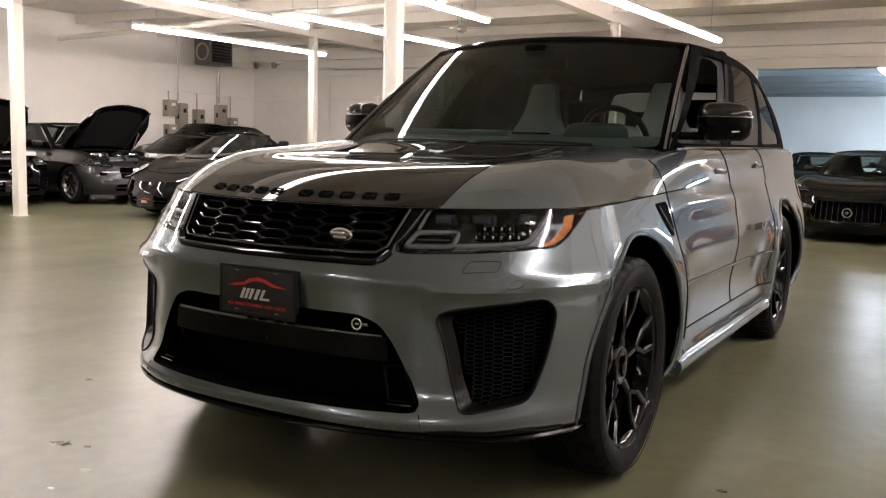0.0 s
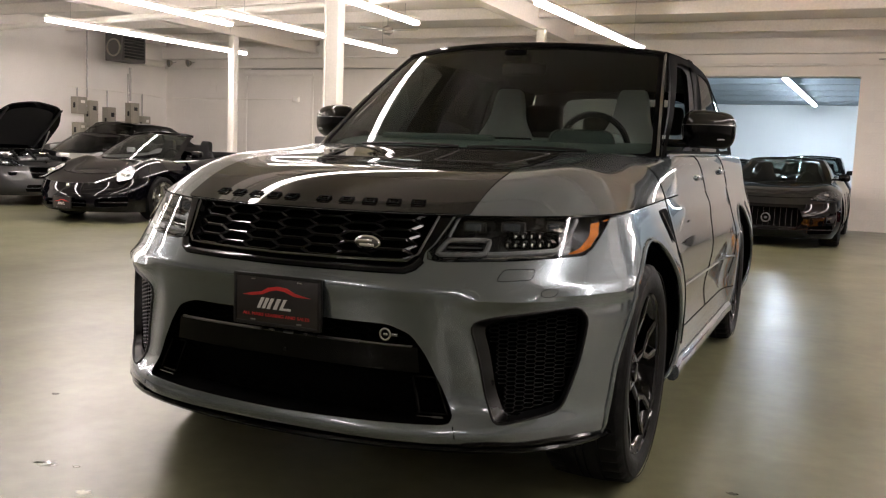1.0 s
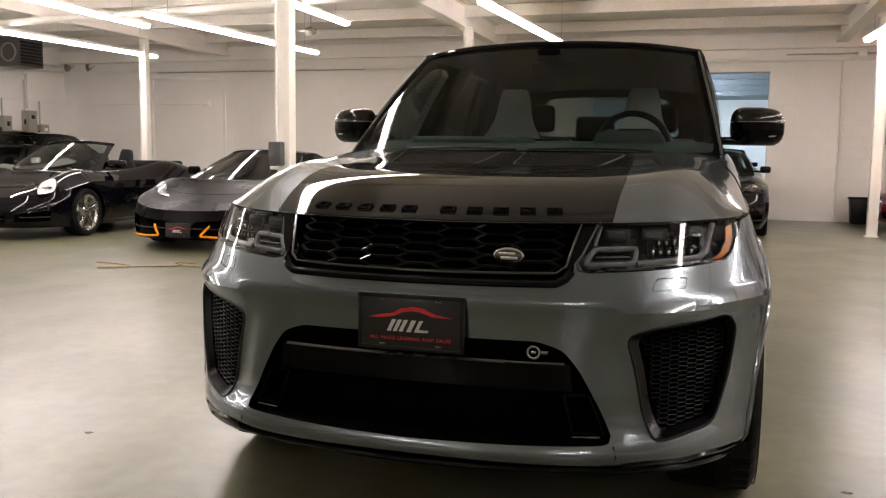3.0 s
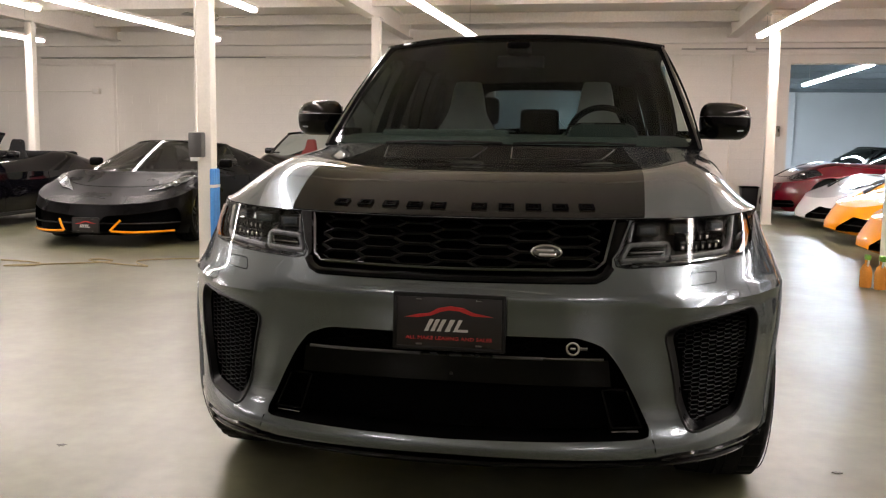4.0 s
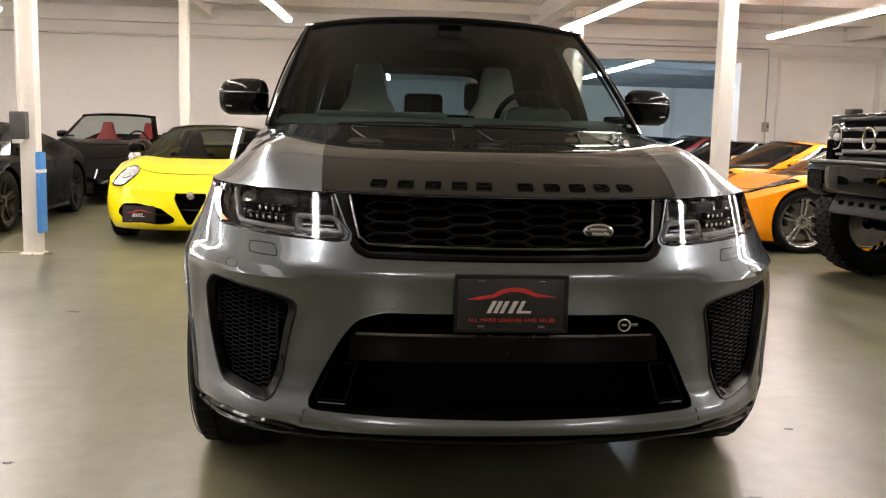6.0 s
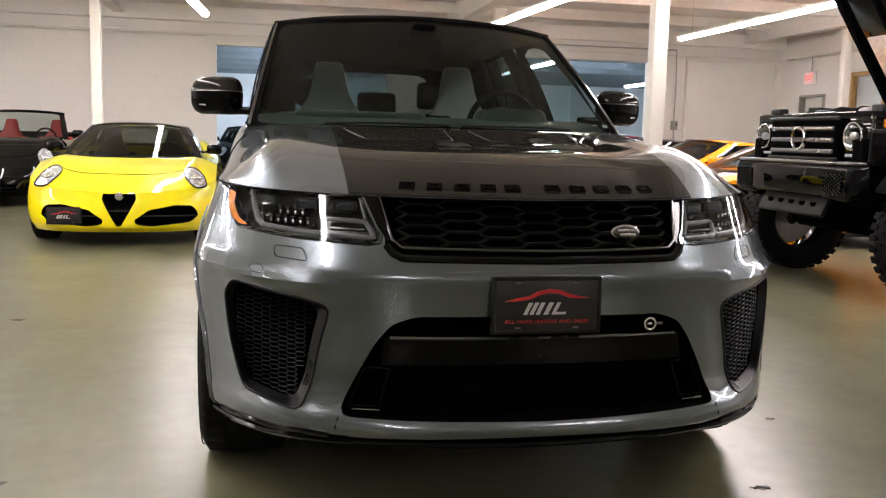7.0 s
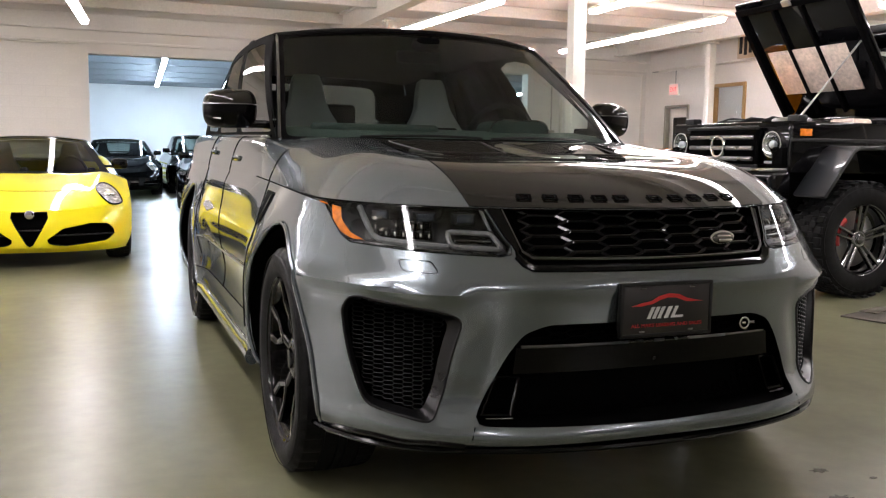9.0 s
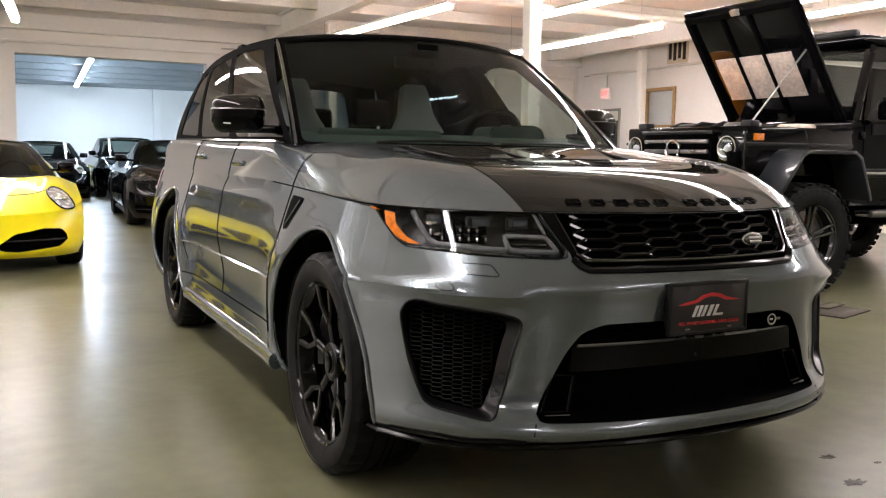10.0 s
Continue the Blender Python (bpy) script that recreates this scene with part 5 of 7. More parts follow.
        for y, z in ((2.26, 1.075), (3.16, 1.1)):
            hb = bm_box((0.02, 0.2, 0.028), (s * 0.915, y, z), 0.008, 3)
            hd = part("door_handle", hb, M_PAINT, car, "body-coloured pull handle")
            part("handle_cup", bm_sphere(1, (s * 0.898, y + 0.03, z), (0.01, 0.07, 0.03)), M_GLOSSK, hd)

    # cabin
    C = Cabin((1.37, 1.165), (0.85, 1.58, 1.165), (0.715, 2.33, 1.69), (2.14, 1.725), (0.66, 4.4, 1.64), (0.8, 4.66, 1.2), (4.52, 1.69), (4.74, 1.2), crown=0.035, bulge=0.05)
    pane = rounded([(-0.955, 0.02), (0.955, 0.02), (0.95, 0.955), (-0.95, 0.955)], 0.04)
    fr = sheet(C.wind, *mesh_uv(np.linspace(-1, 1, 81), np.linspace(0, 1, 41)), [pane])
    part("windshield_frame", fr, M_DARK, car, "gloss black pillars round the windshield")
    part("windshield", sheet(C.wind, *mesh_uv(np.linspace(-1, 1, 81), np.linspace(0, 1, 41)), only=pane, off=-0.003), M_SCREEN, car, "clear windshield")
    rp = rounded([(-0.72, 0.22), (0.72, 0.22), (0.66, 0.82), (-0.66, 0.82)], 0.1)
    part("tailgate_frame", sheet(C.rear, *mesh_uv(np.linspace(-1, 1, 51), np.linspace(0, 1, 25)), [rp]), M_GLOSSK, car, "black frame of the tailgate glass")
    part("tailgate_glass", sheet(C.rear, *mesh_uv(np.linspace(-1, 1, 51), np.linspace(0, 1, 25)), only=rp, off=0.002), M_SMOKE, car, "rear window")
    for s in (1, -1):
        f = C.flank(s)
        wins = [rounded([(0.025, 0.06), (0.045, 0.5), (0.08, 0.93), (0.335, 0.93), (0.335, 0.06)], 0.02), rounded([(0.375, 0.06), (0.375, 0.93), (0.66, 0.92), (0.66, 0.06)], 0.02), rounded([(0.69, 0.07), (0.69, 0.91), (0.87, 0.86), (0.93, 0.1)], 0.02)]
        part("side_frame", sheet(f, *mesh_uv(np.linspace(0, 1, 121), np.linspace(0, 1, 31)), wins), M_DARK, car, "black window surround")
        for i, wn in enumerate(wins):
            if s < 0 or i:  # the glass of the driver's door is wound down
                part("side_window", patch(f, wn, 0.03, -0.004 * s), M_TINT if i == 0 else M_PRIVACY, car, "lightly tinted front door glass" if i == 0 else "dark tinted side glass")
        for u in (0.352, 0.675):
            part("pillar_cover", bm_tube([Vector(f(u, v)) - Vector((s * 0.045, 0, 0)) for v in np.linspace(0.02, 0.98, 8)], 0.04, 10, flat=1.6), M_BLKLEATHER, car, "black inner pillar cover")
        part("pillar_trim", sheet(lambda u, v, f=f, s=s: Vector(f(u, v)) - Vector((s * 0.025, 0, 0)), *mesh_uv(np.linspace(0.03, 0.97, 61), np.linspace(0, 1, 21)), [rounded([(0.03, 0.06), (0.055, 0.5), (0.09, 0.9), (0.26, 0.9), (0.26, 0.06)], 0.03)] + wins[1:]), M_BLKLEATHER, car, "black inner pillar trim")
        part("belt_trim", bm_tube([f(u, 0.02) for u in np.linspace(0.03, 0.95, 30)], 0.008, 6), M_GLOSSK, car, "black belt trim")
        part("pillar_edge", bm_tube([C.wind(s * 0.985, b) for b in np.linspace(0, 1, 14)], 0.009, 8), M_PILLAR, car, "gloss black pillar edge")
    part("roof", sheet(C.roof, *mesh_uv(np.linspace(-1, 1, 61), np.linspace(0, 1, 61)), off=0.004), M_ROOF, car, "gloss black roof")
    part("header_trim", bm_tube([C.wind(a, 0.985) for a in np.linspace(-1, 1, 41)], 0.012, 8), M_ROOF, car)
    part("rear_spoiler", bm_box((1.25, 0.2, 0.035), (0, 4.55, 1.68), 0.015), M_ROOF, car, "black roof spoiler")
    for s in (1, -1):
        part("tail_lamp", patch(B.side, [(s * u, v) for u, v in rounded([(B.pR - 0.02, 0.83), (B.pR - 0.02, 0.94), (B.pR + 0.3, 0.94), (B.pR + 0.3, 0.83)], 0.02)], 0.03, 0.004), M_REDLENS, car, "red tail lamp")

    # mirrors
    for s in (1, -1):
        def shell(z0, z1):
            """A slice of the mirror's egg-like housing between two heights."""
            rows = []
            own = bmesh.new()
            for z in np.linspace(z0, z1, 9):
                k = z / 0.086
                top = max(0.0, 1 - abs(k) ** 2.6) ** 0.5
                ring = []
                for a in np.linspace(0, 2 * math.pi, 28, endpoint=False):
                    c, n_ = math.cos(a), math.sin(a)
                    px = 0.12 * math.copysign(abs(c) ** 0.7, c) * (0.62 + 0.38 * top)
                    pn = (0.095 if n_ < 0 else 0.06) * math.copysign(abs(n_) ** 0.8, n_) * (0.4 + 0.6 * top)
                    ring.append(own.verts.new((s * px, pn, z - 0.1 * max(0.0, px) * max(0.0, k))))
                rows.append(ring)
            for u, v in zip(rows, rows[1:]):
                for i in range(28):
                    own.faces.new((u[i], u[(i + 1) % 28], v[(i + 1) % 28], v[i]))
            own.faces.new(rows[0][::-1]), own.faces.new(rows[-1])
            bmesh.ops.recalc_face_normals(own, faces=own.faces)
            return own
        mp = part("mirror_cap", shell(0.022, 0.0855), M_CARBON, car, "dark woven carbon mirror cap", angle=60)
        mp.matrix_basis = pose(s * 0.985, 1.97, 1.3, 0, 0, s * 22)
        part("mirror_base", shell(-0.0855, 0.018), M_GLOSSK, mp, "black lower mirror shell", angle=60)
        part("indicator", bm_tube([(s * (0.02 + 0.07 * t), -0.086 + 0.045 * t ** 3, -0.045 + 0.006 * t) for t in np.linspace(0, 1, 10)], 0.0045, 6), M_DRL, mp, "slim clear side indicator")
        part("mirror_line", bm_tube([(s * 0.12 * math.copysign(abs(math.cos(a)) ** 0.7, math.cos(a)), -0.0955 * abs(math.sin(a)) ** 0.8, 0.02) for a in np.linspace(math.pi, 2 * math.pi, 30)], 0.0022, 6), M_SATIN, mp, "thin bright line round the mirror")
        part("mirror_glass", bm_box((0.17, 0.004, 0.12), (0, 0.06, 0.0), 0.001), M_CHROME, mp, "mirror glass")
        part("mirror_arm", bm_box((0.2, 0.07, 0.036), (-s * 0.13, 0.01, -0.066), 0.014, 3), M_GLOSSK, mp, "black mirror arm")

    # inside
    tub = bmesh.new()
    bm_box((1.64, 2.9, 0.03), (0, 3.05, 0.62), bm=tub)
    for s in (1, -1):
        bm_box((0.05, 2.9, 0.55), (s * 0.81, 3.05, 0.9), bm=tub)
    bm_box((1.64, 0.04, 0.55), (0, 4.5, 0.9), bm=tub)
    part("cabin_trim", tub, M_BLKLEATHER, car, "black cabin lining")
    part("headliner", sheet(lambda a, b: Vector(C.roof(a, b)) - Vector((0, 0, 0.03)), *mesh_uv(np.linspace(-0.97, 0.97, 21), np.linspace(0.02, 0.98, 21))), M_BLKLEATHER, car, "black headliner")
    dash = bm_prism(rounded([(1.5, 1.0), (1.5, 1.13), (1.72, 1.2), (1.98, 1.235), (2.05, 1.15), (2.02, 0.9), (1.9, 0.7), (1.5, 0.7)], 0.05), 1.6, "x", (-0.8, 0, 0))
    dash_mat = mat("teal_grey_dash", (0.14, 0.17, 0.16), 0.55, spec=0.15, var=0.1, scale=5, bump=0.2, bscale=200)
    part("dashboard", dash, dash_mat, car, "dark grey padded dashboard")
    hb = bm_prism(rounded([(-0.17, 0.0), (-0.145, 0.062), (-0.105, 0.075), (0.105, 0.075), (0.145, 0.062), (0.17, 0.0)], 0.03), 0.2, "y", (0.42, 1.86, 1.205), 0.012)
    ih = part("instrument_hood", hb, dash_mat, car, "shaped grey instrument hood")
    part("hood_rim", bm_tube([(0.42 + x, 1.862, 1.207 + z) for x, z in dense(rounded([(-0.17, 0.0), (-0.145, 0.062), (-0.105, 0.075), (0.105, 0.075), (0.145, 0.062), (0.17, 0.0)], 0.03), 0.03, False)], 0.005, 6), M_SATIN, ih, "pale rim of the instrument hood")
    part("dash_pad", bm_box((0.62, 0.05, 0.05), (-0.33, 1.86, 1.222), 0.02, 3), dash_mat, car, "padded roll along the dashboard")
    part("centre_screen", bm_box((0.26, 0.03, 0.1), (0, 1.99, 1.19), 0.01, 2), M_GLOSSK, car, "dark centre screen")
    sw = bmesh.new()
    ring = [Vector((0.165 * math.cos(a), 0, 0.165 * math.sin(a))) for a in np.linspace(0, 2 * math.pi, 40, endpoint=False)]
    bm_tube(ring, 0.016, 8, True, bm=sw)
    bm_box((0.13, 0.05, 0.12), (0, -0.02, -0.01), 0.03, 3, bm=sw)
    bm_box((0.32, 0.025, 0.035), (0, -0.01, 0.0), 0.01, bm=sw)
    bm_box((0.03, 0.025, 0.16), (0, -0.01, -0.09), 0.01, bm=sw)
    o = part("steering_wheel", sw, M_BLKLEATHER, car, "black leather steering wheel")
    o.matrix_basis = pose(0.42, 2.12, 1.215, 24, 0, 0)
    st = bm_seat(0.5, 0.62)
    o = part("front_seat", st, M_SEAT, car, "pale grey leather sport seat")
    o.matrix_basis = pose(0.39, 2.78, 0.74)
    again(o, pose(-0.39, 2.78, 0.74), car)
    o = part("rear_seat", bm_seat(0.56, 0.6, wing=False), M_SEAT, car, "pale grey leather rear seat")
    o.matrix_basis = pose(0.42, 3.72, 0.78)
    again(o, pose(-0.42, 3.72, 0.78), car)
    o = part("head_rest", bm_box((0.27, 0.09, 0.19), (0, 0, 0), 0.035, 3), M_BLKLEATHER, car, "black rear head rest")
    o.matrix_basis = pose(0.42, 3.9, 1.42)
    again(o, pose(-0.42, 3.9, 1.42), car)
    again(o, pose(0.0, 3.9, 1.34), car)
    part("cabin_mirror", bm_box((0.24, 0.03, 0.065), (0, 2.2, 1.6), 0.012, 3), M_SATINK, car, "black cabin mirror")
    part("camera_pod", bm_box((0.12, 0.12, 0.06), (0, 2.1, 1.655), 0.02, 3), M_DARK, car)
    for x0, x1 in ((0.05, 0.66), (-0.62, 0.0)):
        part("wiper", bm_tube([C.wind(x0 + (x1 - x0) * t, 0.012 + 0.012 * math.sin(t * 3)) + Vector((0, -0.01, 0.008)) for t in np.linspace(0, 1, 12)], 0.006, 6), M_SATINK, car, "black wiper")
    # underside
    part("underbody", bm_box((1.5, 3.9, 0.12), (0, 2.5, 0.33), 0.03), M_DARK, car, "black underbody tray")
    part("bulkhead", bm_box((1.1, 0.9, 0.5), (0, 0.9, 0.62), 0.03), M_DARK, car, "dark engine bay")

    wheels({"yf": 0.87, "yr": 3.79, "xf": 0.985, "xr": 0.985}, (0.394, 0.284, 0.295, "fork", 5, "road"), car, M_RIMK, M_SATINK)

    dealer_plate(car, pose(0.0, -0.004, 0.674), 0.3, 0.145)
    pl = next(o for o in car.children if o.name.startswith("number_plate"))
    lettering("small_print", "ALL MAKE LEASING AND SALES", 0.014, pl, pose(0, -0.0055, -0.046), M_REDMARK, "row of small red capitals", fit=0.245)
    part("plate_bracket", bm_box((0.3, 0.03, 0.13), (0, 0.014, 0.674), 0.006), M_SATINK, car, "black plate bracket")
    return car


build_suv()

# ---- the other cars ----
def oval(cx, cy, rx, ry, turn=0.0, k=28):
    c, s = math.cos(turn), math.sin(turn)
    return [(cx + rx * math.cos(a) * c - ry * math.sin(a) * s, cy + rx * math.cos(a) * s + ry * math.sin(a) * c) for a in np.linspace(0, 2 * math.pi, k, endpoint=False)]


def road_car(name, label, at, S, paint, group="", step=0.045):
    """A car out of a table of sizes: skin, openings, lamps, cabin, wheels."""
    car = thing(name, label, "car", group, at=at)
    B = Body(S["L"], S["W"], S["zb"], S["zs"], S["nose"], S["width"], S["deck"], S.get("D", 0.7), S.get("n", 2.3), S.get("Dr", 0.45), 3.0, S.get("Lf", 0.9), 0.12, S.get("Ls", 0.3), S.get("slope", 0.0), S.get("swell", ()), None, S.get("fk", 1.8), S.get("sk", 2.0), cap=1.1)

    def PZ(rows):
        return [(B.P(x, z), z) for x, z in rows]

    R = S["wheel"][0]
    AR = R + 0.04
    arches = [B.arch(y, AR, R, true=True) for y in (S["yf"], S["yr"])]
    opens = []
    for o in S["openings"]:
        q = PZ(dense(rounded(o, 0.02, 3), 0.05))
        opens += [q] if max(x for x, _ in o) * min(x for x, _ in o) < 0 else both(q)
    U, V = B.side_grid(step, 0.022, 0.025)
    part("body", sheet(B.side, U, V, opens + [h for a in arches for h in both(a)]), paint, car, angle=30)
    C = Cabin(*S["cabin"], crown=S.get("crown", 0.02), bulge=0.04)
    foot = [(-C.A0[0] + 0.06, C.cowl[0] + 0.25), (C.A0[0] - 0.06, C.cowl[0] + 0.25), (C.C0[0] - 0.05, C.sr[0] - 0.15), (-C.C0[0] + 0.05, C.sr[0] - 0.15)]
    bay = S.get("bay")
    lamps_top = [p for q in S["lamps"] for p in both(q)]
    U, V = B.deck_grid(44, 70)
    part("deck", sheet(B.top, U, V, [foot] + ([bay] if bay else [])), paint, car, "upper panels in the body colour", angle=30)
    for h in opens:
        o = part("intake", wall(B.side, h, (0, 0.1, 0), 0.03), M_DARK, car, "black air intake")
        a = np.asarray(h)
        if S.get("slats") and a[:, 0].min() < 0 < a[:, 0].max():
            lo, hi = a.min(0), a.max(0)
            for u in np.linspace(lo[0], hi[0], S["slats"] + 2)[1:-1]:
                q0, q1 = Vector(B.side(u, lo[1] + 0.01)), Vector(B.side(u, hi[1] - 0.01))
                part("slat", bm_tube([q0 + Vector((0, 0.01, 0)), q1 + Vector((0, 0.01, 0))], 0.003, 6), M_DKCHROME, o, "dark bright-edged upright slat")
        else:
            zz = (a[:, 1].min() + a[:, 1].max()) / 2
            us = a[:, 0]
            part("intake_bar", bm_tube([Vector(B.side(u, zz)) + Vector((0, 0.04, 0)) for u in np.linspace(us.min() + 0.03, us.max() - 0.03, 12)], 0.008, 6), M_SATINK, o)
    for h in lamps_top:
        lm = part("headlight", patch(B.top, h, 0.02, 0.004), S.get("lampin", M_LAMPIN), car, "dark headlight inside")
        cx, cy = np.mean(np.asarray(h), 0)
        q = Vector(B.top(cx, cy))
        bw = S.get("bulb", 0.05)
        part("reflector", bm_sphere(bw, q + Vector((0, 0, -0.2 * bw)), (1, 1, 0.7)), M_CHROME, lm, "chrome reflector")
        part("light_bar", bm_tube([Vector(B.top(*p)) + Vector((0, 0, 0.008)) for p in h[: len(h) // 2 + 1]], 0.006, 6), M_DRL, lm)
        part("lens", patch(B.top, h, 0.02, 0.016), M_LENS, lm, "clear lens")
        part("lens_edge", bm_tube([Vector(B.top(*p)) + Vector((0, 0, 0.006)) for p in dense(h, 0.04)], 0.008, 6, True), M_GLOSSK, lm)
    for rows, m_, nm in S.get("lines", ()):
        for s in (1, -1):
            part(nm, seam(B.side, [(s * u, v) for u, v in PZ(dense(rows, 0.05, False))], 0.014, 0.05), m_, car)
    part("hood_line", bm_tube([B.top(x, S["hoodline"] + B.edge(x)[0]) for x in np.linspace(-S["W"] * 0.36, S["W"] * 0.36, 24)], 0.004, 5), M_DARK, car, "dark shut line")
    for s in (1, -1):
        for y in (S["doors"]):
            part("door_seam", seam(B.side, [(s * B.Y(y), B.zs - 0.005), (s * B.Y(y + 0.03), B.zb + 0.08)], 0.004), M_DARK, car, "dark door shut line")
        part("sill", bm_tube([B.side(s * B.Y(y), B.zb + 0.03) for y in np.linspace(S["yf"] + AR, S["yr"] - AR, 10)], 0.03, 8), S.get("sill", M_SATINK), car, "sill")
    for y in (S["yf"], S["yr"]):
        lb = liner(B, y, AR + 0.003, S["W"] * 0.25, R, True)
        part("arch_liner", mirrored(lb), M_DARK, car)
        part("arch_liner", lb, M_DARK, car)
    # cabin
    top = S.get("top", "hard")
    pane = rounded([(-0.9, 0.05), (0.9, 0.05), (0.88, 0.93), (-0.88, 0.93)], 0.05)
    G = mesh_uv(np.linspace(-1, 1, 41), np.linspace(0, 1, 21))
    part("windshield_frame", sheet(C.wind, *G, [pane]), M_GLOSSK, car, "windshield frame")
    part("windshield", sheet(C.wind, *G, only=pane, off=-0.003), S.get("screen", M_GLASS), car, "windshield")
    if top == "hard":
        for s in (1, -1):
            f = C.flank(s)
            wins = [rounded([(0.07, 0.08), (0.16, 0.88), (0.5, 0.9), (0.52, 0.08)], 0.03)] + ([rounded([(0.56, 0.08), (0.56, 0.88), (0.82, 0.8), (0.9, 0.12)], 0.03)] if S.get("rearwin", True) else [])
            part("side_frame", sheet(f, *mesh_uv(np.linspace(0, 1, 61), np.linspace(0, 1, 17)), wins), S.get("frame", M_GLOSSK), car, "window surround and pillars")
            for wn in wins:
                part("side_window", patch(f, wn, 0.05, -0.004 * s), M_TINT, car, "tinted side glass")
        rp = rounded([(-0.84, 0.12), (0.84, 0.12), (0.8, 0.86), (-0.8, 0.86)], 0.05)
        G = mesh_uv(np.linspace(-1, 1, 31), np.linspace(0, 1, 15))
        part("rear_frame", sheet(C.rear, *G, [rp]), S.get("frame", M_GLOSSK), car)
        part("rear_glass", sheet(C.rear, *G, only=rp), M_GLASS, car, "rear glass")
        part("roof", sheet(C.roof, *mesh_uv(np.linspace(-1, 1, 31), np.linspace(0, 1, 31)), off=0.004), S.get("roof", paint), car, "roof panel")
    else:
        part("header", bm_tube([C.wind(a, 1.0) for a in np.linspace(-1, 1, 21)], 0.02, 8), M_GLOSSK, car)
        fold = bm_box((S["W"] * 0.62, 0.5, 0.12), (0, C.sr[0] + 0.05, C.sr[1] + 0.0), 0.05, 3)
        part("folded_top", fold, M_FABRIC, car, "folded black canvas top")
    tub = bm_box((C.A0[0] * 1.7, C.sr[0] - C.cowl[0] - 0.3, 0.04), (0, (C.sr[0] + C.cowl[0]) / 2, 0.35))
    bm_box((C.A0[0] * 1.8, 0.3, 0.25), (0, C.cowl[0] + 0.42, C.A0[2] - 0.12), 0.06, 2, bm=tub)
    part("cabin_trim", tub, M_BLKLEATHER, car, "dark cabin lining")
    sy = S.get("seat_y", C.A1[1] + 0.35)
    o = part("seat", bm_seat(0.5, 0.55), S.get("seat", M_BLKLEATHER), car, "sport seat")
    o.matrix_basis = pose(0.36, sy, C.A0[2] - 0.42)
    again(o, pose(-0.36, sy, C.A0[2] - 0.42), car)
    sw = bm_tube([Vector((0.36 + 0.16 * math.cos(a), C.A0[1] + 0.35, C.A0[2] + 0.0 + 0.16 * math.sin(a))) for a in np.linspace(0, 2 * math.pi, 24, endpoint=False)], 0.014, 6, True)
    part("steering_wheel", sw, M_BLKLEATHER, car)
    # mirrors
    for s in (1, -1):
        mb = bm_box((0.17, 0.1, 0.11), (0, 0, 0), 0.035, 3)
        mp = part("mirror", mb, S.get("mirror", paint), car, "door mirror")
        mp.matrix_basis = pose(s * (S["W"] / 2 - 0.07), C.A0[1] + 0.32, C.A0[2] + 0.09)
        part("mirror_arm", bm_box((0.14, 0.04, 0.03), (-s * 0.12, 0.0, -0.03), 0.01), M_GLOSSK, mp)
    part("underbody", bm_box((S["W"] * 0.7, S["L"] * 0.82, 0.08), (0, S["L"] / 2, S["zb"] + 0.05), 0.02), M_DARK, car)
    wheels({"yf": S["yf"], "yr": S["yr"], "xf": S["W"] / 2 - 0.03, "xr": S["W"] / 2 - 0.02}, S["wheel"], car, S["rim"], S.get("caliper", M_SATINK))
    if "plate" in S:
        x, z, d = S["plate"]
        q = B.side(B.P(x, z), z)
        dealer_plate(car, pose(q[0], q[1] - d, z), 0.3, 0.15)
    if "badge" in S:
        z, r, m_ = S["badge"]
        q = B.side(0, z) if z < B.zs else B.top(0, B.edge(0)[0] + 0.06)
        if r > 0.055:
            bd = part("badge", bm_revolve([(r * 0.82, -0.012), (r, -0.008), (r, 0.012), (r * 0.82, 0.012)], 32, "y", closed=True), m_, car, "large ring badge in the grille")
            bd.matrix_basis = pose(0, q[1] - 0.008, q[2])
            part("badge_field", bm_cyl(r * 0.3, r * 0.3, (0, -0.006, 0), (0, 0.006, 0), 20), m_, bd)
        else:
            part("badge", bm_sphere(r, (0, q[1] - 0.002, q[2]), (1, 0.16, 1)), m_, car, "small round badge")
    return car, B, C


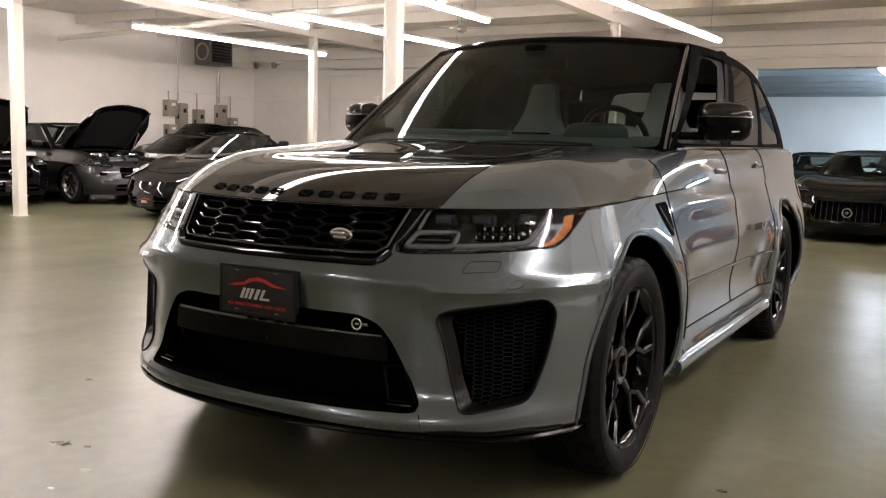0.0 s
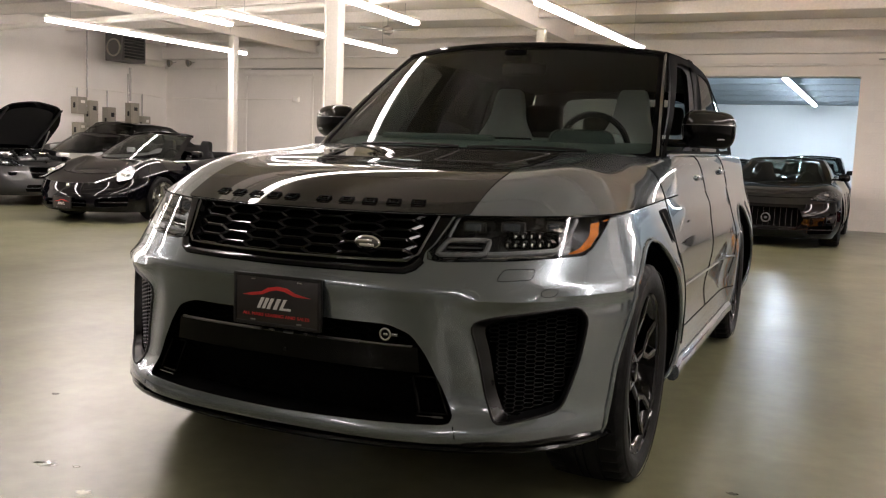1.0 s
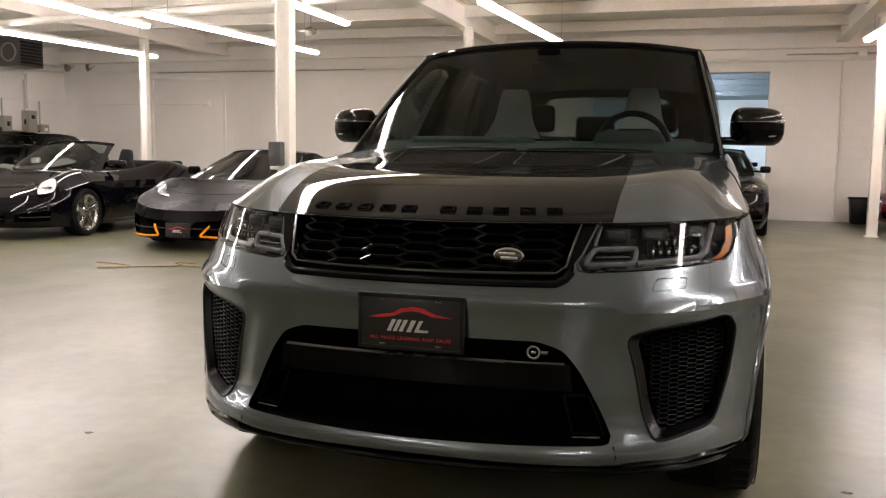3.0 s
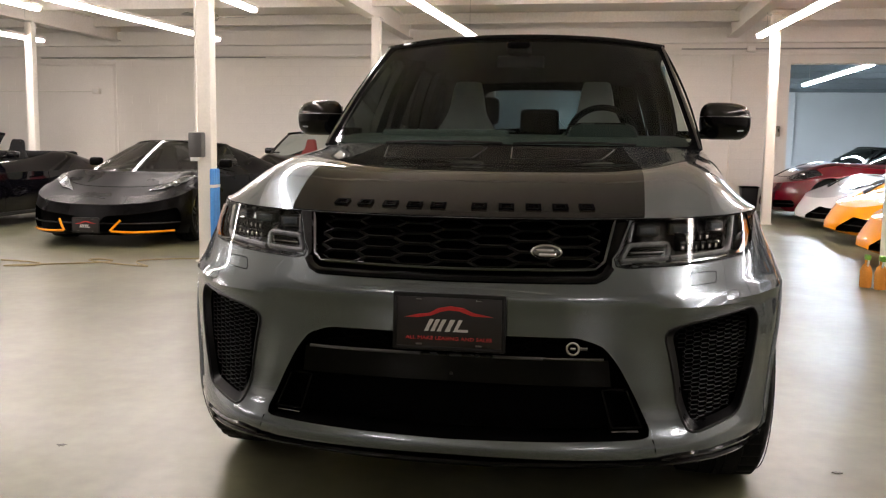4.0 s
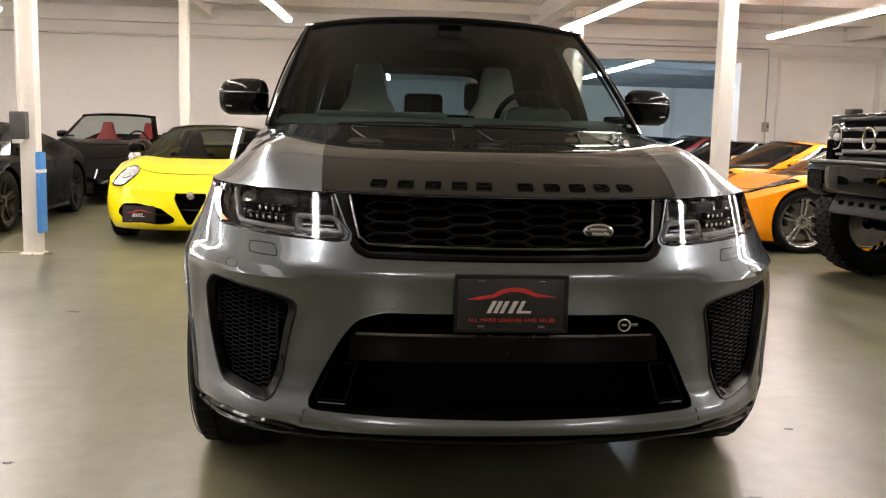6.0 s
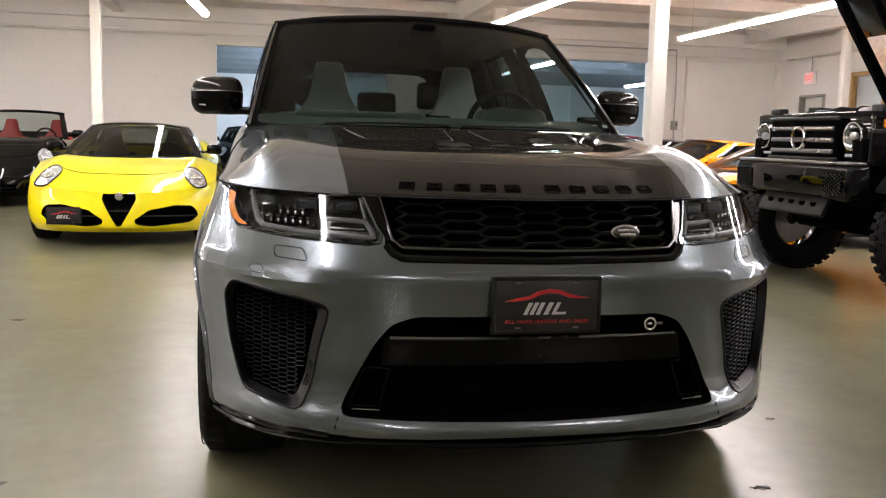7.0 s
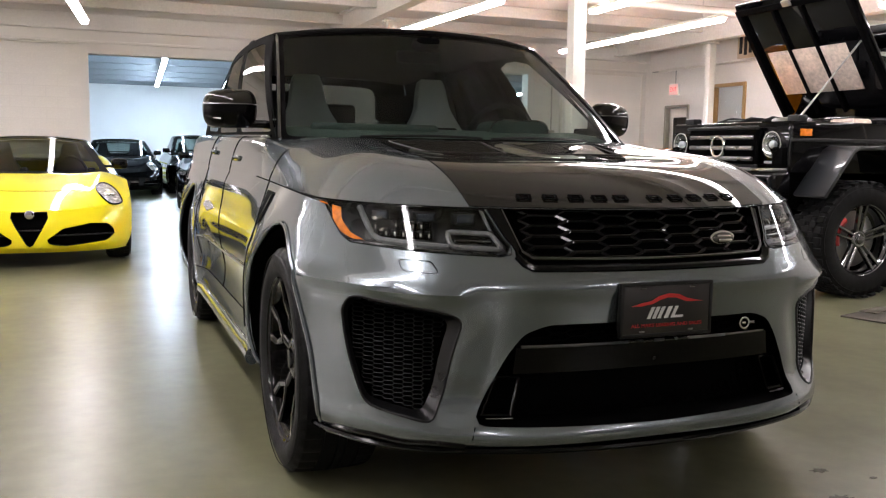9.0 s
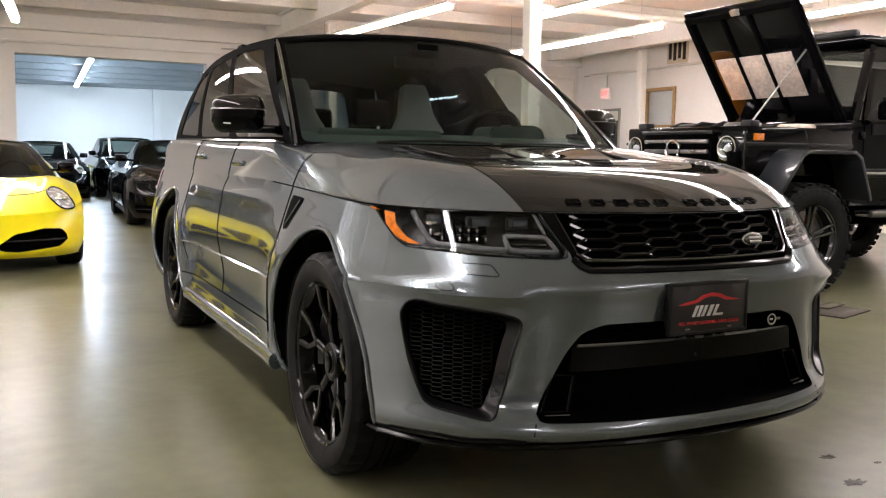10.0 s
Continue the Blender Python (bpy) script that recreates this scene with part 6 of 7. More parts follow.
MIDENGINE = dict(slope=0.25, L=3.99, W=1.86, zb=0.14, zs=0.5, D=0.62, n=2.5,
            nose=[(0.14, 0.07), (0.18, 0.01), (0.26, 0.0), (0.4, 0.03), (0.5, 0.1)], width=[(0.14, 0.86), (0.25, 0.915), (0.4, 0.925), (0.5, 0.9)],
            deck=[(0, 0.12), (0.6, 0.1), (1.15, 0.06), (2.0, 0.085), (3.0, 0.19), (3.99, 0.15)], Lf=0.8, Ls=0.35, swell=[(0.68, 0.75, 0.16, 0.45, 0.05), (0.74, 3.1, 0.2, 0.55, 0.08)],
            openings=[[(-0.18, 0.49), (0.18, 0.49), (0.02, 0.2), (-0.02, 0.2)], [(0.13, 0.255), (0.28, 0.36), (0.52, 0.395), (0.68, 0.38), (0.745, 0.31), (0.66, 0.235), (0.3, 0.2), (0.17, 0.215)]],
            lamps=[oval(0.7, 0.43, 0.1, 0.18, 0.35)], lampin=M_LAMPPALE, bulb=0.06, wheel=(0.312, 0.23, 0.23, "five", 5, "road"), rim=M_DKGREY, yf=0.8, yr=3.18,
            cabin=((1.08, 0.82), (0.74, 1.34, 0.84), (0.52, 2.02, 1.17), (1.86, 1.215), (0.47, 2.62, 1.15), (0.68, 3.3, 0.92), (2.72, 1.18), (3.42, 0.93)), roof=M_BLACKP, screen=M_SMOKE,
            hoodline=0.36, doors=(1.35, 2.3), plate=(-0.5, 0.3, 0.02), badge=(0.47, 0.04, M_CHROME), mirror=M_BLACKP, rearwin=True)
WEDGE = dict(slope=0.3, L=4.35, W=1.92, zb=0.13, zs=0.42, D=0.75, n=2.6,
             nose=[(0.13, 0.1), (0.16, 0.01), (0.22, 0.0), (0.32, 0.06), (0.42, 0.16)], width=[(0.13, 0.9), (0.25, 0.95), (0.35, 0.955), (0.42, 0.93)],
             deck=[(0, 0.03), (0.6, 0.04), (1.2, 0.06), (2.0, 0.07), (3.2, 0.17), (4.35, 0.13)], Lf=1.15, fk=1.5, Ls=0.3, swell=[(0.74, 0.98, 0.18, 0.4, 0.035), (0.76, 3.4, 0.2, 0.5, 0.07)],
             openings=[[(0.22, 0.18), (0.34, 0.335), (0.86, 0.35), (0.885, 0.3), (0.84, 0.18)]],
             lamps=[[(0.47, 0.56), (0.62, 0.6), (0.8, 0.8), (0.86, 1.02), (0.78, 0.98), (0.62, 0.74)]], bulb=0.035,
             wheel=(0.335, 0.25, 0.27, "twin", 5, "road"), rim=M_SATINK, yf=0.98, yr=3.54,
             cabin=((1.2, 0.79), (0.76, 1.55, 0.82), (0.54, 2.3, 1.15), (2.02, 1.195), (0.52, 2.95, 1.13), (0.72, 3.75, 0.93), (2.95, 1.165), (3.85, 0.94)),
             hoodline=0.5, doors=(1.5, 2.6), rearwin=True)
COUPE = dict(slope=0.2, L=4.45, W=1.85, zb=0.15, zs=0.52, D=0.85, n=2.2,
             nose=[(0.15, 0.08), (0.2, 0.01), (0.32, 0.0), (0.42, 0.03), (0.52, 0.1)], width=[(0.15, 0.84), (0.3, 0.905), (0.42, 0.915), (0.52, 0.895)],
             deck=[(0, 0.1), (0.6, 0.13), (1.25, 0.13), (2.0, 0.16), (3.2, 0.22), (4.45, 0.12)], Lf=0.9, Ls=0.32, swell=[(0.66, 0.8, 0.17, 0.6, 0.06), (0.72, 3.4, 0.2, 0.6, 0.08)],
             openings=[[(-0.35, 0.22), (-0.35, 0.32), (0.35, 0.32), (0.35, 0.22)], [(0.45, 0.22), (0.45, 0.34), (0.78, 0.36), (0.76, 0.24)]],
             lamps=[oval(0.66, 0.47, 0.11, 0.19, 0.3)], lampin=M_LAMPPALE, bulb=0.07, wheel=(0.325, 0.24, 0.24, "five", 5, "road"), rim=M_ALLOY, yf=1.0, yr=3.36,
             cabin=((1.25, 0.86), (0.76, 1.5, 0.88), (0.57, 2.1, 1.25), (1.98, 1.29), (0.54, 2.95, 1.2), (0.7, 3.6, 0.94), (3.0, 1.22), (3.75, 0.95)),
             hoodline=0.3, doors=(1.5, 2.6), plate=(0.0, 0.27, 0.02), badge=(0.49, 0.03, M_CHROME))
GT = dict(slope=0.15, L=4.55, W=1.94, zb=0.14, zs=0.6, D=0.72, n=2.6,
          nose=[(0.14, 0.06), (0.2, 0.0), (0.35, 0.0), (0.5, 0.02), (0.6, 0.08)], width=[(0.14, 0.88), (0.3, 0.955), (0.45, 0.965), (0.6, 0.93)],
          deck=[(0, 0.12), (0.6, 0.13), (1.6, 0.115), (2.4, 0.135), (3.4, 0.195), (4.55, 0.135)], Lf=0.7, Ls=0.3, swell=[(0.74, 0.9, 0.2, 0.5, 0.03), (0.76, 3.6, 0.2, 0.6, 0.08)],
          openings=[[(-0.42, 0.3), (-0.5, 0.4), (-0.42, 0.56), (0.42, 0.56), (0.5, 0.4), (0.42, 0.3)], [(0.55, 0.2), (0.55, 0.32), (0.86, 0.34), (0.86, 0.22)]], slats=12,
          lamps=[[(0.56, 0.3), (0.72, 0.33), (0.86, 0.52), (0.88, 0.8), (0.78, 0.72), (0.62, 0.46)]], bulb=0.045, wheel=(0.345, 0.26, 0.27, "twin", 5, "road"), rim=M_SATINK, yf=0.95, yr=3.58,
          cabin=((1.62, 0.87), (0.74, 1.9, 0.9), (0.56, 2.5, 1.25), (2.36, 1.29), (0.52, 3.2, 1.2), (0.7, 3.95, 1.0), (3.2, 1.23), (4.05, 1.0)),
          hoodline=0.2, doors=(1.9, 2.9), badge=(0.42, 0.065, M_SATIN), rearwin=True)
SEDAN = dict(slope=0.06, L=4.6, W=1.8, zb=0.18, zs=0.66, D=0.62, n=2.6,
             nose=[(0.18, 0.06), (0.24, 0.0), (0.4, 0.0), (0.55, 0.04), (0.66, 0.1)], width=[(0.18, 0.82), (0.3, 0.88), (0.5, 0.895), (0.66, 0.87)],
             deck=[(0, 0.1), (0.6, 0.17), (1.3, 0.2), (2.4, 0.22), (3.6, 0.26), (4.6, 0.24)], Lf=0.5, Ls=0.22, swell=[(0.7, 0.85, 0.15, 0.5, 0.03)],
             openings=[[(-0.36, 0.46), (-0.38, 0.64), (0.38, 0.64), (0.36, 0.46)], [(-0.5, 0.24), (-0.45, 0.36), (0.45, 0.36), (0.5, 0.24)]],
             lamps=[[(0.46, 0.13), (0.62, 0.17), (0.8, 0.33), (0.84, 0.52), (0.72, 0.48), (0.5, 0.32)]], bulb=0.06, wheel=(0.325, 0.235, 0.23, "five", 5, "road"), rim=M_ALLOY, yf=0.82, yr=3.58,
             cabin=((1.32, 0.93), (0.74, 1.55, 0.94), (0.58, 2.2, 1.38), (2.05, 1.42), (0.56, 3.2, 1.36), (0.7, 3.85, 1.0), (3.25, 1.39), (3.95, 1.0)),
             hoodline=0.15, doors=(1.5, 2.5), plate=(0.0, 0.33, 0.03), badge=(0.56, 0.05, M_CHROME))

road_car("sports_car", "bright yellow mid-engined sports coupe with black roof", pose(-2.14, 6.62, 0, 0, 0, 1.5), MIDENGINE, M_YELLOW)
wedge_car, GB, GC = road_car("sports_car", "matte charcoal wedge supercar with orange trim strips", pose(-5.12, 6.55, 0, 0, 0, 2), dict(WEDGE, screen=M_TINT, frame=M_MATTEK, openings=[[(0.06, 0.17), (0.17, 0.335), (0.86, 0.36), (0.9, 0.3), (0.86, 0.17)]], roof=M_MATTEK, plate=(0.0, 0.25, 0.03), lines=[([(0.28, 0.185), (0.5, 0.172), (0.84, 0.176)], M_ORANGE, "orange_lip"), ([(0.27, 0.19), (0.36, 0.3)], M_ORANGE, "orange_fin")], rearwin=False), M_MATTEK)
road_car("convertible", "glossy navy-black open convertible with silver five-spoke wheels", pose(-8.2, 6.75, 0, 0, 0, 3), dict(COUPE, top="open", seat=M_BLKLEATHER), M_NAVY)
road_car("convertible", "dark grey open convertible with red leather seats", pose(-4.55, 11.15, 0, 0, 0, 0), dict(COUPE, top="open", seat=M_REDLEATHER, W=1.85, cabin=((1.25, 0.95), (0.78, 1.5, 0.96), (0.6, 2.1, 1.36), (1.98, 1.39), (0.54, 2.95, 1.2), (0.7, 3.6, 1.0), (3.0, 1.22), (3.75, 1.0)), deck=[(0, 0.14), (0.6, 0.2), (1.25, 0.23), (2.0, 0.24), (3.2, 0.28), (4.45, 0.18)]), M_BLACKP)
WEDGE_ORANGE = dict(WEDGE, openings=[[(0.2, 0.17), (0.5, 0.34), (0.86, 0.3), (0.84, 0.18)]], rim=M_ALLOY, wheel=(0.335, 0.26, 0.25, "twin", 5, "road"), caliper=M_SATINK, frame=M_ORANGE, rearwin=True, yf=1.08)
road_car("sports_car", "glossy orange wedge supercar with silver twin-spoke wheels", pose(3.2, 7.52, 0, 0, 0, -92), WEDGE_ORANGE, M_ORANGE, "wedge supercars in a row")
road_car("sports_car", "glossy orange wedge supercar parked in a row", pose(3.45, 9.85, 0, 0, 0, -88), WEDGE_ORANGE, M_ORANGE, "wedge supercars in a row")
road_car("sports_car", "white wedge supercar with black roof", pose(3.55, 12.05, 0, 0, 0, -86), dict(WEDGE_ORANGE, frame=M_BLACKP, roof=M_BLACKP), M_WHITEP, "wedge supercars in a row")
road_car("sports_car", "dark red glossy coupe with black roof", pose(3.4, 14.35, 0, 0, 0, -90), dict(GT, frame=M_MAROON, slats=0, deck=[(0, 0.16), (0.6, 0.2), (1.6, 0.2), (2.4, 0.2), (3.4, 0.24), (4.55, 0.18)]), M_MAROON)
road_car("sports_car", "black grand touring coupe with bright slatted grille", pose(0.62, 11.0, 0, 0, 0, -2), GT, M_BLACKP)
road_car("sports_car", "black coupe in the far hall", pose(-1.05, 18.6, 0, 0, 0, 0), dict(COUPE, badge=(0.4, 0.05, M_CHROME)), M_BLACKP)
road_car("sedan", "black sedan in the far hall", pose(0.9, 19.4, 0, 0, 0, 0), SEDAN, M_BLACKP)
road_car("sports_car", "dark coupe in the far hall behind the opening", pose(4.4, 18.2, 0, 0, 0, -75), COUPE, M_BLACKP)
road_car("sedan", "silver coupe parked among black cars", pose(-11.95, 9.6, 0, 0, 0, 14), dict(COUPE, screen=M_LENS, badge=(0.49, 0.03, M_DKCHROME)), M_SILVER)
road_car("sedan", "black crossover with high roof", pose(-13.3, 11.0, 0, 0, 0, 4), dict(SEDAN, cabin=((1.25, 1.0), (0.76, 1.5, 1.02), (0.6, 2.1, 1.5), (1.95, 1.55), (0.58, 3.3, 1.48), (0.74, 4.1, 1.05), (3.4, 1.52), (4.2, 1.06)), deck=[(0, 0.14), (0.6, 0.26), (1.3, 0.34), (2.4, 0.36), (3.6, 0.4), (4.6, 0.38)]), M_BLACKP)


def open_hood(car, B, y0, y1, lift, w, paint):
    """A hood raised on its rear hinge, with a ribbed dark underside, and an engine in the bay."""
    ln = y1 - y0
    edge = rounded([(-w, 0), (w, 0), (w * 0.98, -ln * 0.6), (w * 0.72, -ln * 0.97), (0, -ln * 1.03), (-w * 0.72, -ln * 0.97), (-w * 0.98, -ln * 0.6)], 0.12, 5)
    def bow(x, y):
        return (x, y, 0.07 * (1 - (x / w) ** 2) * (0.4 - y / ln) - 0.1 * max(0, -y / ln - 0.6) ** 1.5)
    pan = patch(bow, edge, 0.06, 0.0)
    join(pan, patch(lambda x, y: (bow(x, y)[0], bow(x, y)[1], bow(x, y)[2] - 0.025), edge, 0.06, 0.0))
    join(pan, wall(bow, edge, (0, 0, -0.025), cap=False))
    h = part("raised_hood", pan, paint, car, "raised hood showing its dark underside")
    h.matrix_basis = Matrix.Translation((0, y1, B.top(0, y1)[2] + 0.02)) @ Euler((radians(-lift), 0, 0)).to_matrix().to_4x4()
    part("hood_liner", patch(lambda x, y: (x, y, bow(x, y)[2] - 0.034), [(u * 0.8, v * 0.82 - 0.09) for u, v in edge], 0.06, 0.0), M_FABRIC, h, "black felt liner")
    for s in (1, -1):
        part("hood_rib", bm_box((0.05, (y1 - y0) * 0.9, 0.02), (s * w * 0.72, -(y1 - y0) * 0.5, -0.02), 0.006), M_SATINK, h)
    part("engine", bm_box((0.6, 0.5, 0.2), (0, (y0 + y1) / 2, B.zs + 0.05), 0.04, 2), M_ENGINE, car, "dark engine with covers")
    part("air_box", bm_box((0.3, 0.35, 0.14), (0.45, (y0 + y1) / 2, B.zs + 0.1), 0.03, 2), M_SATINK, car)
    # bright pieces stand for engine clutter and for white glints under the hood
    for k, (x, y, m_) in enumerate(((-0.45, 0.3, M_SATIN), (-0.3, 0.75, M_ALLOY), (0.15, 0.3, M_CHROME), (0.3, 0.8, M_SATIN), (-0.05, 0.85, M_ALLOY), (0.5, 0.22, M_WHITEMARK))):
        part("engine_cover", bm_box((0.2, 0.14, 0.07), (x, y0 + y * (y1 - y0), B.zs + 0.17 + 0.015 * (k % 3)), 0.025, 2), m_, car)
    for k in range(3):
        part("hose", bm_tube([(-0.5 + 0.35 * k, y0 + 0.1, B.zs + 0.12), (-0.4 + 0.3 * k, y0 + 0.35, B.zs + 0.24), (-0.2 + 0.2 * k, y0 + 0.7, B.zs + 0.2)], 0.022, 8), M_RUBBER, car)
    part("bay_floor", bm_box((w * 1.9, (y1 - y0), 0.05), (0, (y0 + y1) / 2, B.zs - 0.12)), M_DARK, car)
    part("strut", bm_cyl(0.01, 0.01, (w * 0.8, y1 - 0.15, B.zs + 0.15), (w * 0.78, y1 - 0.45, B.zs + 0.6), 8), M_STEEL, car)


for at, pt, lab in ((pose(-10.6, 8.75, 0, 0, 0, 85), M_GRAPHITE, "graphite sedan of older shape with its hood raised"), (pose(-11.35, 6.8, 0, 0, 0, 85), M_BLACKP, "black sedan with its hood raised")):
    bay = [(-0.6, 0.3), (0.6, 0.3), (0.66, 1.25), (-0.66, 1.25)]
    c, B_, C_ = road_car("sedan", lab, at, dict(SEDAN, bay=bay), pt, "sedans with raised hoods")
    open_hood(c, B_, 0.14, 1.28, 40, 0.72, M_BLACKP)


# ---- the black off-roader with its hood up ----
def build_offroader():
    car = thing("off_roader", "tall black boxy off-roader with its hood raised", "car", at=pose(3.48, 4.28, 0, 0, 0, -90))
    W = 0.78
    P_ = M_BLACKP
    # body tub, fenders, cabin
    lo = bm_prism(rounded([(1.45, 0.72), (1.45, 1.5), (4.55, 1.5), (4.55, 0.72)], 0.03), 2 * W, "x", (-W, 0, 0), 0.012)
    part("body", lo, P_, car, "glossy black slab-sided body")
    for s in (1, -1):
        fen = bm_box((0.2, 1.3, 0.42), (s * (W - 0.1), 0.82, 1.2), 0.02)
        part("fender", fen, P_, car, "black front fender")
        part("inner_fender", bm_box((0.12, 0.3, 0.5), (s * (W - 0.1), 0.26, 0.95), 0.01), M_DARK, car, "black inner fender")
        part("fender_line", bm_box((0.02, 1.3, 0.03), (s * (W + 0.006), 0.8, 1.26), 0.006), M_SATINK, car)
        fl = bmesh.new()
        prof = [(0.24, 0.82), (0.5, 1.17), (0.56, 1.2), (1.12, 1.2), (1.2, 1.15), (1.34, 0.8)]
        for a, b in zip(prof, prof[1:]):
            mid = ((a[0] + b[0]) / 2, (a[1] + b[1]) / 2)
            ln = math.hypot(b[0] - a[0], b[1] - a[1])
            bm_box((0.34, ln + 0.03, 0.035), (s * (W + 0.15), mid[0], mid[1]), 0.012, m=Euler((math.atan2(b[1] - a[1], b[0] - a[0]), 0, 0)).to_matrix().to_4x4(), bm=fl)
        part("arch_flare", fl, M_DKGREY, car, "wide black wheel arch flare")
        fl2 = bmesh.new()
        for a, b in zip(prof, prof[1:]):
            mid = ((a[0] + b[0]) / 2 + 2.88, (a[1] + b[1]) / 2)
            ln = math.hypot(b[0] - a[0], b[1] - a[1])
            bm_box((0.34, ln + 0.03, 0.035), (s * (W + 0.15), mid[0], mid[1]), 0.012, m=Euler((math.atan2(b[1] - a[1], b[0] - a[0]), 0, 0)).to_matrix().to_4x4(), bm=fl2)
        part("arch_flare", fl2, M_DKGREY, car, "wide black wheel arch flare")
        part("turn_lamp", bm_box((0.13, 0.1, 0.055), (s * (W - 0.1), 0.3, 1.435), 0.012), M_SATINK, car)
        part("side_marker", bm_box((0.012, 0.12, 0.06), (s * (W + 0.006), 0.3, 1.32), 0.004), M_AMBER, car, "amber side marker")
        part("door_strip", bm_box((0.03, 2.4, 0.08), (s * (W + 0.012), 2.7, 1.02), 0.01), M_SATINK, car, "black rub strip with bright insert")
        part("strip_insert", bm_box((0.008, 2.3, 0.025), (s * (W + 0.03), 2.7, 1.02), 0.003), M_CHROME, car)
        part("door_seam", bm_box((0.006, 0.012, 0.7), (s * (W + 0.001), 1.6, 1.12)), M_DARK, car)
        part("door_seam", bm_box((0.006, 0.012, 0.7), (s * (W + 0.001), 2.6, 1.12)), M_DARK, car)
        part("door_hinge", bm_box((0.04, 0.05, 0.07), (s * (W + 0.012), 1.56, 1.36), 0.01), P_, car)
        mp = part("mirror", bm_box((0.2, 0.1, 0.2), (s * (W + 0.15), 1.72, 1.6), 0.04, 3), P_, car, "black door mirror")
        part("running_board", bm_box((0.2, 1.5, 0.06), (s * (W + 0.12), 2.25, 0.66), 0.02), M_SATIN, car, "steel running board")
    zt = 2.24
    for s in (1, -1):
        for y0, y1 in ((1.5, 1.78), (2.58, 2.58), (3.5, 3.5), (4.5, 4.45)):
            part("pillar", bm_tube([(s * (W - 0.04), y0, 1.48), (s * (W - 0.12), y1, zt - 0.06)], 0.045, 6), P_, car, "black upright pillar")
    rf = bm_box((2 * W - 0.2, 2.85, 0.09), (0, 3.1, zt), 0.035, 3)
    part("roof", rf, P_, car, "flat black roof")
    part("roof_lamp", bm_box((1.1, 0.08, 0.07), (0, 1.72, zt + 0.07), 0.02), M_SATINK, car, "roof light bar")
    ws = bmesh.new()
    vs = [ws.verts.new(v) for v in ((-W + 0.07, 1.5, 1.5), (W - 0.07, 1.5, 1.5), (W - 0.15, 1.77, zt - 0.05), (-W + 0.15, 1.77, zt - 0.05))]
    ws.faces.new(vs)
    part("windshield", ws, M_GLASS, car, "upright flat windshield")
    for s in (1, -1):
        for a, b in ((1.62, 2.54), (2.62, 3.46), (3.54, 4.42)):
            sg = bmesh.new()
            vs = [sg.verts.new(v) for v in ((s * (W - 0.03), a, 1.5), (s * (W - 0.03), b, 1.5), (s * (W - 0.11), b, zt - 0.06), (s * (W - 0.11), max(a, 1.8), zt - 0.06))]
            sg.faces.new(vs)
            part("side_window", sg, M_TINT, car, "tinted flat side window")
    part("cabin_trim", bm_box((1.6, 2.6, 0.1), (0, 3.0, 1.42)), M_BLKLEATHER, car)
    o = part("seat", bm_seat(0.5, 0.6, wing=False), M_BLKLEATHER, car, "black seat")
    o.matrix_basis = pose(0.38, 2.4, 1.2)
    again(o, pose(-0.38, 2.4, 1.2), car)
    # nose: grille, lamps, bumper
    g = part("grille", bm_box((0.9, 0.06, 0.3), (0, 0.12, 1.2), 0.02), M_DARK, car, "black grille with bright bars")
    for z in (1.1, 1.19, 1.28):
        part("grille_bar", bm_box((0.84, 0.03, 0.035), (0, 0.082, z), 0.01), M_SATIN, g, "bright horizontal bar")
    rg = bm_revolve([(0.078, -0.01), (0.088, -0.013), (0.098, -0.008), (0.098, 0.012), (0.078, 0.012)], 32, "y", closed=True)
    bmesh.ops.translate(rg, verts=rg.verts, vec=(0, 0.06, 1.2))
    rb = part("ring_emblem", rg, M_CHROME, g, "round silver ring emblem")
    for z in (1.04, 1.36):
        part("grille_rim", bm_box((0.94, 0.03, 0.03), (0, 0.09, z), 0.01), M_SATINK, g)
    part("front_panel", bm_box((2 * W - 0.02, 0.1, 0.42), (0, 0.2, 1.2), 0.02), P_, car, "black front panel")
    for s in (1, -1):
        hs = bm_revolve([(0.0, 0.03), (0.06, 0.02), (0.085, 0.0), (0.1, -0.03), (0.108, -0.03), (0.108, 0.03)], 28, "y")
        bmesh.ops.translate(hs, verts=hs.verts, vec=(s * 0.61, 0.14, 1.22))
        hl = part("headlight", hs, M_CHROME, car, "round headlight with chrome bowl")
        part("bulb", bm_sphere(0.035, (s * 0.61, 0.13, 1.22)), M_DRL, hl)
        part("lens", bm_sphere(0.1, (s * 0.61, 0.125, 1.22), (1, 0.25, 1)), M_LENS, hl)
        part("lamp_panel", bm_box((0.32, 0.03, 0.32), (s * 0.61, 0.17, 1.2), 0.01), M_SATINK, car)
        part("day_lamp", bm_box((0.2, 0.02, 0.022), (s * 0.61, 0.14, 1.075), 0.005), M_DRL, car, "row of small day lamps")
        part("fog_surround", bm_box((0.34, 0.1, 0.26), (s * 0.62, 0.02, 0.86), 0.05, 3), M_GLOSSK, car, "black bumper corner with mesh")
        part("fog_mesh", comb([(-0.12, -0.08), (0.12, -0.08), (0.12, 0.08), (-0.12, 0.08)], 0.026, 0.03, 0.004, lambda u, v, s=s: (s * 0.62 + u, -0.036, 0.86 + v), 4), M_SATINK, car, "grey mesh")
    part("bumper", bm_box((1.6, 0.2, 0.26), (0, 0.07, 0.88), 0.04, 3), P_, car, "black front bumper")
    part("bumper_top", bm_box((1.58, 0.16, 0.025), (0, 0.05, 1.015), 0.01), M_SATIN, car, "bright bumper top line")
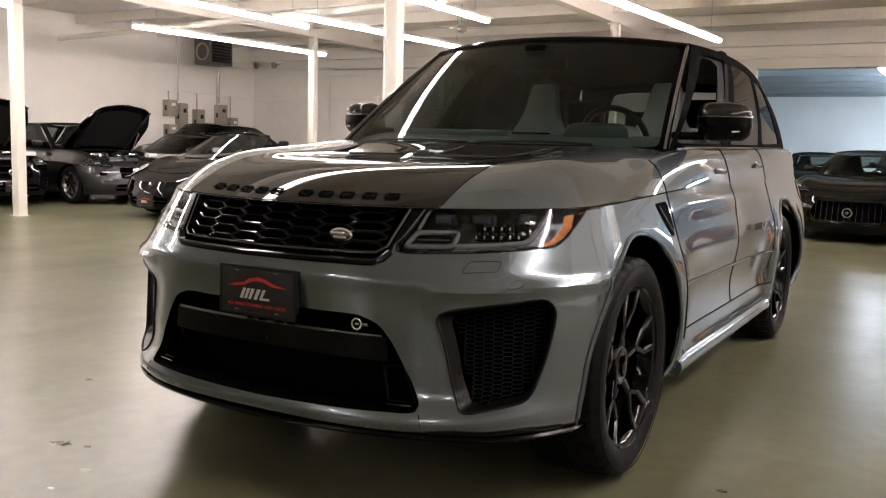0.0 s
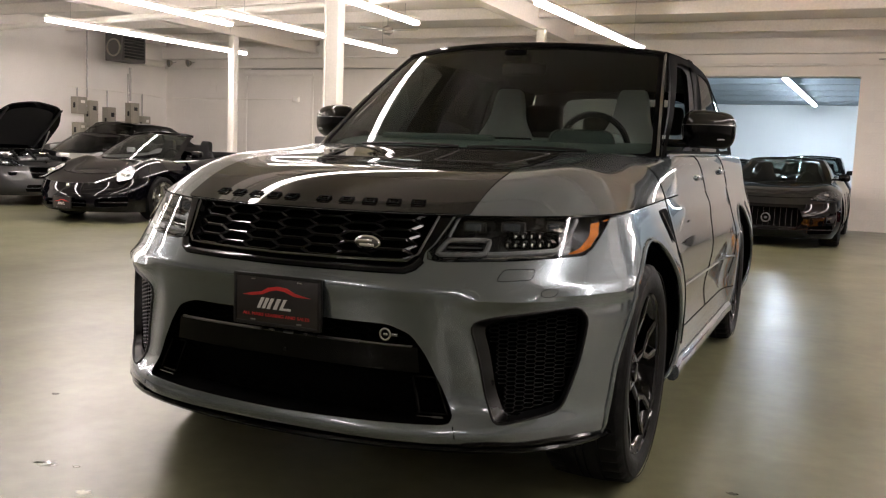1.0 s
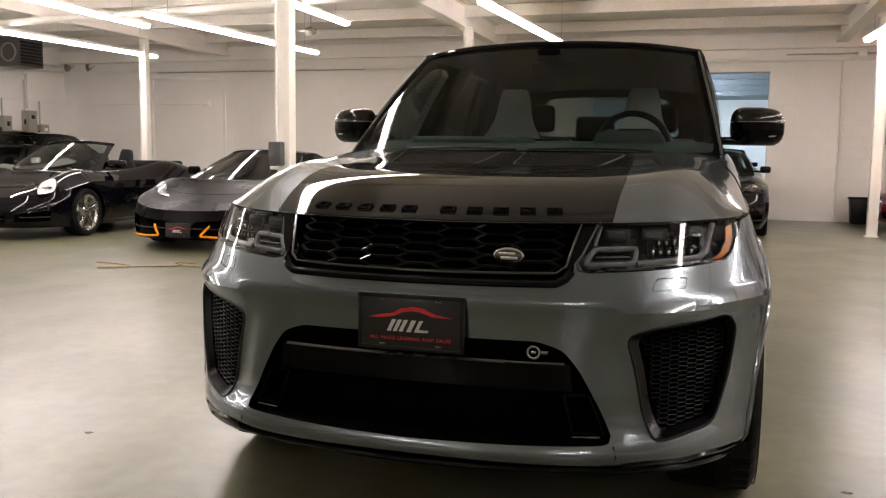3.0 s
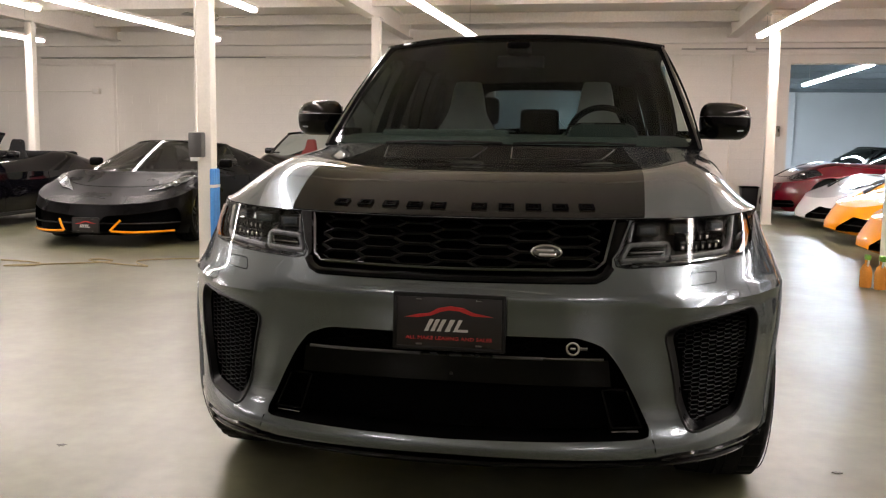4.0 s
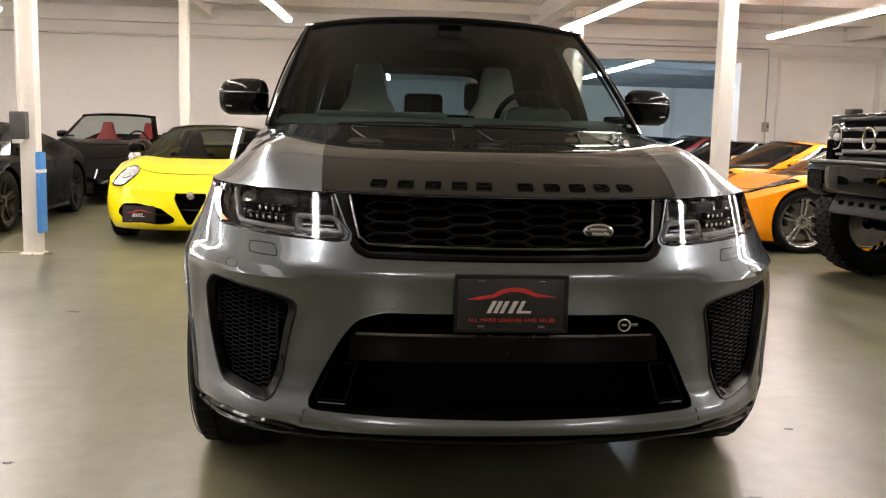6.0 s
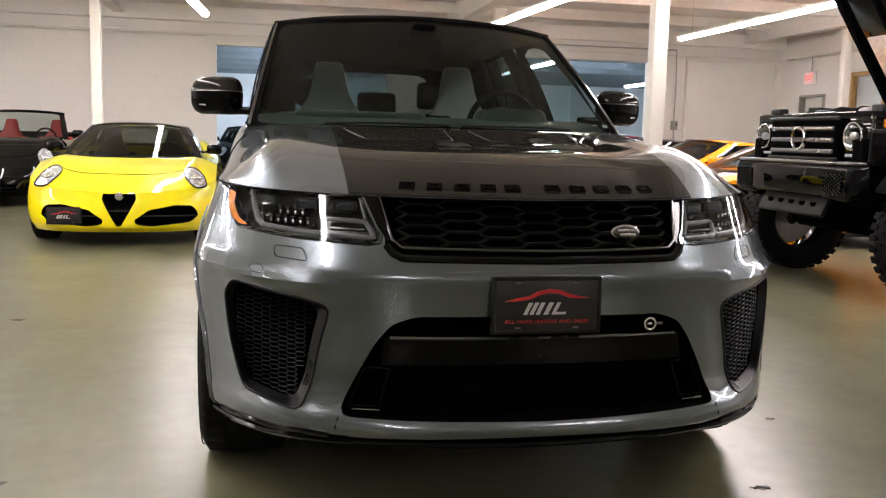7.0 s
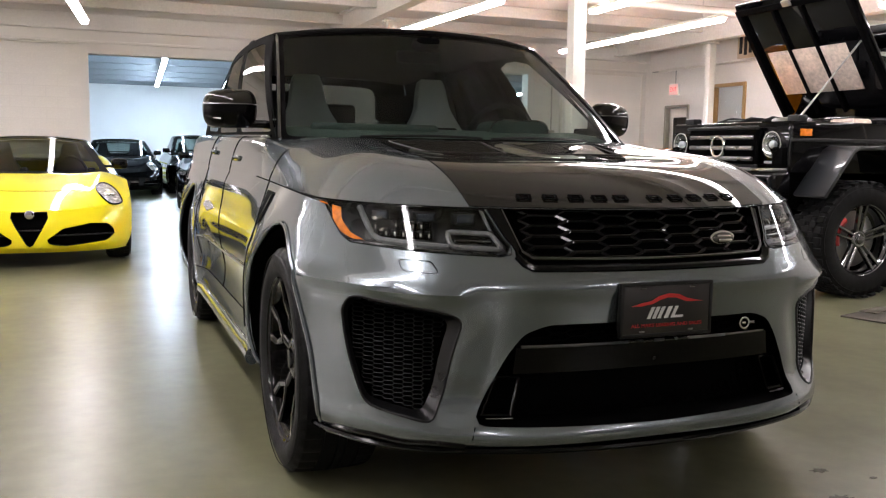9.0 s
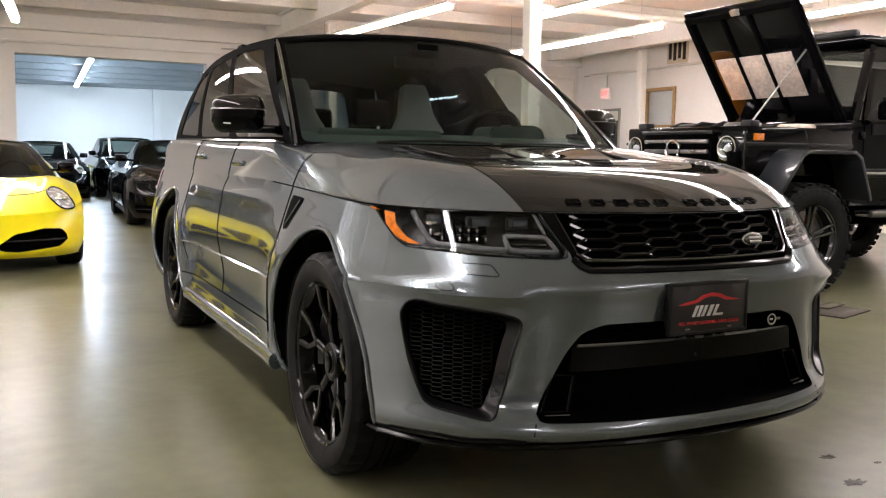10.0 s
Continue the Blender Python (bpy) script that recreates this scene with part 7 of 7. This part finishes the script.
    part("skid_plate", bm_box((0.9, 0.05, 0.18), (0, 0.06, 0.67), 0.02, 2, m=Euler((radians(-25), 0, 0)).to_matrix().to_4x4()), M_SATINK, car, "slotted dark skid plate")
    for x in (-0.3, -0.15, 0.0, 0.15, 0.3):
        part("skid_slot", bm_box((0.07, 0.03, 0.04), (x, 0.04, 0.68), 0.012), M_DARK, car)
    # engine bay and raised hood
    part("engine", bm_box((1.1, 0.95, 0.2), (0, 0.85, 1.28), 0.05, 2), M_ENGINE, car, "dark engine with hoses")
    for i, (x, y, m_) in enumerate(((0.4, 0.5, M_SATIN), (-0.35, 0.6, M_SATINK), (0.1, 0.9, M_SATINK), (0.5, 1.05, M_FOIL), (-0.45, 1.05, M_SATIN))):
        part("engine_cover", bm_box((0.28, 0.22, 0.09), (x, y, 1.41), 0.03, 2), m_, car)
    for k in range(4):
        part("hose", bm_tube([(-0.5 + 0.3 * k, 0.35, 1.39), (-0.45 + 0.28 * k, 0.55, 1.46), (-0.3 + 0.2 * k, 0.8, 1.44)], 0.018, 8), M_RUBBER, car)
    hood = part("raised_hood", bm_box((1.4, 1.28, 0.04), (0, -0.64, 0), 0.015), P_, car, "raised flat black hood")
    hood.matrix_basis = Matrix.Translation((0, 1.45, 1.5)) @ Euler((radians(-56), 0, 0)).to_matrix().to_4x4()
    part("foil_pad", bm_box((0.95, 0.46, 0.012), (-0.05, -0.52, -0.026), 0.004), M_FOIL, hood, "bright foil heat pad")
    for x in (-0.22, 0.12):
        part("hood_rib", bm_box((0.035, 1.1, 0.025), (x, -0.62, -0.036), 0.006), M_DARK, hood, "black stiffening rib")
    for x in (-0.66, 0.66):
        part("hood_rib", bm_box((0.06, 1.2, 0.03), (x, -0.63, -0.034), 0.006), M_DARK, hood)
    part("hood_rib", bm_box((1.3, 0.06, 0.03), (0, -1.2, -0.034), 0.006), M_DARK, hood)
    part("hood_latch", bm_box((0.1, 0.06, 0.04), (0, -1.22, -0.05), 0.01), M_STEEL, hood)
    tp = hood.matrix_basis @ Vector((0.6, -0.75, -0.03))
    part("prop_rod", bm_cyl(0.008, 0.008, (0.6, 0.35, 1.4), tp, 8), M_STEEL, car, "steel prop rod")
    part("underbody", bm_box((1.0, 4.0, 0.2), (0, 2.4, 0.62), 0.03), M_DARK, car)
    part("axle", bm_cyl(0.06, 0.06, (-0.8, 0.68, 0.47), (0.8, 0.68, 0.47), 14), M_DARK, car)
    part("axle", bm_cyl(0.06, 0.06, (-0.8, 3.53, 0.47), (0.8, 3.53, 0.47), 14), M_DARK, car)
    wheels({"yf": 0.68, "yr": 3.53, "xf": 1.09, "xr": 1.09}, (0.468, 0.285, 0.32, "twin", 5, "offroad"), car, M_DKCHROME, M_RED)
    return car


build_offroader()

# ---- fittings and small things of the hall ----
def electrical_box(y, z, w, h, d=0.2):
    o = thing("electrical_box", "grey enamel electrical box on the white wall", "electrical box", "electrical boxes", at=pose(X0, y, z))
    part("case", bm_box((d, w, h), (d / 2, 0, 0), 0.012), M_GREYBOX, o)
    part("door", bm_box((0.012, w - 0.05, h - 0.05), (d + 0.006, 0, 0), 0.004), M_GREYBOX, o, "flat grey door")
    part("latch", bm_box((0.02, 0.02, 0.05), (d + 0.02, w * 0.35, 0), 0.004), M_STEEL, o)
    part("rating_plate", bm_box((0.004, w * 0.4, h * 0.16), (d + 0.014, 0, h * 0.22), 0.001), M_SATINK if h > 0.5 else M_COL, o)
    part("lever", bm_box((0.05, 0.02, 0.12), (d * 0.6, -w / 2 - 0.012, 0.0), 0.006), M_SATINK, o)
    return o


for y, z, w, h in ((12.85, 1.9, 0.3, 0.38), (13.2, 1.72, 0.24, 0.62), (13.75, 1.6, 0.24, 0.62), (14.1, 1.45, 0.2, 0.3), (14.5, 1.8, 0.28, 0.52), (14.9, 1.55, 0.24, 0.42), (12.85, 1.35, 0.26, 0.34)):
    electrical_box(y, z, w, h)


def pipe(name, label, pts, r, m=M_STEEL, group=""):
    o = thing(name, label, "pipe", group, at=Matrix.Translation(pts[0]))
    base = Vector(pts[0])
    part("run", bm_tube([Vector(p) - base for p in pts], r, 10), m, o)
    return o


pipe("conduit", "thin grey conduit along the white wall", [(X0 + 0.03, 12.6, 2.3), (X0 + 0.03, 15.2, 2.3), (X0 + 0.03, 15.7, 2.25)], 0.012, M_COL)
pipe("conduit", "thin grey conduit rising to the ceiling", [(X0 + 0.03, 13.15, 2.1), (X0 + 0.03, 13.15, 3.6)], 0.02)
pipe("conduit", "thin grey conduit rising to the ceiling", [(X0 + 0.03, 14.5, 2.1), (X0 + 0.03, 14.5, 2.9)], 0.03)
pipe("conduit", "thin grey conduit along the white wall", [(X0 + 0.2, Y1 - 0.03, 2.27), (-10.4, Y1 - 0.03, 2.27)], 0.012, M_COL)
pipe("sprinkler_pipe", "white-painted pipe under the ceiling", [(X0 + 0.1, 9.9, 3.16), (-10.2, 9.35, 3.16), (-4.0, 8.7, 3.2), (X1 - 0.1, 8.6, 3.2)], 0.055, M_COL)
pipe("sprinkler_pipe", "white-painted pipe on the east side", [(X1 - 0.05, 15.2, 3.0), (X1 - 0.05, 11.0, 3.0), (X1 - 0.05, 2.0, 3.0)], 0.03, M_COL)
pipe("vent_pipe", "white round flue on the wall", [(X0 + 0.12, 13.9, 3.05), (X0 + 0.12, 15.55, 3.1)], 0.08, M_COL)
pipe("conduit", "white-painted conduit along the ledge", [(-6.5, Y1 - 0.09, 2.98), (-1.8, Y1 - 0.09, 2.98)], 0.018, M_COL)
pipe("conduit", "dark conduit along the ledge", [(2.0, Y1 - 0.09, 3.12), (7.95, Y1 - 0.09, 3.12), (7.97, Y1 - 0.09, 2.6), (7.97, Y1 - 0.09, 1.5), (8.0, Y1 - 0.09, 0.9)], 0.016)
pipe("conduit", "thin grey conduit over the exit sign", [(X1 - 0.03, 15.5, 3.0), (X1 - 0.03, 14.6, 3.0), (X1 - 0.03, 14.6, 2.66)], 0.014)


for y, z0, z1 in ((12.85, 2.09, 2.3), (13.75, 1.9, 2.3), (14.42, 2.06, 2.75), (14.9, 1.76, 2.3)):
    pipe("conduit", "thin grey conduit between box and wall run", [(X0 + 0.04, y, z0), (X0 + 0.04, y, z1)], 0.017)


def flood_lamp(x, z):
    o = thing("flood_lamp", "small unlit round flood lamp on the ledge", "lamp", "flood lamps", at=pose(x, Y1 - 0.2, z, 12, 0, -20))
    part("head", bm_revolve([(0.0, 0.05), (0.05, 0.045), (0.085, -0.02), (0.09, -0.05), (0.08, -0.05), (0.06, -0.02), (0.0, -0.01)], 24, "y"), M_GREYBOX, o)
    part("bulb_face", bm_sphere(0.055, (0, -0.025, 0), (1, 0.3, 1)), M_SATIN, o)
    part("bracket", bm_box((0.03, 0.13, 0.02), (0, 0.09, 0.0), 0.004), M_STEEL, o)


flood_lamp(-14.1, 3.13)
flood_lamp(-13.5, 3.13)
pipe("conduit", "thin dark conduit along the white wall", [(-11.7, Y1 - 0.075, 2.985), (-5.2, Y1 - 0.075, 2.985)], 0.012)


def closed_door():
    """A painted-over door in the block wall."""
    o = tagged(new("door_2"), "painted-over door with a plain white frame", "door", kind="structure")
    o.matrix_basis = pose(-10.95, Y1 - 0.012, 0)
    for s in (1, -1):
        part("jamb", bm_box((0.07, 0.03, 2.83), (s * 0.95, 0, 1.415), 0.006), M_WALL, o)
    part("head", bm_box((1.97, 0.03, 0.07), (0, 0, 2.866), 0.006), M_WALL, o)
    part("leaf", bm_box((1.82, 0.016, 2.82), (0, 0.004, 1.41), 0.003), M_WALL, o)


closed_door()


def wall_panel():
    o = thing("wall_panel", "large white framed panel hung on the block wall", "panel", at=pose(9.3, Y1 - 0.03, 2.05))
    part("board", bm_box((2.1, 0.03, 1.72), (0, 0, 0), 0.004), M_HOUSING, o)
    for s in (1, -1):
        part("frame_stile", bm_box((0.05, 0.05, 1.82), (s * 1.06, -0.004, 0), 0.006), M_COL, o)
        part("frame_rail", bm_box((2.07, 0.05, 0.05), (0, -0.004, s * 0.885), 0.006), M_COL, o)


wall_panel()


def switch_box(x, z):
    o = thing("switch_box", "small grey switch box on the wall conduit", "electrical box", "switch boxes", at=pose(x, Y1 - 0.11, z))
    part("case", bm_box((0.13, 0.09, 0.2), (0, 0, 0), 0.012), M_GREYBOX, o)
    part("lever", bm_box((0.02, 0.04, 0.06), (0.03, -0.06, 0.02), 0.006), M_SATINK, o)


switch_box(7.97, 1.52)
switch_box(3.84, 1.55)
pipe("conduit", "thin white conduit below the switch box", [(3.84, Y1 - 0.04, 1.45), (3.84, Y1 - 0.04, 0.7)], 0.012, M_COL)
pipe("conduit", "thin white conduit beside the column", [(2.98, Y1 - 0.04, 0.1), (2.98, Y1 - 0.04, 3.0)], 0.014, M_COL)


def junction_box(x, z):
    o = thing("junction_box", "small white-painted junction box on the wall rail", "electrical box", "junction boxes", at=pose(x, Y1 - 0.08, z))
    part("case", bm_box((0.16, 0.1, 0.12), (0, 0, 0), 0.012), M_COL, o)
    part("cover", bm_box((0.13, 0.008, 0.09), (0, -0.054, 0), 0.003), M_HOUSING, o)


junction_box(3.3, 3.12)
junction_box(-10.4, 2.27)


def unit_heater():
    o = thing("unit_heater", "dark grey hung unit heater with louvres", "heater", at=pose(-13.6, 13.55, 3.24))
    part("case", bm_box((0.5, 0.75, 0.62), (0, 0, 0), 0.02), mat("heater_enamel", (0.09, 0.085, 0.08), 0.5, var=0.1), o)
    for i in range(7):
        part("louvre", bm_box((0.03, 0.6, 0.05), (0.262, 0, -0.22 + i * 0.07), 0.006, m=Euler((0, radians(35), 0)).to_matrix().to_4x4()), M_SATINK, o)
    part("fan_ring", bm_revolve([(0.17, -0.02), (0.2, -0.02), (0.2, 0.01), (0.17, 0.01)], 28, "y", closed=True), M_GREYBOX, o).matrix_basis = pose(0.02, -0.385, -0.02)
    for s in (1, -1):
        part("hanger", bm_cyl(0.008, 0.008, (0, s * 0.3, 0.3), (0, s * 0.3, ZC - 3.24), 8), M_STEEL, o)


unit_heater()


def ceiling_fan(x, y):
    o = thing("ceiling_fan", "small ceiling fan at rest on a down rod", "fan", at=pose(x, y, 3.28))
    part("rod", bm_cyl(0.012, 0.012, (0, 0, 0.05), (0, 0, ZC - 3.28), 10), M_STEEL, o)
    part("motor", bm_revolve([(0.0, -0.06), (0.08, -0.05), (0.11, 0.0), (0.09, 0.05), (0.03, 0.08)], 24, "z"), M_GREYBOX, o)
    b = bm_box((0.48, 0.12, 0.01), (0.34, 0, 0.0), 0.004, m=Euler((radians(12), 0, 0)).to_matrix().to_4x4())
    f = part("blade", b, M_STEEL, o)
    for k in (1, 2):
        again(f, pose(0, 0, 0, 0, 0, 120 * k), o)


ceiling_fan(-6.05, 12.05)


def exit_sign():
    o = thing("exit_sign", "pale exit sign with red letters on the wall", "sign", at=pose(X1 - 0.04, 14.62, 2.56, 0, 0, -90))
    part("case", bm_box((0.34, 0.06, 0.26), (0, 0.0, 0), 0.01), M_HOUSING, o)
    part("face", bm_box((0.3, 0.006, 0.22), (0, -0.033, 0), 0.002), M_EXIT, o, "pale glowing face")
    lettering("letters", "EXIT", 0.14, o, pose(0, -0.039, 0), M_EXITRED, "red capital letters", fit=0.24)


exit_sign()


def east_door():
    o = tagged(new("door_1"), "grey-framed door with a dark glass light, coloured pale for the bright office beyond", "door", kind="structure")
    o.matrix_basis = pose(X1, 14.535, 0)
    # pale colour stands in for the brightly lit office in the doorway
    part("leaf", bm_box((0.05, 0.8, 2.15), (0.12, 0, 1.08), 0.004), M_COL, o)
    part("light", bm_box((0.012, 0.5, 0.8), (0.09, 0, 1.55), 0.003), M_TINT, o, "dark glass light")
    for s in (1, -1):
        part("jamb", bm_box((0.12, 0.05, 2.2), (0.02, s * 0.41, 1.1), 0.006), M_GREYBOX, o)
    part("head", bm_box((0.12, 0.86, 0.05), (0.02, 0, 2.19), 0.006), M_GREYBOX, o)
    part("handle", bm_tube([(0.09, -0.3, 1.0), (0.04, -0.3, 1.0), (0.04, -0.2, 1.0)], 0.012, 8), M_CHROME, o)


east_door()


def east_window():
    o = tagged(new("window_1"), "office window in a varnished wooden frame", "window", kind="structure")
    o.matrix_basis = pose(X1, 12.8, 1.89)
    for s in (1, -1):
        part("jamb", bm_box((0.12, 0.07, 1.4), (0.02, s * 0.47, 0), 0.006), M_WOOD, o)
        part("rail", bm_box((0.12, 0.87, 0.07), (0.02, 0, s * 0.665), 0.006), M_WOOD, o)
    part("mullion", bm_box((0.09, 0.87, 0.045), (0.03, 0, -0.1), 0.005), M_WOOD, o)
    part("pane", bm_box((0.008, 0.87, 1.28), (0.06, 0, 0), 0.002), M_LENS, o, "clear pane")
    # added sheet that catches the hall's light in place of a lit room
    part("backing", bm_box((0.02, 0.86, 1.26), (0.09, 0, 0)), M_WALL, o, "pale sheet added behind the glass to make the pane bright")
    part("notice", bm_box((0.006, 0.25, 0.2), (0.05, 0.1, -0.35), 0.001), M_GREYBOX, o)


east_window()


def wall_sign():
    o = thing("wall_sign", "cream board with dark printed bars high on the wall", "sign", at=pose(X1 - 0.015, 12.28, 3.36))
    part("board", bm_box((0.03, 0.62, 0.62), (0, 0, 0), 0.004), M_CREAM, o)
    for i in range(4):
        part("print_bar", bm_box((0.004, 0.09, 0.5 - 0.06 * (i % 2)), (-0.017, -0.21 + 0.14 * i, 0.0), 0.001), M_SATINK, o, "dark upright printed bar")


wall_sign()


def control_box():
    o = thing("control_box", "dark grey switch box fixed on a white column", "electrical box", at=pose(COLS_X[1] + 0.05, 5.85 - 0.0725, 1.13))
    part("case", bm_box((0.14, 0.1, 0.24), (-0.05, -0.05, 0.02), 0.015), mat("box_grey", (0.07, 0.07, 0.07), 0.5, var=0.1), o)
    part("label", bm_box((0.09, 0.006, 0.035), (-0.05, -0.103, -0.12), 0.002), M_WHITEMARK, o)
    part("conduit", bm_cyl(0.012, 0.012, (-0.05, -0.05, 0.14), (-0.05, -0.05, 2.1), 10), M_COL, o)


control_box()


def blue_pad():
    o = thing("column_pad", "bright blue foam guard strapped to a white column", "pad", at=pose(COLS_X[1] + 0.05 + 0.0975, 5.85 - 0.05, 0))
    for i in range(3):
        part("strip", bm_box((0.045, 0.05, 0.72), (0.0, -0.055 + 0.052 * i, 0.56), 0.015, 3), M_BLUEPAD, o)
    part("strap", bm_box((0.052, 0.16, 0.03), (-0.002, -0.003, 0.75), 0.004), M_COL, o)


blue_pad()


def spray_bottle(x, y):
    o = thing("spray_bottle", "clear and orange spray bottle with green head on the floor", "bottle", at=pose(x, y, 0))
    part("bottle", bm_revolve([(0.0, 0.0), (0.045, 0.0), (0.05, 0.02), (0.05, 0.14), (0.035, 0.19), (0.016, 0.21), (0.016, 0.24)], 24, "z"), mat("orange_fluid", (0.6, 0.25, 0.04), 0.2, var=0.1), o)
    part("head", bm_box((0.04, 0.09, 0.05), (0, -0.02, 0.265), 0.012), M_GREENLIQ, o)
    part("trigger", bm_box((0.015, 0.015, 0.07), (0, -0.045, 0.22), 0.004, m=Euler((radians(20), 0, 0)).to_matrix().to_4x4()), M_WHITEMARK, o)


spray_bottle(2.84, 5.62)
spray_bottle(2.75, 5.72)


def waste_bin(x, y):
    o = thing("waste_bin", "small dark bin standing by the wall", "bin", at=pose(x, y, 0))
    bm = bm_prism([(-0.13, 0.0), (0.13, 0.0), (0.16, 0.46), (-0.16, 0.46)], 0.26, "y", (0, -0.13, 0), 0.015)
    part("pail", bm, M_SATINK, o)
    part("rim", bm_box((0.35, 0.29, 0.03), (0, 0, 0.47), 0.01), M_DARK, o)


waste_bin(3.36, 15.5)


def floor_mat_thing():
    o = thing("cardboard_sheet", "flat dark cardboard sheet on the floor", "cardboard", at=pose(3.62, 2.5, 0, 0, 0, 18))
    part("sheet", bm_box((0.5, 0.34, 0.012), (0, 0, 0.006), 0.003), mat("dark_card", (0.05, 0.042, 0.03), 0.7, var=0.2), o)
    part("fold", bm_box((0.3, 0.12, 0.01), (0.15, 0.1, 0.018), 0.003), mat("card_edge", (0.08, 0.07, 0.05), 0.7, var=0.2), o)


floor_mat_thing()


def spill(x, y, r, seed, m, label):
    """A thin irregular patch dried onto the floor."""
    rnd = random.Random(seed)
    bm = bmesh.new()
    k = 34
    ring = [(x + r * (0.4 + 0.75 * rnd.random()) * math.cos(2 * math.pi * i / k) * 1.5, y + r * (0.4 + 0.75 * rnd.random()) * math.sin(2 * math.pi * i / k)) for i in range(k)]
    lo = [bm.verts.new((px, py, 0.0)) for px, py in ring]
    hi = [bm.verts.new((x + (px - x) * 0.93, y + (py - y) * 0.9, 0.0015)) for px, py in ring]
    for i in range(k):
        bm.faces.new((lo[i], lo[(i + 1) % k], hi[(i + 1) % k], hi[i]))
    bm.faces.new(hi)
    tagged(part("floor_spill", bm, m, None, "", True), label, "stain", "marks on the floor")


for x, y, r, sd, m_ in ((-0.93, -0.05, 0.035, 1, M_WETSPOT), (-0.62, -0.18, 0.02, 2, M_CHIP), (-0.82, -0.02, 0.012, 3, M_WETSPOT), (0.72, -0.01, 0.035, 4, M_STAIN), (0.85, 0.22, 0.025, 5, M_STAIN), (0.98, 0.1, 0.012, 6, M_STAIN), (-0.58, -0.35, 0.012, 7, M_CHIP), (-1.6, 0.6, 0.014, 8, M_STAIN), (1.3, 0.9, 0.015, 9, M_STAIN), (-2.2, 3.2, 0.03, 10, M_STAIN)):
    spill(x, y, r, sd, m_, "small pale chip on the floor" if m_ is M_CHIP else "small pale shiny spill on the floor" if m_ is M_WETSPOT else "small dark dried spill on the floor")
hose = [(-3.36 - 0.4 * t + 0.25 * math.sin(5 * t), 5.75 + 0.25 * math.sin(3.1 * t) - 0.15 * t, 0.008) for t in np.linspace(0, 4.5, 40)]
pipe("floor_cable", "tan power cable lying on the floor", hose, 0.007, M_CABLE)


def yellow_rack():
    o = thing("wire_rack", "low yellow-green wire rack by the far wall", "rack", at=pose(-0.35, 25.6, 0))
    m_ = mat("rack_yellow", (0.5, 0.5, 0.12), 0.5, var=0.15)
    for x in (-0.4, 0.4):
        part("post", bm_box((0.05, 0.3, 0.9), (x, 0, 0.45), 0.008), M_GREYBOX, o)
    for z in (0.15, 0.35, 0.55, 0.75):
        part("shelf", bm_box((0.8, 0.28, 0.1), (0, 0, z), 0.01), m_, o)


yellow_rack()


# ---- blocks of the north wall ----
def block_wall():
    """Painted blocks, 390 by 190 mm, proud of their joints; those nearest the openings are parts, the rest one mesh."""
    me = bpy.data.meshes.new("block")
    bm = bm_box((0.388, 0.02, 0.188), (0, 0, 0))
    for v in bm.verts:
        if v.co.y < 0:
            v.co.x *= 0.985
            v.co.z *= 0.97
    bm.to_mesh(me)
    bm.free()
    me.materials.append(M_BLOCK)
    rest = bmesh.new()
    n = 0
    for j in range(16):
        z = 0.1 + j * 0.2
        if z > 3.0:
            break
        x = X0 + 0.2 + (0.2 if j % 2 else 0)
        while x < X1 - 0.2:
            if not any(a - 0.2 < x < b + 0.2 and z < h + 0.1 for a, b, h in OPEN):
                at = Matrix.Translation((x, Y1 + 0.007, z))
                if n < 300 and -7.0 < x < 3.9:
                    o = new("block", me)
                    o.parent = back_wall
                    o.matrix_basis = at
                    n += 1
                else:
                    bm_box((0.388, 0.02, 0.188), (x, Y1 + 0.007, z), bm=rest)
            x += 0.4
    o = part("block_courses", rest, M_BLOCK, back_wall, "", False)
    tagged(o, kind="stuff")


block_wall()
